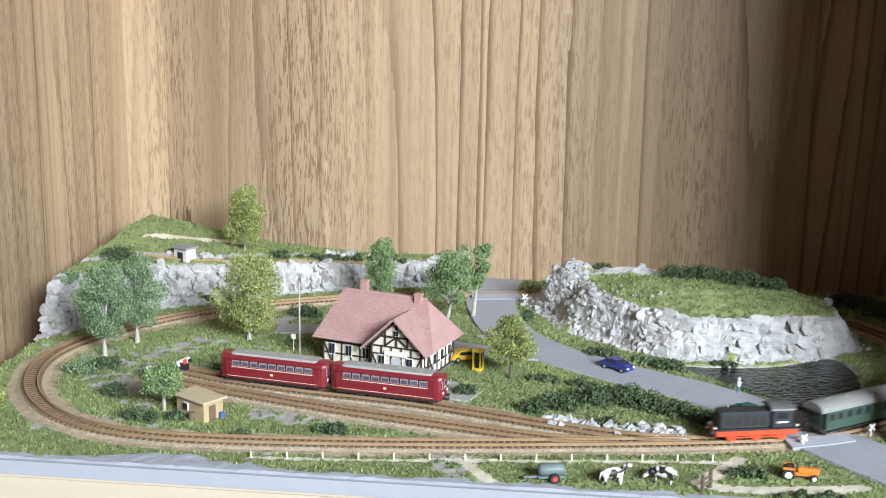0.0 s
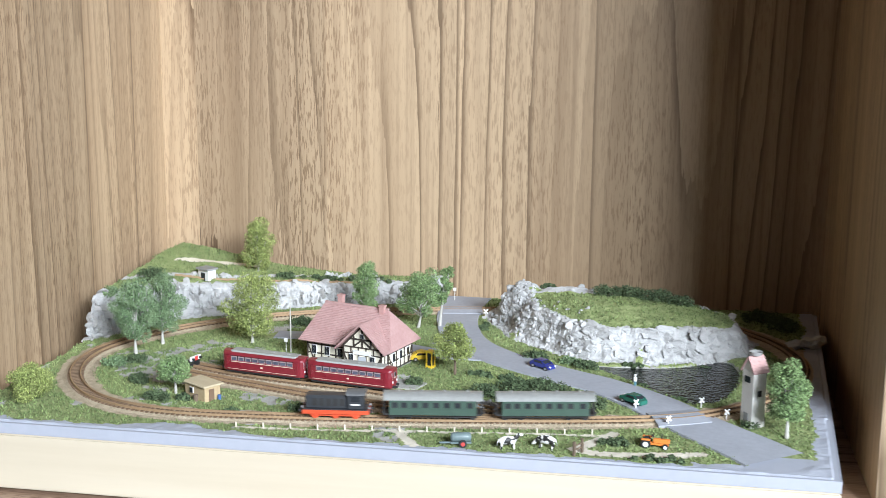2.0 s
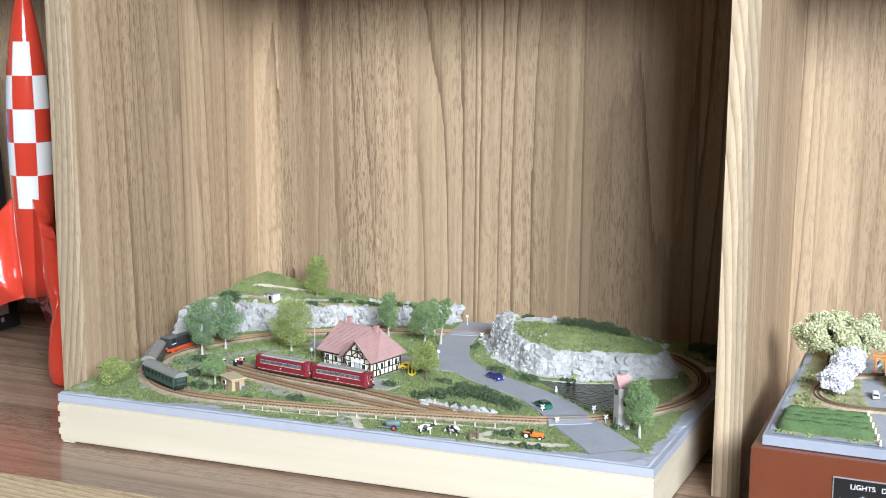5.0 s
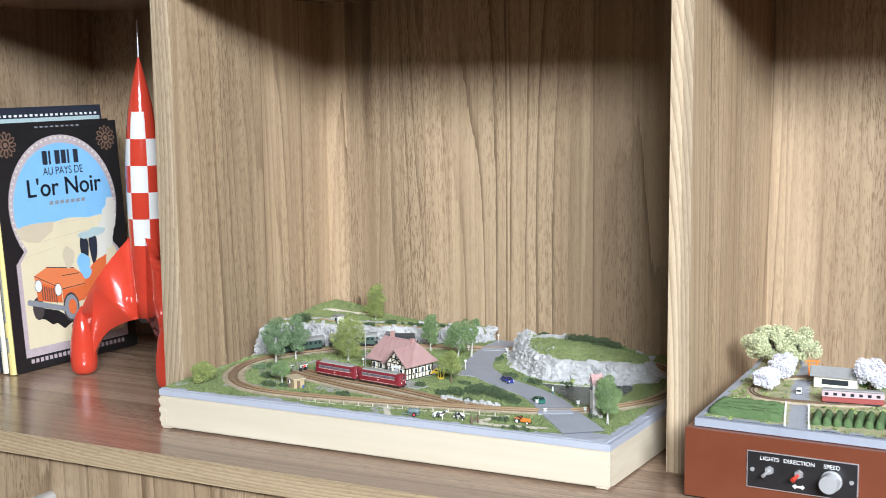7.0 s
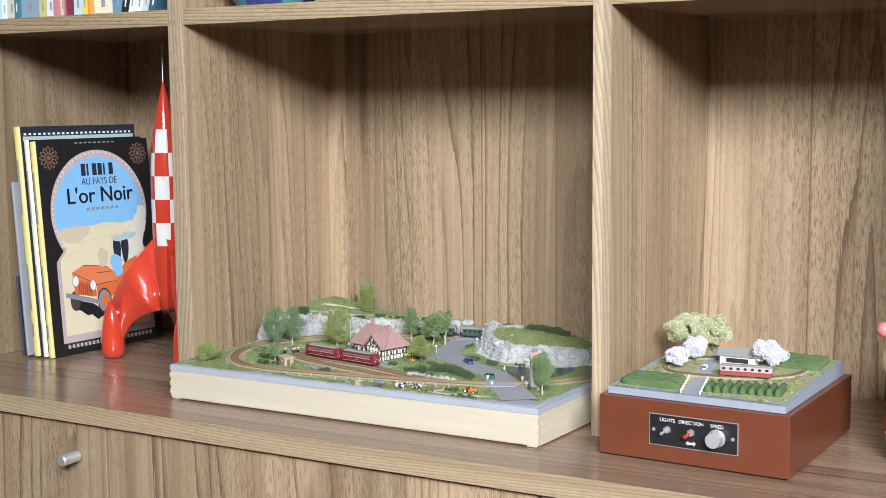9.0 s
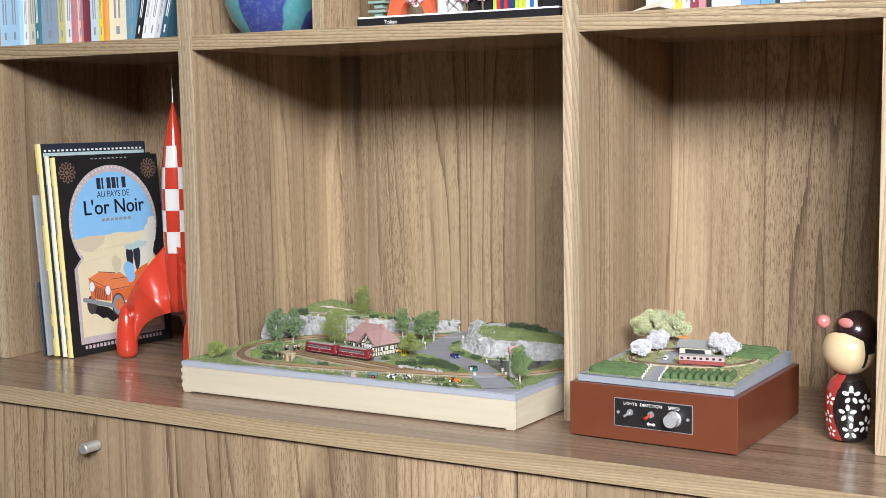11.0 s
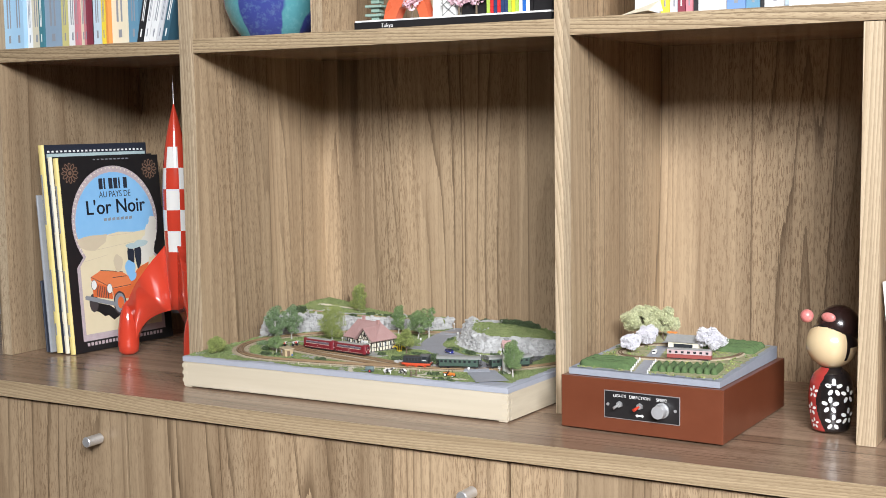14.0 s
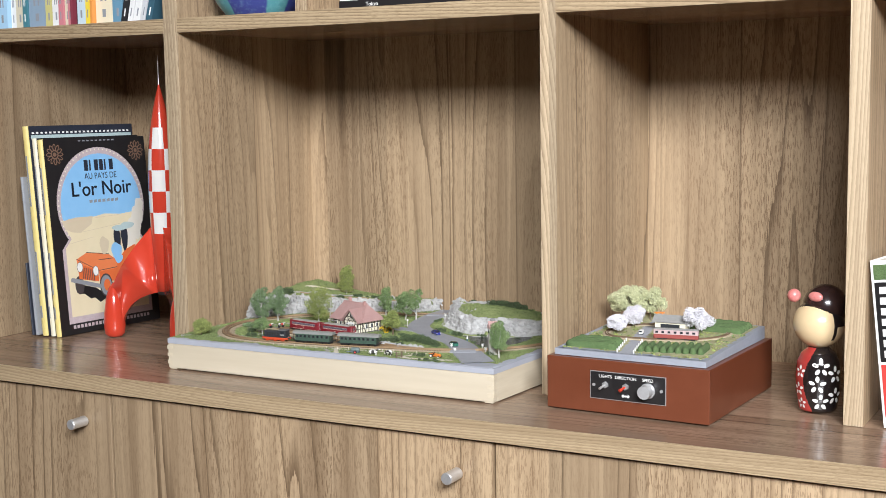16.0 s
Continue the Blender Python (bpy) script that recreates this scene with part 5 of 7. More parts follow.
def coach():
    ob = thing("passenger_coach", pose(0, 0, RAIL), "dark green model passenger coach with a pale grey roof", "coach", "train coaches")
    L, W = .0605, .0064
    sec = [(-W, .0034), (W, .0034), (W, .0128), (-W, .0128)]
    b = part("body", hull(bmesh.new(), L - .0075, sec, ((0, 1.0), (.0001, 1.0))), coach_green, ob)
    arc = [(W + .0005, .0127)] + [((W + .0005) * math.cos(a), .0127 + .0042 * math.sin(a)) for a in np.linspace(.25, math.pi - .25, 9)] + [(-W - .0005, .0127)]
    part("roof", hull(bmesh.new(), L, arc, ((0, .97), (.0008, 1.0))), roof_pale, ob, smooth=False)
    for k in range(4):
        part("vent", cyl(bmesh.new(), (-.021 + .014 * k, 0, .0165), (-.021 + .014 * k, 0, .0177), .0007, n=10), roof_pale, ob)
    for s in (-1, 1):
        for k, x in enumerate((-.0225, -.0150, -.0085, -.0020, .0045, .0110, .0175, .0230)):
            w = part("window", boxes((x - .0018, x + .0018, s * (W - .0002) - .0003, s * (W - .0002) + .0003, .0080, .0114)), under_m, b)
            part("pane", boxes((x - .0013, x + .0013, s * (W - .00012) - .0003, s * (W - .00012) + .0003, .0085, .0110)), glass_d, w)
        part("footboard", boxes((-L / 2 + .006, L / 2 - .006, s * .0056 - .0006, s * .0056 + .0006, .0020, .0025)), under_m, ob)
        part("beading", boxes((-L / 2 + .004, L / 2 - .004, s * (W + .0001) - .0001, s * (W + .0001) + .0001, .0073, .0076)), coach_green, b)
    for e_ in (-1, 1):
        part("platform", boxes((e_ * (L / 2 - .0019) - .0019, e_ * (L / 2 - .0019) + .0019, -.0058, .0058, .0032, .0042), *[(e_ * (L / 2 - .0004) - .0003, e_ * (L / 2 - .0004) + .0003, s * .0052 - .0003, s * .0052 + .0003, .004, .0128) for s in (-1, 1)], (e_ * (L / 2 - .0004) - .0002, e_ * (L / 2 - .0004) + .0002, -.0052, .0052, .0080, .0084)), under_m, ob)
        for s in (-1, 1):
            part("buffer", cyl(bmesh.new(), (e_ * (L / 2 - .0004), s * .0034, .0044), (e_ * (L / 2 + .0010), s * .0034, .0044), .0009, n=12), under_m, ob)
        part("bogie", boxes((e_ * .0195 - .0075, e_ * .0195 + .0075, -.0047, .0047, .0014, .0033), bevel=.0003), under_m, ob)
    for x in (-.0245, -.0145, .0145, .0245):
        wheelset(x, ob)
    return ob


loco = thing("diesel_locomotive", pose(0, 0, RAIL), "black and red model diesel shunting locomotive", "locomotive")
part("frame", boxes((-.0205, .0205, -.0056, .0056, .0026, .0058), bevel=.0003), loco_red, loco)
hood = part("hood", boxes((-.0070, .0185, -.0043, .0043, .0059, .0143), bevel=.0006), loco_black, loco)
for k in range(5):
    for s in (-1, 1):
        part("louvre", boxes((-.004 + .0042 * k - .0014, -.004 + .0042 * k + .0014, s * .0044 - .0002, s * .0044 + .0002, .0078, .0122)), under_m, hood)
part("radiator", boxes((.0185, .0188, -.003, .003, .0068, .0132)), under_m, hood)
part("walkway", boxes((-.0200, .0200, -.0062, .0062, .0056, .0061)), loco_black, loco)
cab = part("cab", boxes((-.0175, -.0072, -.0060, .0060, .0062, .0152), bevel=.0004), loco_black, loco)
arc = [(.0064, .0151)] + [(.0064 * math.cos(a), .0151 + .0022 * math.sin(a)) for a in np.linspace(.3, math.pi - .3, 7)] + [(-.0064, .0151)]
bm = bmesh.new()
r0, r1 = [bm.verts.new((-.0182, y, z)) for y, z in arc], [bm.verts.new((-.0064, y, z)) for y, z in arc]
bm.faces.new(r0[::-1]), bm.faces.new(r1)
for k in range(len(arc)):
    bm.faces.new((r0[k], r0[(k + 1) % len(arc)], r1[(k + 1) % len(arc)], r1[k]))
part("roof", bm, mat("dark_grey_roof", (.10, .10, .10), (.16, .16, .16), 300, .5), loco)
for s in (-1, 1):
    part("cab_window", boxes((-.0150, -.0095, s * .0060 - .0002, s * .0060 + .0002, .0110, .0140)), glass_d, cab)
    part("number_bar", boxes((-.0150, -.0095, s * .0061 - .0001, s * .0061 + .0001, .0088, .0096)), white_p, cab, "white lettering bar")
    part("side_rod", boxes((-.0125, .0125, s * .0060 - .0003, s * .0060 + .0003, .0019, .0026)), loco_red, loco)
    for e_ in (-1, 1):
        part("buffer", cyl(bmesh.new(), (e_ * .0205, s * .0036, .0043), (e_ * .0226, s * .0036, .0043), .0010, n=12), under_m, loco)
        part("headlight", cyl(bmesh.new(), (e_ * .0202, s * .0038, .0066), (e_ * .0210, s * .0038, .0066), .0008, n=12), steel, loco)
for x in (-.0125, 0, .0125):
    bm = bmesh.new()
    for s in (-1, 1):
        cyl(bm, (x, s * .0030, .0026), (x, s * .0052, .0026), .0026, n=20)
    part("wheelset", bm, loco_red, loco)
part("fuel_tank", boxes((-.0065, .0065, -.0038, .0038, .0008, .0026)), under_m, loco)
coach_a = coach()
coach_b = copy_thing(coach_a, pose(0, 0, RAIL))

# ---- lettering ----
def text(words, size, m, material, parent, name="lettering", wide=1.0):
    cu = bpy.data.curves.new("letters", "FONT")
    cu.body, cu.size, cu.extrude, cu.align_x = words, size, .00008, "CENTER"
    tmp = bpy.data.objects.new("letters", cu)
    me = bpy.data.meshes.new_from_object(tmp)
    bpy.data.objects.remove(tmp)
    me.transform(m @ Matrix.Diagonal((wide, 1, 1, 1)))
    me.materials.clear()
    me.materials.append(material)
    ob = new(name, me)
    ob.parent = parent
    return ob


YZ = Matrix(((0, 1, 0, 0), (1, 0, 0, 0), (0, 0, 1, 0), (0, 0, 0, 1)))
paper = mat("page_edges", (.62, .58, .50), (.74, .70, .62), 900, .9, stretch=(6, 1, .2))
black_c = mat("black_card", (.014, .013, .014), (.022, .02, .02), 100, .35, bump=.05)
sky_c = mat("sky_blue_print", (.24, .50, .80), (.30, .56, .84), 40, .4, bump=0)
sand_c = mat("sand_print", (.74, .64, .42), (.80, .70, .48), 40, .4, bump=0)
tan_c = mat("dune_print", (.62, .52, .36), (.68, .58, .42), 40, .4, bump=0)
pink_c = mat("mauve_border_print", (.44, .34, .36), (.60, .52, .53), 500, .4, bump=0)
orange_c = mat("orange_print", (.68, .14, .04), (.74, .17, .05), 40, .4, bump=0)
grey_c = mat("grey_print", (.25, .26, .28), rough=.4, bump=0)
gold_c = mat("bronze_print", (.20, .12, .08), rough=.4, bump=0)
yel_sp = mat("yellow_spine", (.74, .60, .20), (.80, .66, .27), 60, .45, bump=.05)
pale_sp = mat("cream_spine", (.72, .66, .50), (.78, .72, .57), 60, .45, bump=.05)
teal_c = mat("pale_teal_card", (.42, .52, .52), rough=.4, bump=0)
navy_c = mat("navy_card", (.022, .026, .04), rough=.4, bump=0)


def album(x, y, rz, lean, W, H, th, cover, spine, label, z=0.0):
    """A hardback album: two boards, a rounded spine and a page block."""
    ob = thing("comic_album", pose(x, y, z, 0, 0, rz) @ Matrix.Rotation(radians(lean), 4, "Y") @ Matrix.Translation((0, 0, .0008)), label, "book", "albums in the left compartment")
    part("cover", boxes((-.0016, 0, .004, W, 0, H), bevel=.0003), cover, ob)
    part("cover", boxes((-th, -th + .0016, .004, W, 0, H), bevel=.0003), cover, ob)
    bm = bmesh.new()
    arc = [(-th / 2 + th / 2 * math.sin(a), .0045 - .0045 * math.cos(a)) for a in np.linspace(-math.pi / 2, math.pi / 2, 9)]
    plate(bm, arc[::-1], 0, H)
    part("spine", bm, spine, ob)
    part("pages", boxes((-th + .0017, -.0017, .0042, W - .004, .003, H - .003)), paper, ob)
    if th > .008:
        for z0, z1 in ((.03, .05), (.07, .14), (H * .62, H * .86)):
            part("spine_print", boxes((-th * .62, -th * .40, -.0006, .0004, z0, z1)), grey_c, ob)
    return ob


LEAN, TURN = -4.4, -5.5
cover_album = album(-.309, .042, TURN, LEAN, .222, .326, .0115, black_c, yel_sp, "hardback album with black keyhole cover and yellow spine")
cy_, cz_, cr_ = .114, .214, .094
top_arc = [(cy_ + cr_ * math.cos(a), cz_ + cr_ * math.sin(a) * 1.02) for a in np.linspace(-.62, math.pi + .62, 40)]
lower_ = [(cy_ - .0915, cz_ - .072), (cy_ - .0915, .018), (cy_ + .0915, .018), (cy_ + .0915, cz_ - .072)]
key_outline = top_arc + lower_


def scaled(outline, f, c=(cy_, .165)):
    return [(c[0] + (y - c[0]) * f, c[1] + (z - c[1]) * f) for y, z in outline]


def printed(outline, level, material, name="printed_panel", label=""):
    return part(name, prism(bmesh.new(), outline, .00003 * level, .00003 * level + .00012, YZ), material, cover_album, label)


printed(key_outline, 1, pink_c, label="mauve patterned border")
inner = scaled(key_outline, .925)
HZ = .190
sky_o = [(y, max(z, HZ)) for y, z in inner if z > HZ - .02]
printed(inner, 4, sand_c, "printed_panel", "sand-coloured desert print")
printed(sky_o, 7, sky_c, "printed_panel", "pale blue sky print")
lo_y, hi_y = min(y for y, _ in sky_o), max(y for y, _ in sky_o)
line_c = mat("ink_line_print", (.06, .05, .05), rough=.4, bump=0)
dust_c = mat("dust_print", (.72, .68, .58), (.78, .74, .65), 60, .4, bump=0)


def disc(y, z, ry, rz_, level, material, name="printed_panel", n=20, wav=0.0, lobes=5):
    return printed([(y + ry * math.cos(a) * (1 + wav * math.sin(lobes * a)), z + rz_ * math.sin(a) * (1 + wav * math.cos(lobes * a))) for a in np.linspace(0, 2 * math.pi * (1 - 1 / n), n)], level, material, name)


# dunes along the horizon and the long shadowed slope
printed([(lo_y, HZ - .002), (lo_y + .028, HZ + .004), (lo_y + .055, HZ + .001), (lo_y + .09, HZ + .006), (lo_y + .125, HZ + .003), (hi_y, HZ + .007), (hi_y, HZ - .006), (lo_y + .12, HZ - .014), (lo_y + .07, HZ - .010), (lo_y + .02, HZ - .010)], 10, sand_c)
printed([(.0265, .1886), (.042, .1925), (.0611, .1938), (.0918, .1935), (.0873, .1804), (.0624, .1673), (.045, .170), (.032, .176)], 13, tan_c, "printed_panel", "grey-brown printed dune")
for z0, z1, y0, y1 in ((.168, .176, .064, .150), (.150, .158, .034, .090), (.190, .1915, .095, .150)):
    printed([(y0, z0), (y1, z1), (y1, z1 + .0007), (y0, z0 + .0007)], 13, tan_c, "printed_line")
for k, (dy, dz, r_) in enumerate(((.180, .165, .020), (.190, .188, .017), (.196, .206, .012), (.170, .150, .016))):
    disc(dy, dz, r_ * .8, r_, 13 + k, dust_c, "printed_dust", 26, .10, 6)
# open car driving down the sand, its passengers left as plain patches
printed([(.0428, .069), (.0598, .0794), (.0841, .0724), (.1029, .0600), (.112, .056), (.0913, .0467), (.080, .056), (.0718, .0553), (.060, .064)], 17, black_c, "printed_shadow")
disc(.0507, .0804, .0095, .0155, 18, line_c, "printed_wheel")
printed([(.0936, .0985), (.1368, .1128), (.1546, .1300), (.1789, .1382), (.1760, .1195), (.1560, .1013), (.1300, .0800), (.0937, .0790)], 19, orange_c, "printed_vehicle", "orange printed open car")
printed([(.0483, .1240), (.0702, .1330), (.1181, .1261), (.1368, .1128), (.1322, .1005), (.0933, .0985), (.0500, .1140)], 21, mat("pale_orange_print", (.74, .20, .07), (.80, .24, .09), 40, .4, bump=0), "printed_bonnet")
printed([(.0497, .1156), (.0916, .1029), (.0922, .0820), (.0512, .0907)], 22, orange_c, "printed_grille")
for k in range(7):
    y0, z0 = .0590 + .0038 * k, .1105 - .00115 * k
    printed([(y0, z0 - .020), (y0 + .0016, z0 - .0205), (y0 + .0016, z0 - .001), (y0, z0 - .0006)], 24, line_c, "printed_slot")
for (y0, z0), (y1, z1) in (((.0483, .1240), (.0933, .1000)), ((.0933, .1000), (.1340, .1020)), ((.0702, .1330), (.1181, .1261)), ((.0933, .1000), (.0940, .0800)), ((.0950, .1180), (.1260, .1180))):
    printed([(y0, z0), (y1, z1), (y1, z1 + .0011), (y0, z0 + .0011)], 25, line_c, "printed_line")
disc(.1066, .0741, .0140, .0200, 24, line_c, "printed_wheel")
disc(.1066, .0741, .0118, .0170, 26, grey_c, "printed_tyre")
disc(.1085, .0741, .0070, .0105, 28, orange_c, "printed_hub")
for wy, wz in ((.0540, .1102), (.0866, .1006)):
    disc(wy, wz, .0062, .0088, 26, line_c, "printed_lamp_rim")
    disc(wy, wz, .0055, .0080, 28, white_p, "printed_lamp")
printed([(.0334, .0926), (.0362, .0944), (.0981, .0763), (.0946, .0701), (.0332, .0877)], 27, grey_c, "printed_bumper")
for lv, (fy, fz, fr, fh, fm) in enumerate(((.1105, .1420, .0100, .0150, tan_c), (.1400, .1500, .0075, .0230, navy_c), (.1560, .1520, .0075, .0230, navy_c), (.1360, .1300, .0115, .0145, sky_c), (.1480, .1690, .0180, .0050, teal_c), (.1650, .1720, .0150, .0060, teal_c), (.1390, .1170, .0090, .0085, sky_c))):
    disc(fy, fz, fr, fh, 29 + 2 * lv, fm, "printed_patch", 16, .12, 3)
for k in range(6):  # title bar pieces for a name that is not lettered
    y0, w_ = .0835 + .0108 * k, (.0085 if k not in (1, 4) else .0035)
    printed([(y0, .2705), (y0 + w_, .2705), (y0 + w_, .2890), (y0, .2890)], 10, navy_c, "title_bar")
TXT = Matrix(((0, 0, 1, .0006), (1, 0, 0, 0), (0, 1, 0, 0), (0, 0, 0, 1)))
text("AU PAYS DE", .0150, TXT @ Matrix.Translation((.117, .2565, 0)), navy_c, cover_album, wide=.86)
for off in (-.0005, 0, .0005):  # a heavy brush-drawn title
    text("L'or Noir", .0340, TXT @ Matrix.Translation((.1165 + off, .2285 + abs(off), 0)), navy_c, cover_album)
for k in range(7):
    printed([(.088 + .0093 * k, .2160), (.0945 + .0093 * k, .2165), (.0945 + .0093 * k, .2215), (.088 + .0093 * k, .2205)], 10, grey_c, "printed_bar")
for k in range(9):
    printed([(.076 + .009 * k, .3205), (.081 + .009 * k, .3205), (.081 + .009 * k, .3225), (.076 + .009 * k, .3225)], 4, grey_c, "printed_bar")
for ry_, rz_ in ((.0256, .3004), (.1996, .3015)):
    for k in range(12):
        a = k * math.pi / 6
        ring_ = [(.0115 + .0062 * math.cos(b), .0030 * math.sin(b)) for b in np.linspace(0, 5.7, 12)]
        printed([(ry_ + u * math.cos(a) - v * math.sin(a), rz_ + u * math.sin(a) + v * math.cos(a)) for u, v in ring_], 4, gold_c, "rosette_petal")
        printed([(ry_ + (.0115 + (u - .0115) * .68) * math.cos(a) - v * .62 * math.sin(a), rz_ + (.0115 + (u - .0115) * .68) * math.sin(a) + v * .62 * math.cos(a)) for u, v in ring_], 7, black_c, "rosette_petal")
    disc(ry_, rz_, .0035, .0035, 5, gold_c, "rosette_centre", 12)
for k in range(46):  # beads round the arch
    a = -.55 + (math.pi + 1.1) * k / 45
    disc(cy_ + cr_ * .962 * math.cos(a), cz_ + cr_ * .982 * math.sin(a), .0016, .0016, 4, pale_sp, "border_bead", 6)
for k in range(22):
    printed([(.030 + .0077 * k, .0095), (.035 + .0077 * k, .0095), (.035 + .0077 * k, .0150), (.030 + .0077 * k, .0150)], 4, pink_c, "border_bar")
album(-.3215, .041, TURN, LEAN, .222, .327, .0095, black_c, pale_sp, "hardback album with a cream spine standing among others", .001)
tall = album(-.3325, .036, TURN, LEAN, .226, .346, .0135, navy_c, yel_sp, "taller dark hardback album with a yellow spine", .002)
part("band", prism(bmesh.new(), ((.008, .324), (.222, .324), (.222, .331), (.008, .331)), 0, .0002, YZ), teal_c, tall, "pale strip with a checked edge")
for k in range(24):
    part("check", prism(bmesh.new(), ((.010 + .0088 * k, .333), (.0145 + .0088 * k, .333), (.0145 + .0088 * k, .336), (.010 + .0088 * k, .336)), 0, .00025, YZ), white_p, tall)
album(-.3475, .030, TURN, LEAN, .200, .262, .006, grey_c, grey_c, "thin grey softcover booklet standing among albums", .003)
album(-.3550, .028, TURN, LEAN, .160, .12, .004, navy_c, navy_c, "small dark booklet standing among albums", .003)

# ---- rocket model ----
red_gloss = mat("glossy_red", (.54, .045, .022), (.60, .06, .03), 20, .16, bump=0, coat=.6)
white_gloss = mat("glossy_white", (.80, .78, .74), (.84, .82, .78), 20, .18, bump=0, coat=.6)
rocket = thing("toy_rocket", pose(-.152, .128, 0, 0, 0, 203.6), "glossy red and white checked toy rocket on three fins", "rocket model")
RSTEP = .0342
ROWS = [.1717 + RSTEP * k for k in range(6)]
def body_r(z):
    if z < .23:
        return .0150 + .0072 * math.sin(math.pi / 2 * (z - .076) / (.23 - .076))
    return .0222 * math.cos(math.pi / 2 * ((z - .23) / (.4145 - .23)) ** 1.45) + .0002
zs_ = [.076, .10, .12, .14, .16] + sorted({round(a + RSTEP * f, 5) for a in ROWS[:5] for f in (0, .25, .5, .75)} | {ROWS[5]}) + [.350, .360, .370, .380, .389, .397, .404, .410, .4145]


def checker(i, k):
    z = (zs_[i] + zs_[i + 1]) / 2
    if ROWS[0] < z < ROWS[5]:
        return (int((z - ROWS[0]) / RSTEP) + k // 6) % 2
    return 0


bm = lathe(bmesh.new(), [(body_r(z), z) for z in zs_], 36, None, checker)
part("hull", bm, [red_gloss, white_gloss], rocket, "checked red and white hull", smooth=True)
part("needle", cyl(bmesh.new(), (0, 0, .411), (0, 0, .458), .0011, .0005, 10), steel, rocket)
part("nozzle", cyl(bmesh.new(), (0, 0, .070), (0, 0, .077), .0125, .0145, 24), black_c, rocket)
for k in range(3):
    rot = Matrix.Rotation(radians(120 * k), 4, "Z")
    out = smooth_line([(.010, .194), (.030, .171), (.055, .142), (.078, .108), (.095, .066), (.101, .02)], 6).tolist()
    back = smooth_line([(.078, .008), (.070, .036), (.054, .057), (.032, .069), (.010, .075)], 6).tolist()
    bm = prism(bmesh.new(), out + back, -.0065, .0065)
    bmesh.ops.bevel(bm, geom=[e_ for e_ in bm.edges if abs(e_.verts[0].co.y - e_.verts[1].co.y) < 1e-6], offset=.0045, segments=3, affect="EDGES")
    bm.transform(rot)
    fin = part("fin", bm, red_gloss, rocket, smooth=True)
    foot = [(.0006, 0), (.012, .0008), (.0165, .006), (.0178, .018), (.0168, .040), (.0135, .062), (.0080, .080), (.0006, .090)]
    part("foot", lathe(bmesh.new(), foot, 28, rot @ Matrix.Translation((.090, 0, 0))), red_gloss, fin, smooth=True)

# ---- small square layout on a brown control box ----
brown_p = mat("brown_lacquer", (.135, .037, .016), (.170, .050, .023), 40, .34, bump=.06, coat=.2)
MB = pose(.618, -.064, 0, 0, 0, -2.6)
cbox = thing("control_box", MB, "reddish brown lacquered control box on the worktop", "control box")
BW, BD, BH = .207, .232, .0655
part("body", boxes((0, BW, 0, BD, .0015, BH), bevel=.0007), brown_p, cbox)
for fx in (.01, BW - .01):
    for fy in (.01, BD - .01):
        part("foot", cyl(bmesh.new(), (fx, fy, 0), (fx, fy, .0018), .005, n=16), black_c, cbox)
panel = part("control_panel", boxes((.059, .154, -.0016, -.0001, .0195, .0515), bevel=.0003), black_c, cbox, "black control panel with silver rim")
part("panel_rim", boxes((.0582, .1548, -.0010, -.0001, .0187, .0195), (.0582, .1548, -.0010, -.0001, .0515, .0523), (.0582, .059, -.001, -.0001, .0195, .0515), (.154, .1548, -.001, -.0001, .0195, .0515)), steel, panel)
FRONT = Matrix(((1, 0, 0, 0), (0, 0, -1, -.0019), (0, 1, 0, 0), (0, 0, 0, 1)))
for w_, x in (("LIGHTS", .0785), ("DIRECTION", .1045), ("SPEED", .1325)):
    text(w_, .0052, FRONT @ Matrix.Translation((x, .0450, 0)), white_p, panel)
for x, red in ((.0785, False), (.1045, True)):
    sw = part("toggle_switch", cyl(bmesh.new(), (x, -.0016, .0365), (x, -.0046, .0365), .0042, .0036, 6), steel, panel)
    part("lever", cyl(bmesh.new(), (x, -.0046, .0365), (x - .003, -.0125, .0335), .0013, .0021 if red else .0016, 12), red_gloss if red else steel, sw)
kn = part("speed_knob", cyl(bmesh.new(), (.1325, -.0016, .0345), (.1325, -.0150, .0345), .0083, .0078, 32), mat("satin_aluminium", (.66, .66, .66), (.76, .76, .76), 300, .35, .55, .05), panel, "silver turning knob")
part("knob_skirt", cyl(bmesh.new(), (.1325, -.0016, .0345), (.1325, -.0032, .0345), .0092, n=32), steel, kn)
for x in (.0635, .1495):
    part("screw", cyl(bmesh.new(), (x, -.0016, .0355), (x, -.0026, .0355), .0019, n=14), steel, panel)
arrow = [(-.0055, 0), (-.0028, .0024), (-.0028, .0010), (.0028, .0010), (.0028, .0024), (.0055, 0), (.0028, -.0024), (.0028, -.0010), (-.0028, -.0010), (-.0028, -.0024)]
part("direction_arrow", prism(bmesh.new(), [(.1045 + a, .0250 + b) for a, b in arrow], -.0018, -.0016), white_p, panel)

TILT = radians(2.3)
ML = MB @ Matrix.Translation((0, .007, .0735)) @ Matrix.Rotation(TILT, 4, "X") @ Matrix.Translation((0, -.007, -.0735)) @ Matrix.Translation((0, -.0008, 0)) @ Matrix.Diagonal((1, 1.115, 1, 1))


def on_mini(u, v, z, rz):
    """A place on the small layout, which rises a little towards its rear."""
    p = ML @ Vector((u, v, z))
    return pose(p.x, p.y, p.z, 0, 0, rz - 2.6)


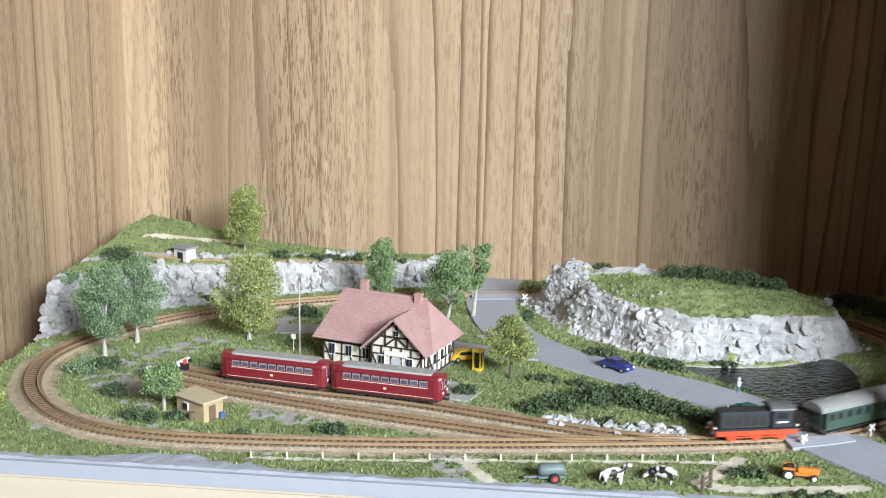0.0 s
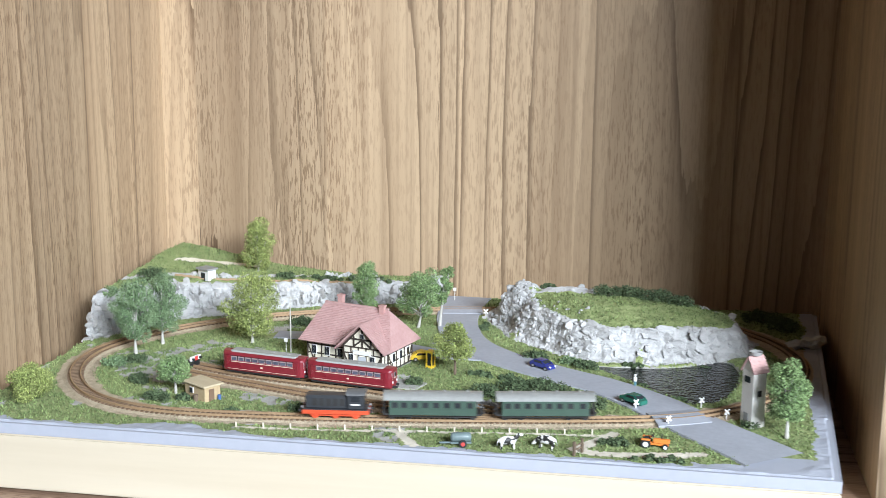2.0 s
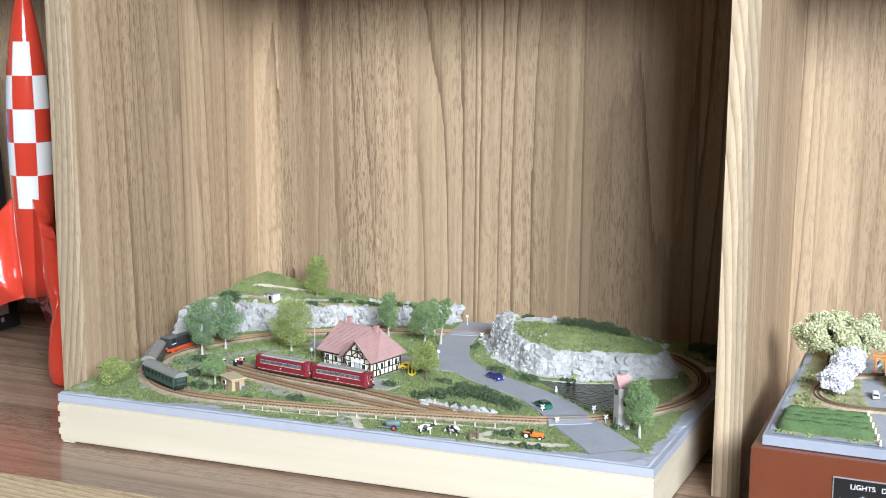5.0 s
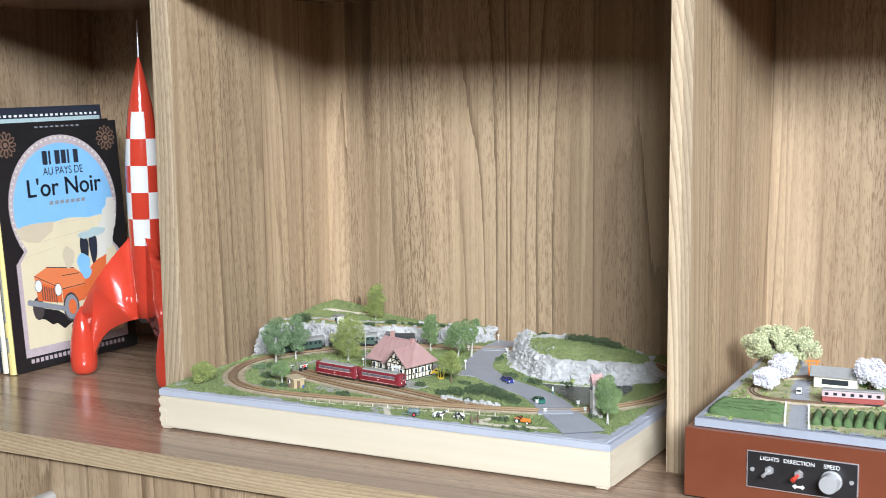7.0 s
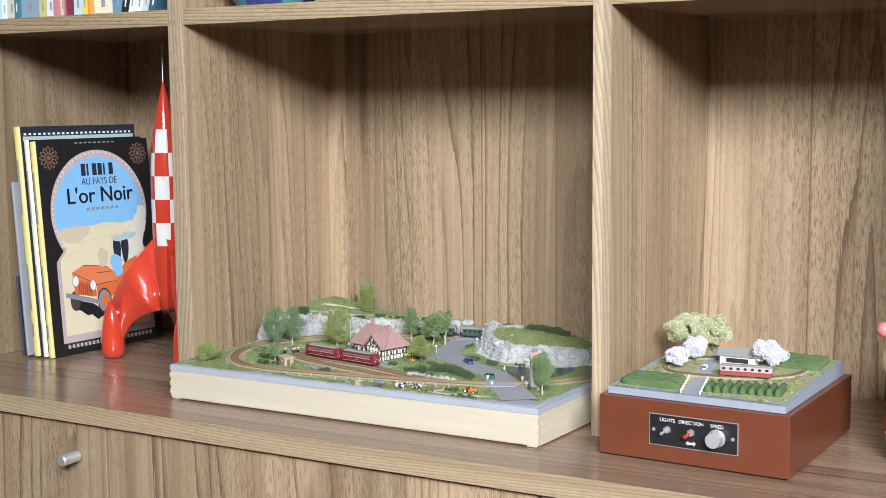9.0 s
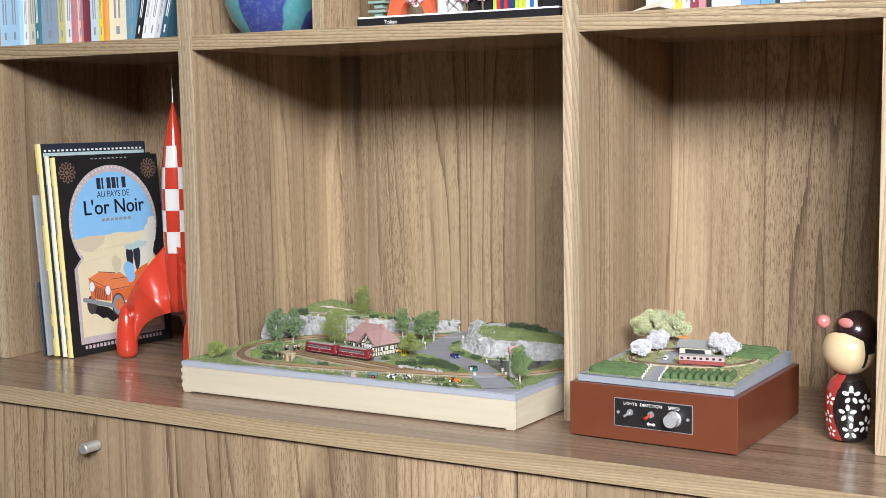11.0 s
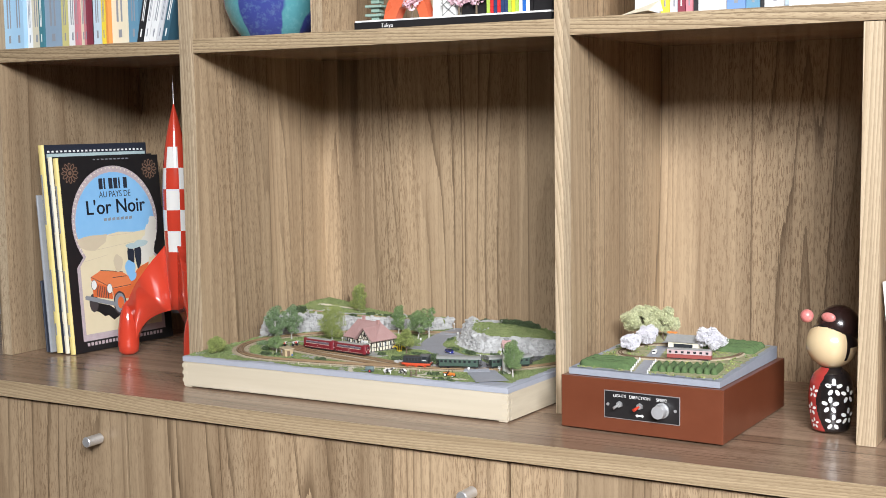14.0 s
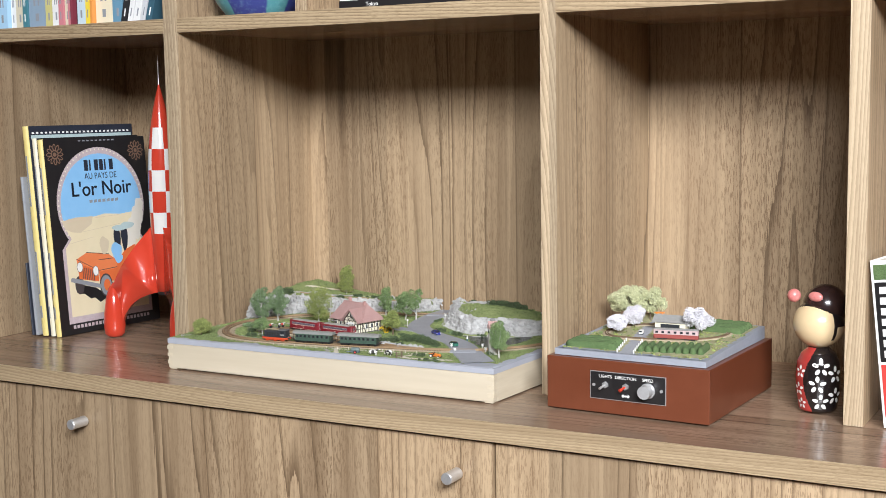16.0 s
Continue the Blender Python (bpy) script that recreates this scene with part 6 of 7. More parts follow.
mini = thing("small_square_layout", ML, "tiny square model railway with tea rows on a brown box", "model railway")
S0, S1, SZ = .0070, .2000, .0735
mini_edge = mat("blue_grey_edge", (.30, .32, .37), (.36, .38, .43), 100, .6)
wedge = boxes((S0, S1, S0, S1, BH + .0006, SZ))
for v in wedge.verts:
    if v.co.z < SZ - .001:
        v.co.z -= math.tan(TILT) * 1.115 * (v.co.y - S0)
part("slab", wedge, mini_edge, mini)
turf2 = mat("spring_turf", (.26, .26, .13), (.46, .43, .25), 500, .95, bump=.9, dist=.001)
hedge_m = mat("tea_hedge", (.065, .115, .04), (.14, .21, .08), 700, .95, bump=1.0, dist=.0012)
blossom = mat("white_blossom", (.74, .72, .76), (.88, .86, .89), 400, .9, bump=0, var=.12)
pale_leaf = mat("pale_yellow_foliage", (.50, .52, .27), (.72, .72, .48), 300, .9, bump=0, var=.35)
N2 = 70
tx, ty = np.meshgrid(np.linspace(S0 + .003, S1 - .003, N2), np.linspace(S0 + .003, S1 - .003, N2))
tn = wob(tx, ty, 90, 3)
rd = away(np.array(((.098, .008), (.082, .075), (.070, .12), (.060, .19))), tx, ty, False) - .0085
tz = SZ + .0008 + .0007 * tn + .006 * step(ty - .15, .05) * step(.09 - tx, .05)
tz = np.where(rd < 0, SZ + .0003, tz)
mk = np.where(rd < 0, 1, np.where(np.minimum.reduce([tx - S0, ty - S0, S1 - tx, S1 - ty]) < .0065 + .002 * tn, 2, 0))
gi = np.arange(N2 * N2).reshape(N2, N2)
raw("turf", np.stack([tx, ty, tz], -1).reshape(-1, 3), np.stack([gi[:-1, :-1], gi[:-1, 1:], gi[1:, 1:], gi[1:, :-1]], -1).reshape(-1, 4), [turf2, road_m, mini_edge], mini, idx=mk[:-1, :-1].ravel())
oval = smooth_line([(.03, .105), (.045, .080), (.085, .078), (.14, .090), (.172, .118), (.172, .15), (.14, .168), (.085, .160), (.045, .142)], 10, True)
part("track_bed", sweep(bmesh.new(), oval, [(-.0052, -.0002), (-.0036, .0012), (.0036, .0012), (.0052, -.0002)], True, SZ + .0008), ballast_m, mini)
for off in (-.0016, .0016):
    part("rail", sweep(bmesh.new(), oval, [(off - .0005, .0012), (off + .0005, .0012), (off + .0005, .0023), (off - .0005, .0023)], True, SZ + .0008), sleeper_m, mini)


def hedge_row(u0, v0, u1, v1, r, seed):
    bm = bmesh.new()
    d = Vector((u1 - u0, v1 - v0, 0))
    m = Matrix.Translation(((u0 + u1) / 2, (v0 + v1) / 2, SZ + .0008)) @ Matrix.Rotation(math.atan2(d.y, d.x), 4, "Z")
    rr = np.random.default_rng(seed)
    n, k = 14, 8
    rings = [[bm.verts.new(m @ Vector((d.length * (i / n - .5), r * math.cos(a) * rr.uniform(.85, 1.1) * (.55 if i in (0, n) else 1), r * 1.9 * math.sin(a) * rr.uniform(.85, 1.1) * (.6 if i in (0, n) else 1)))) for a in np.linspace(0, math.pi, k)] for i in range(n + 1)]
    for a, b in zip(rings, rings[1:]):
        for i in range(k - 1):
            bm.faces.new((a[i], a[i + 1], b[i + 1], b[i]))
    bm.faces.new(rings[0]), bm.faces.new(rings[-1])
    return part("tea_hedge", bm, hedge_m, mini, smooth=True)


for k in range(9):
    hedge_row(.112 + .0088 * k, .022 + .0012 * k, .108 + .0088 * k, .048 + .0022 * k, .0041, 30 + k)
for k in range(5):
    hedge_row(.118 + .003 * k, .150 + .0088 * k, .190, .146 + .0088 * k, .0042, 50 + k)
for k in range(4):
    hedge_row(.015, .022 + .009 * k, .082 - .002 * k, .022 + .0095 * k, .0042, 60 + k)


def in_rows(u, v):
    return (.105 < u < .188 and .018 < v < .066) or (u > .114 and v > .142) or (u < .084 and .016 < v < .055)


rt = np.random.default_rng(31)
tuft_at = [(u, v) for u, v in rt.uniform(S0 + .005, S1 - .005, (700, 2)) if not in_rows(u, v) and away(oval, np.array([u]), np.array([v]))[0] > .0065 and away(np.array(((.098, .008), (.082, .075), (.070, .12), (.060, .19))), np.array([u]), np.array([v]), False)[0] > .0105]
V, F = cloud([(u, v, SZ + .001) for u, v in tuft_at], rt.uniform(.0012, .0034, len(tuft_at)), 6000, .0011, 33, .6)
tagged(raw("ground_tufts", V, F, leaf_b, mini), kind="stuff")
V, F = cloud([(u, v, SZ + .001) for u, v in tuft_at[::2]], rt.uniform(.0012, .0030, len(tuft_at[::2])), 2200, .0011, 34, .6)
tagged(raw("ground_tufts", V, F, leaf_a, mini), kind="stuff")


def mini_tree(u, v, h, r, leaf, seed, label, dense, flat=False):
    p = ML @ Vector((u, v, SZ + .0006))
    t_ = tree(p.x, p.y, h, r, leaf, seed, .22, bark_d, dense, p.z, 1.35 if flat else 1.0, 19, label, size=.00125)
    return t_


mini_tree(.030, .170, .047, .0200, pale_leaf, 71, "broad pale yellow model tree at the small layout's edge", 4200, True)
mini_tree(.054, .176, .045, .0170, pale_leaf, 72, "pale yellow model tree at the small layout's edge", 2800, True)
mini_tree(.045, .098, .025, .0125, blossom, 73, "white blossoming model tree beside the tiny track", 2000)
mini_tree(.050, .137, .028, .0135, blossom, 74, "white blossoming model tree beside the tiny road", 2200)
mini_tree(.133, .138, .030, .0160, blossom, 75, "white blossoming model tree beside the tiny station", 2600, True)
hs = thing("tiny_station", on_mini(.102, .138, SZ + .001, 3) @ Matrix.Scale(1.25, 4), "tiny grey-roofed station house", "house")
part("wall", boxes((-.016, .016, -.008, .008, 0, .009)), cream_w, hs)
part("roof", prism(bmesh.new(), ((-.010, .0088), (.010, .0088), (0, .0155)), -.019, .019, Matrix.Rotation(radians(90), 4, "Z")), grey_p, hs)
part("window", boxes((-.010, .010, -.0084, -.0079, .003, .007)), glass_d, hs)
tr = thing("tiny_railcar", on_mini(.129, .0875, SZ + .0029, 10) @ Matrix.Scale(1.06, 4), "tiny red and cream railcar on the small oval", "railcar")
part("body", boxes((-.026, .026, -.0038, .0038, .0008, .0052), bevel=.0003), mat("railcar_red", (.27, .06, .05), rough=.5), tr)
part("upper", boxes((-.026, .026, -.0037, .0037, .0053, .0105), bevel=.0003), mat("railcar_cream", (.50, .37, .37), rough=.5), tr, "cream upper half")
part("roof", boxes((-.0262, .0262, -.0036, .0036, .0106, .0122), bevel=.0006), grey_p, tr)
for k in range(7):
    part("window", boxes((-.0222 + .0072 * k - .0016, -.0222 + .0072 * k + .0016, -.0039, -.0036, .0068, .0092)), glass_d, tr)
for x in (-.016, .016):
    part("bogie", boxes((x - .006, x + .006, -.003, .003, -.0006, .0010)), under_m, tr)
tg = thing("red_gate", on_mini(.072, .165, SZ + .001, 10), "tiny orange timber gate beside the road", "gate")
for x in (-.004, .004):
    part("post", cyl(bmesh.new(), (x, 0, 0), (x * .9, 0, .014), .0008, n=10), orange_p, tg)
part("lintel", boxes((-.0065, .0065, -.0009, .0009, .0140, .0156), (-.005, .005, -.0006, .0006, .0108, .0118)), orange_p, tg)
for side in (-1, 1):
    for k in range(6):
        p_ = np.array((.098, .012)) + (np.array((.084, .065)) - np.array((.098, .012))) * k / 5
        fpost = part("road_post", boxes((p_[0] + side * .0105 - .0006, p_[0] + side * .0105 + .0006, p_[1] - .0006, p_[1] + .0006, SZ, SZ + .005)), white_p, mini)
mc = thing("tiny_van", on_mini(.0745, .1055, SZ + .0006, 100), "tiny white and blue van on the road", "van")
part("body", boxes((-.005, .005, -.0024, .0024, .0006, .0052), bevel=.0005), white_p, mc)
part("windscreen", boxes((-.0052, -.0048, -.002, .002, .003, .0047)), glass_d, mc)
for sx in (-.003, .003):
    part("axle", cyl(bmesh.new(), (sx, -.0025, .0008), (sx, .0025, .0008), .0009, n=10), tyre_m, mc)

# ---- wooden doll ----
doll_cols = [mat("doll_black", (.012, .009, .009), rough=.15, bump=0, coat=.6), mat("doll_cream", (.70, .53, .30), (.75, .58, .35), 20, .25, bump=0, coat=.4), mat("doll_red", (.36, .035, .03), (.42, .05, .04), 40, .25, bump=0, coat=.4), white_p, mat("doll_hair", (.022, .010, .009), rough=.2, bump=0, coat=.4), mat("doll_pink", (.62, .13, .12), (.72, .30, .27), 260, .3, bump=0, coat=.3)]
bm = bmesh.new()
bprof = [(.0005, 0), (.0195, .0005), (.0225, .004), (.0255, .022), (.0268, .042), (.0250, .060), (.0200, .071), (.0130, .0765), (.0120, .078)]
NB = 144
bz_ = np.linspace(0, 1, 40) ** 1.0 * .078
bprof = [(.0005, 0.0)] + [(float(np.interp(z_, [p[1] for p in bprof[1:]], [p[0] for p in bprof[1:]])), float(z_)) for z_ in bz_[1:]]


def robe(i, k):
    a = 360.0 * k / NB
    z = (bprof[i][1] + bprof[min(i + 1, len(bprof) - 1)][1]) / 2
    return 2 if 170 <= a <= 268 - 26 * math.sin(math.pi * z / .077) else 0


lathe(bm, bprof, NB, None, robe)
HC, HR = .106, .0300


def head_mat(z, a):
    front = abs((a - 248 + 180) % 360 - 180)
    return 1 if (z < .0185 - .0000018 * front * front and front < 70) or (z < -.005 and front > 77) or z < -.0215 else 0


hp = [(max(.0006, HR * math.cos(b)), HC + HR * .98 * math.sin(b)) for b in np.linspace(-1.35, 1.5707, 70)]
lathe(bm, hp, 120, None, lambda i, k: head_mat((hp[i][1] + hp[i + 1][1]) / 2 - HC - .004, 360.0 * k / 120))
bun = bmesh.ops.create_uvsphere(bm, u_segments=24, v_segments=12, radius=1, matrix=Matrix.Translation((.006, .006, HC + .020)) @ Matrix.Diagonal((.0268, .0255, .0265, 1)))
for f in {f for v in bun["verts"] for f in v.link_faces}:
    f.material_index = 4
orn = bmesh.ops.create_uvsphere(bm, u_segments=16, v_segments=9, radius=.0080, matrix=Matrix.Translation((-.0260, -.016, HC + .034)))
for f in {f for v in orn["verts"] for f in v.link_faces}:
    f.material_index = 5
comb = bmesh.ops.create_uvsphere(bm, u_segments=16, v_segments=8, radius=1, matrix=Matrix.Translation((-.001, -.0150, HC + .0335)) @ Matrix.Rotation(radians(-24), 4, "Z") @ Matrix.Diagonal((.0100, .0045, .0060, 1)))
for f in {f for v in comb["verts"] for f in v.link_faces}:
    f.material_index = 5


def on_body(a, z, du, dz, out=.0003):
    r = np.interp(z + dz, [p[1] for p in bprof], [p[0] for p in bprof]) + out
    b = radians(a) + du / r
    return Vector((r * math.cos(b), r * math.sin(b), z + dz))


for fa, fz, fr in ((290, .057, .0112), (281, .036, .0112), (290, .015, .0105), (330, .048, .011), (332, .022, .011), (232, .050, .008), (226, .029, .0085), (234, .012, .007)):
    for k in range(5):
        a0 = 1.2566 * k + .3
        ring = [on_body(fa, fz, fr * (.30 * math.cos(a0)) + fr * .62 * (.55 * math.cos(b) * math.cos(a0) - .34 * math.sin(b) * math.sin(a0)) + fr * .32 * math.cos(a0), fr * (.30 * math.sin(a0)) + fr * .62 * (.55 * math.cos(b) * math.sin(a0) + .34 * math.sin(b) * math.cos(a0)) + fr * .32 * math.sin(a0)) for b in np.linspace(0, 5.6, 10)]
        f = bm.faces.new([bm.verts.new(v) for v in ring])
        f.material_index = 3
doll = part("wooden_doll", bm, doll_cols, None, smooth=True)
doll.matrix_world = pose(.9165, .060, 0)
tagged(doll, "glossy turned wooden doll with flowered black and red robe", "doll")

# ---- things on the upper shelf ----
UZ = SH + ST
vase_m = bpy.data.materials.new("blue_glaze")
vase_m.use_nodes = True
_n = vase_m.node_tree
_t = _n.nodes.new("ShaderNodeTexCoord")
_s = _n.nodes.new("ShaderNodeSeparateXYZ")
_n.links.new(_t.outputs["Object"], _s.inputs[0])
_ang = math_out(_n, "ARCTAN2", _s.outputs[1], _s.outputs[0])
_w = math_out(_n, "SINE", math_out(_n, "ADD", math_out(_n, "ADD", math_out(_n, "MULTIPLY", _ang, 4.0), 2.2), math_out(_n, "MULTIPLY", noise_out(_n, _t.outputs["Object"], 18, 2), 2.2)))
_c = ramp(_n, _w, (.05, .065, .25), (.10, .30, .33), .42, .58)
_sp = noise_out(_n, _t.outputs["Object"], 130, 4)
_n.links.new(mixc(_n, math_out(_n, "MULTIPLY", ramp(_n, _sp, (0, 0, 0), (1, 1, 1), .5, .68), .13), _c, (.36, .62, .64)), _n.nodes["Principled BSDF"].inputs["Base Color"])
_n.nodes["Principled BSDF"].inputs["Roughness"].default_value = .14
bumped(_n, _n.nodes["Principled BSDF"], _sp, .3, .001)
vase = part("vase", lathe(bmesh.new(), [(.001, 0), (.045, .0005), (.050, .003), (.064, .022), (.074, .045), (.077, .066), (.074, .09), (.062, .118), (.045, .14), (.034, .155), (.036, .17), (.031, .17), (.028, .155), (.030, .14)], 48), vase_m, None, smooth=True)
vase.matrix_world = pose(.082, .092, UZ)
tagged(vase, "round glazed vase in mottled blue and turquoise", "vase")

sky_set = thing("brick_skyline", pose(.276, .012, UZ), "toy brick city skyline model on a black base", "toy model")
part("base", boxes((0, .297, 0, .06, 0, .0105), bevel=.0003), black_c, sky_set)
part("base_tile", boxes((.001, .296, .001, .059, .0106, .0128)), white_p, sky_set)
text("Tokyo", .0075, Matrix(((1, 0, 0, .053), (0, 0, -1, -.0002), (0, 1, 0, .0022), (0, 0, 0, 1))), white_p, sky_set)
pag = mat("sand_green_bricks", (.26, .36, .30), rough=.35, bump=0)
for k in range(7):
    part("pagoda_storey", boxes((.017 - .0004 * k, .029 + .0004 * k, .018, .030, .013 + .012 * k, .019 + .012 * k)), pag, sky_set)
    part("pagoda_roof", boxes((.010, .036, .012, .036, .019 + .012 * k, .0225 + .012 * k), bevel=.0006), pag, sky_set)
org = mat("orange_red_bricks", (.58, .12, .05), rough=.3, bump=0)
out_o = smooth_line([(.040, .013), (.046, .034), (.058, .055), (.066, .085), (.070, .13)], 5).tolist() + smooth_line([(.086, .13), (.092, .085), (.100, .050), (.112, .013)], 5).tolist() + [(.098, .013), (.092, .028), (.078, .034), (.066, .028), (.058, .013)]
part("tower_base", prism(bmesh.new(), out_o, .012, .030), org, sky_set)
pinkb = mat("pink_blossom_bricks", (.74, .42, .50), (.82, .62, .66), 300, .4, bump=0)
for cx_ in (.088, .160, .186):
    V, F = cloud([(cx_ + dx_, .008, .030 + dz_) for dx_, dz_ in ((0, 0), (.008, .004), (-.008, .003), (.002, .008))], [.006] * 4, 120, .004, int(cx_ * 1000))
    raw("blossom", V, F, pinkb, sky_set)
    part("blossom_stem", cyl(bmesh.new(), (cx_, .008, .0128), (cx_, .008, .030), .0015, n=8), bark_d, sky_set)
part("white_tower", boxes((.118, .128, .012, .045, .013, .11)), white_p, sky_set)
lat = bmesh.new()
for k in range(7):
    for s in (-1, 1):
        box(lat, -.014, .014, -.0004, .0004, -.0006, .0006, m=Matrix.Translation((.143, .010, .022 + .013 * k)) @ Matrix.Rotation(radians(40 * s), 4, "Y"))
part("lattice_tower", lat, grey_p, sky_set)
part("lattice_core", boxes((.134, .152, .012, .030, .013, .12)), white_p, sky_set)
part("dark_block", boxes((.160, .196, .016, .045, .013, .09)), black_c, sky_set)
part("white_roof", boxes((.166, .196, .010, .040, .038, .044)), white_p, sky_set)
rb = random.Random(4)
cols = [mat("brick_%s" % n_, c_, rough=.3, bump=0) for n_, c_ in (("blue", (.03, .12, .42)), ("yellow", (.78, .55, .03)), ("red", (.5, .03, .03)), ("lime", (.35, .5, .08)), ("navy", (.03, .05, .12)), ("azure", (.12, .38, .6)))]
for k in range(13):
    x = .200 + .0052 * k
    for j in range(5):
        part("sign_block", boxes((x, x + .0047, .010, .04, .013 + .022 * j, .013 + .022 * j + .021)), rb.choice(cols + [black_c, white_p]), sky_set)
ib = mat("ivory_bricks", (.66, .60, .36), rough=.35, bump=0)
part("temple_base", boxes((.268, .294, .010, .045, .013, .030)), black_c, sky_set)
for k in range(4):
    part("temple_finial", boxes((.268 + .0065 * k, .273 + .0065 * k, .012, .03, .0302, .062), bevel=.0012), ib, sky_set)
    part("temple_gable", prism(bmesh.new(), ((.2665 + .0065 * k, .062), (.2745 + .0065 * k, .062), (.2705 + .0065 * k, .074)), .012, .03), ib, sky_set)


def book(x0, x1, y0, H, D, col, lean=0.0, label="", bars=True, group="books on the upper shelf"):
    """A paperback standing with its spine to the front: cover wrap, page block and a bar of print."""
    w = x1 - x0
    ob = thing("book", pose(x0, y0, UZ + .0004) @ Matrix.Rotation(radians(lean), 4, "Y"), label, "book", group)
    part("cover", boxes((0, w, 0, .0012, 0, H), (0, .0008, .0012, D, 0, H), (w - .0008, w, .0012, D, 0, H)), col, ob)
    part("pages", boxes((.0009, w - .0009, .0013, D - .002, .001, H - .002)), paper, ob)
    if bars and w > .007:
        dark = sum(col.node_tree.nodes["Color Ramp"].color_ramp.elements[0].color[:3]) < .6
        c_ = white_p if dark else grey_c
        part("print_bar", boxes((w * .40, w * .60, -.0003, 0, .010, .022)), c_, ob)
        part("print_bar", boxes((w * .30, w * .42, -.0003, 0, .034, H * .60), (w * .56, w * .66, -.0003, 0, .034, H * .48)), c_, ob)
    return ob


BC = {n_: mat("book_" + n_, c_, tuple(min(1, v * 1.08) for v in c_), 60, .5, bump=.05) for n_, c_ in dict(pale_blue=(.36, .56, .74), white=(.74, .74, .73), beige=(.62, .56, .42), teal=(.06, .19, .23), denim=(.25, .33, .42), olive=(.55, .50, .20), rose=(.55, .20, .23), maroon=(.22, .04, .06), ice=(.52, .62, .68), yellow=(.78, .60, .05), orange=(.70, .28, .06), cream=(.74, .66, .48), steel=(.13, .27, .38), black=(.02, .02, .022), navy=(.04, .10, .14), grey=(.55, .56, .58), blue=(.16, .27, .5)).items()}
x = -.385 + .002
book(XL + .001, x - .0008, .016, .2, .14, BC["pale_blue"], 0, "pale blue paperback standing on the upper shelf")
for n_, w, H, ln in (("pale_blue", .022, .21, 0), ("white", .011, .19, 0), ("beige", .019, .2, 0), ("teal", .010, .19, 0), ("denim", .036, .205, 0), ("olive", .015, .2, 0), ("white", .017, .19, 0), ("rose", .010, .18, 0), ("beige", .010, .19, 0), ("rose", .009, .19, 0), ("maroon", .006, .18, 0), ("black", .009, .19, 0), ("ice", .017, .2, 0), ("yellow", .009, .19, 0), ("orange", .005, .19, 0), ("cream", .034, .2, 0), ("steel", .021, .19, 0)):
    book(x, x + w - .0006, .014 + .004 * ((len(n_) * 7) % 3), H, .14, BC[n_], 0, "%s paperback standing on the upper shelf" % n_.replace("_", " "))
    x += w
for n_, w, ln in (("black", .012, 13), ("white", .010, 14), ("white", .013, 15), ("grey", .009, 15), ("navy", .012, 16)):
    book(x, x + w - .0006, .016, .19, .13, BC[n_], ln, "%s paperback leaning on the upper shelf" % n_)
    x += w + .0012
x = .672
for n_, w, H in (("white", .036, .21), ("yellow", .011, .2), ("grey", .011, .2), ("maroon", .009, .19), ("rose", .009, .18), ("black", .006, .2), ("white", .036, .21), ("blue", .023, .2), ("steel", .017, .2), ("black", .005, .2), ("white", .026, .2), ("ice", .012, .19)):
    book(x, x + w - .0006, .040 + .003 * (len(n_) % 3), H, .14, BC[n_], 0, "%s book standing over the small layout" % n_, n_ != "white" or w < .03)
    x += w
for k, (x0, x1, z0, z1, n_) in enumerate(((.874, 1.16, .0005, .012, "white"), (.885, 1.12, .0125, .034, "maroon"), (.89, 1.13, .0345, .046, "grey"))):
    ob = thing("flat_book", pose(0, .008 + .003 * k, UZ), "%s book lying flat in a pile" % n_, "book", "flat pile on the upper shelf")
    part("cover", boxes((x0, x1, 0, .18, z0, z0 + .0012), (x0, x1, 0, .18, z1 - .0012, z1), (x0, x0 + .001, 0, .18, z0 + .0012, z1 - .0012)), BC[n_], ob)
    part("pages", boxes((x0 + .0012, x1 - .002, .0015, .178, z0 + .0013, z1 - .0013)), paper, ob)
crane = thing("folded_paper_bird", pose(.690, .012, UZ, 0, 0, -20), "folded cream paper ornament on the shelf edge", "ornament")
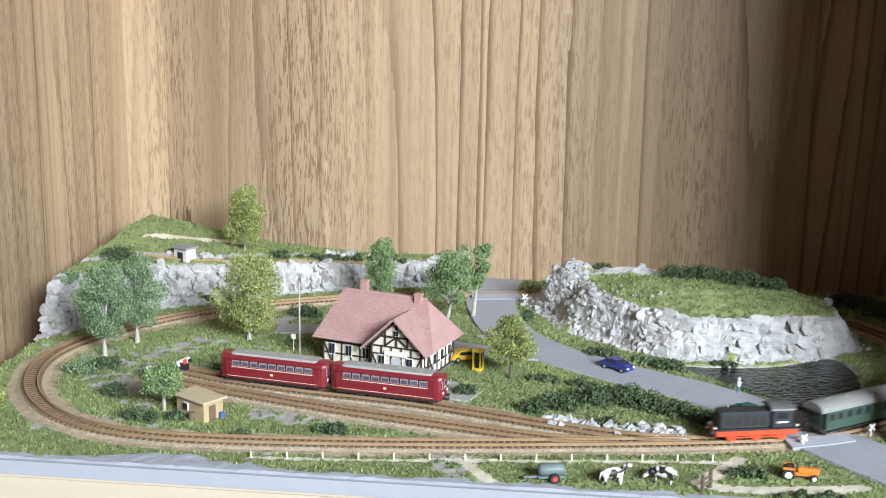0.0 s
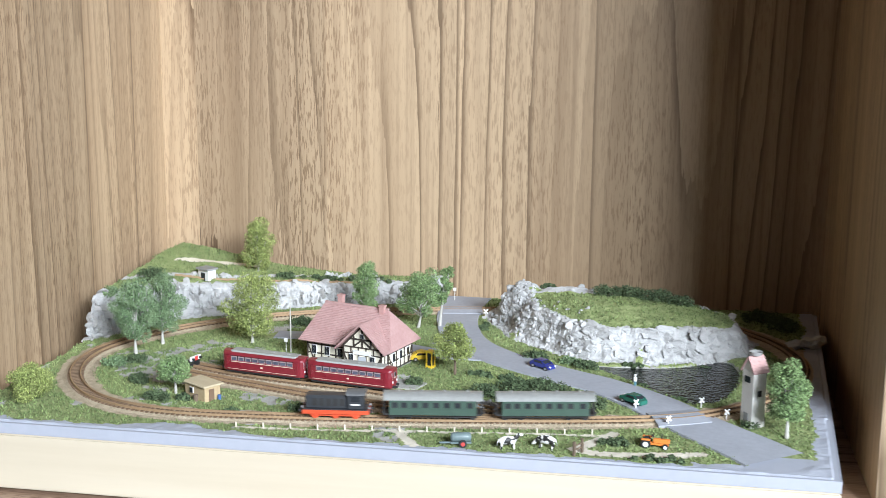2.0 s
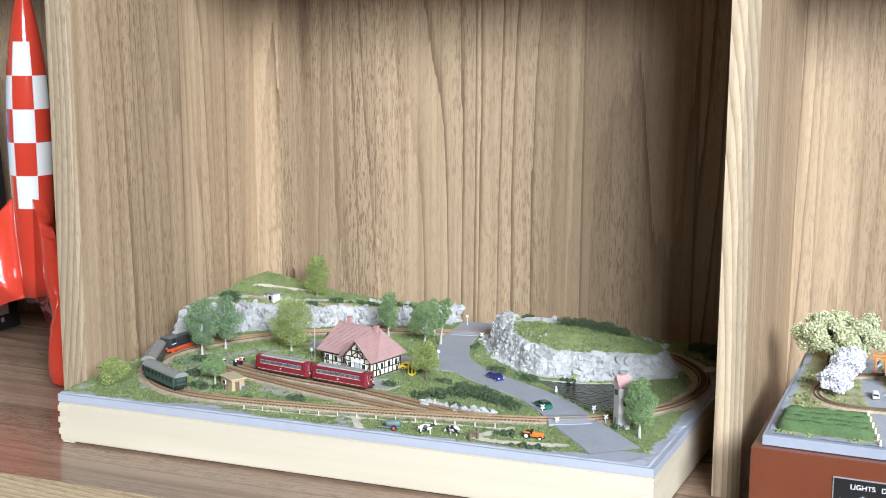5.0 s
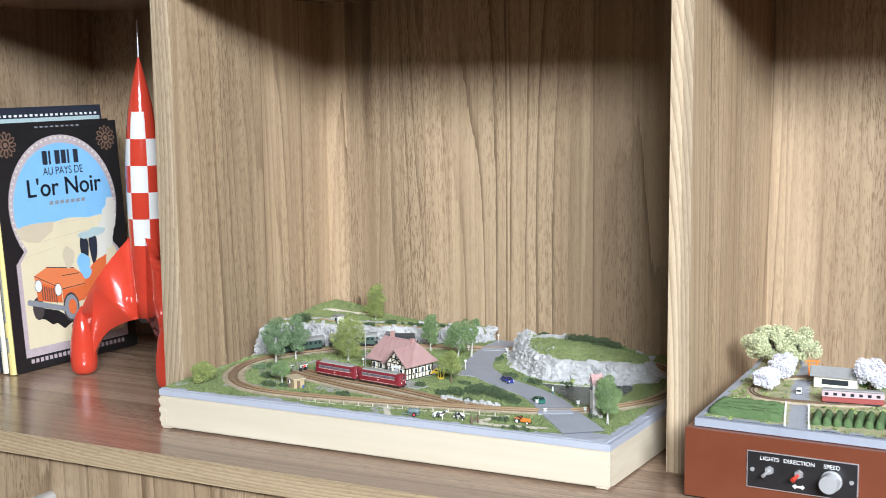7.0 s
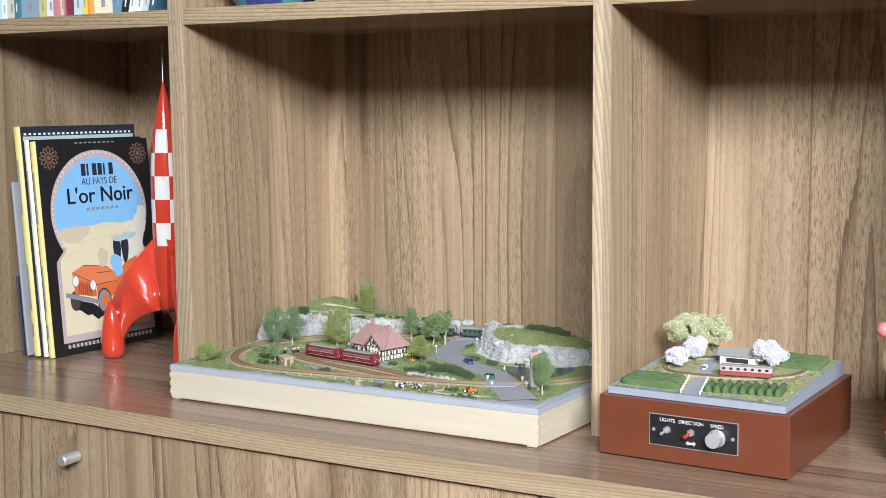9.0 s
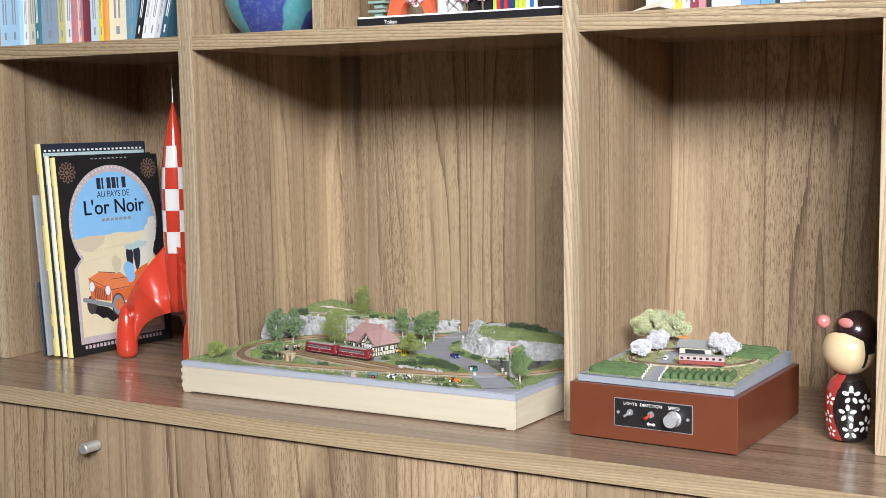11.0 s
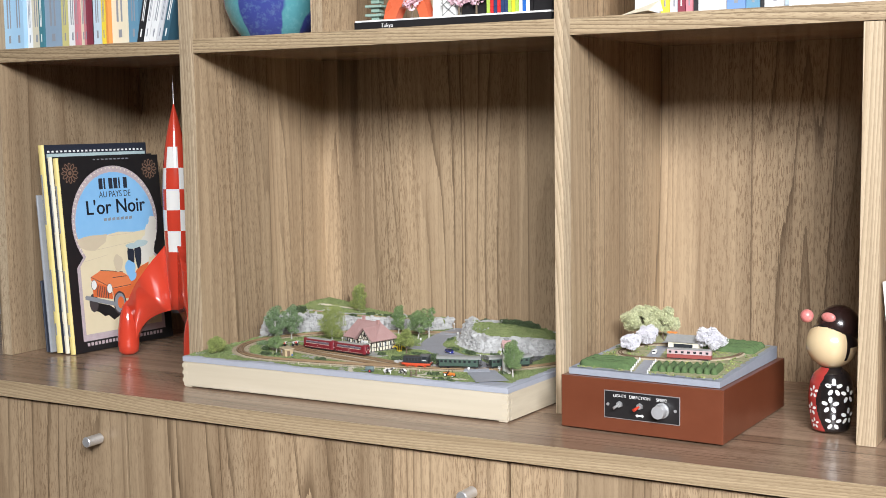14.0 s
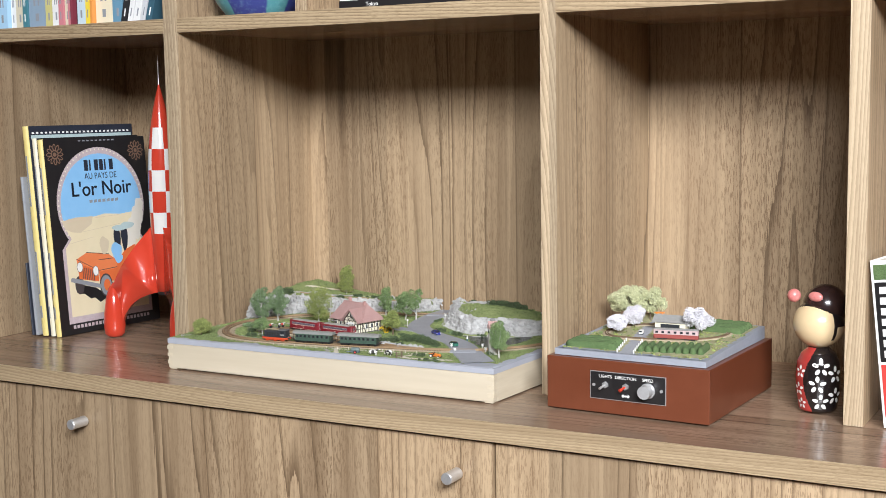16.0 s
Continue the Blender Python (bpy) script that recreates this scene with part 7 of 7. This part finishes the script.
for wing, pts in (("wing", ((-.030, 0, .001), (.018, -.004, .004), (.024, .010, .016))), ("wing", ((.018, -.004, .004), (.034, .004, .002), (.024, .010, .016))), ("tail", ((-.034, .004, .0005), (.02, .012, .001), (.004, .004, .006)))):
    bm = bmesh.new()
    a = [bm.verts.new(p) for p in pts]
    b = [bm.verts.new((p[0], p[1] + .0006, p[2] + .0006)) for p in pts]
    bm.faces.new(a), bm.faces.new(b[::-1])
    for k in range(3):
        bm.faces.new((a[k - 1], a[k], b[k], b[k - 1]))
    part(wing, bm, pale_sp, crane)

# magazine leaning in the compartment beyond the last divider
mag = thing("softcover_book", pose(1.003, .004, .0008, 0, 0, -8) @ Matrix.Rotation(radians(-6), 4, "Y"), "thick softcover book with a red, black and white spine", "book")
part("cover", boxes((0, .030, 0, .0015, 0, .19), (0, .001, .0015, .14, 0, .19), (.029, .030, .0015, .14, 0, .19)), white_p, mag)
part("pages", boxes((.0012, .0288, .0016, .138, .001, .188)), paper, mag)
part("spine_panel", boxes((.003, .027, -.0004, 0, .075, .165)), black_c, mag)
for k in range(7):
    part("title_bar", boxes((.008, .022, -.0008, -.0004, .080 + .012 * k, .088 + .012 * k)), white_p, mag)
part("spine_panel", boxes((.003, .027, -.0004, 0, .012, .072)), red_w, mag)
part("spine_panel", boxes((.003, .027, -.0004, 0, .168, .185)), hedge_m, mag)


# ---- what moves: the train on its loop ----
def motions():
    pts = np.vstack([loop, loop[:1]])
    s = np.r_[0, np.cumsum(np.linalg.norm(np.diff(pts, axis=0), axis=1))]
    length = s[-1]

    def spot(u):
        u = u % length
        return np.array([np.interp(u, s, pts[:, 0]), np.interp(u, s, pts[:, 1])])

    clock = np.array([(0, .040), (1.5, .174), (3.5, .362), (8, .795), (13, 1.312), (14.5, 1.449), (16, 1.597)])
    fine = smooth_line(clock, 40)
    for ob, back, wheelbase in ((loco, .0226, .012), (coach_a, .0818, .020), (coach_b, .1503, .020)):
        rows = []
        for k in range(65):
            t = k * .25
            u = np.interp(t, fine[:, 0], fine[:, 1]) - back
            a, b = spot(u + wheelbase), spot(u - wheelbase)
            c, d = (a + b) / 2, a - b
            rows.append((t, pose(c[0], c[1], RAIL, 0, 0, math.degrees(math.atan2(d[1], d[0])))))
        walk(ob, rows)


motions()
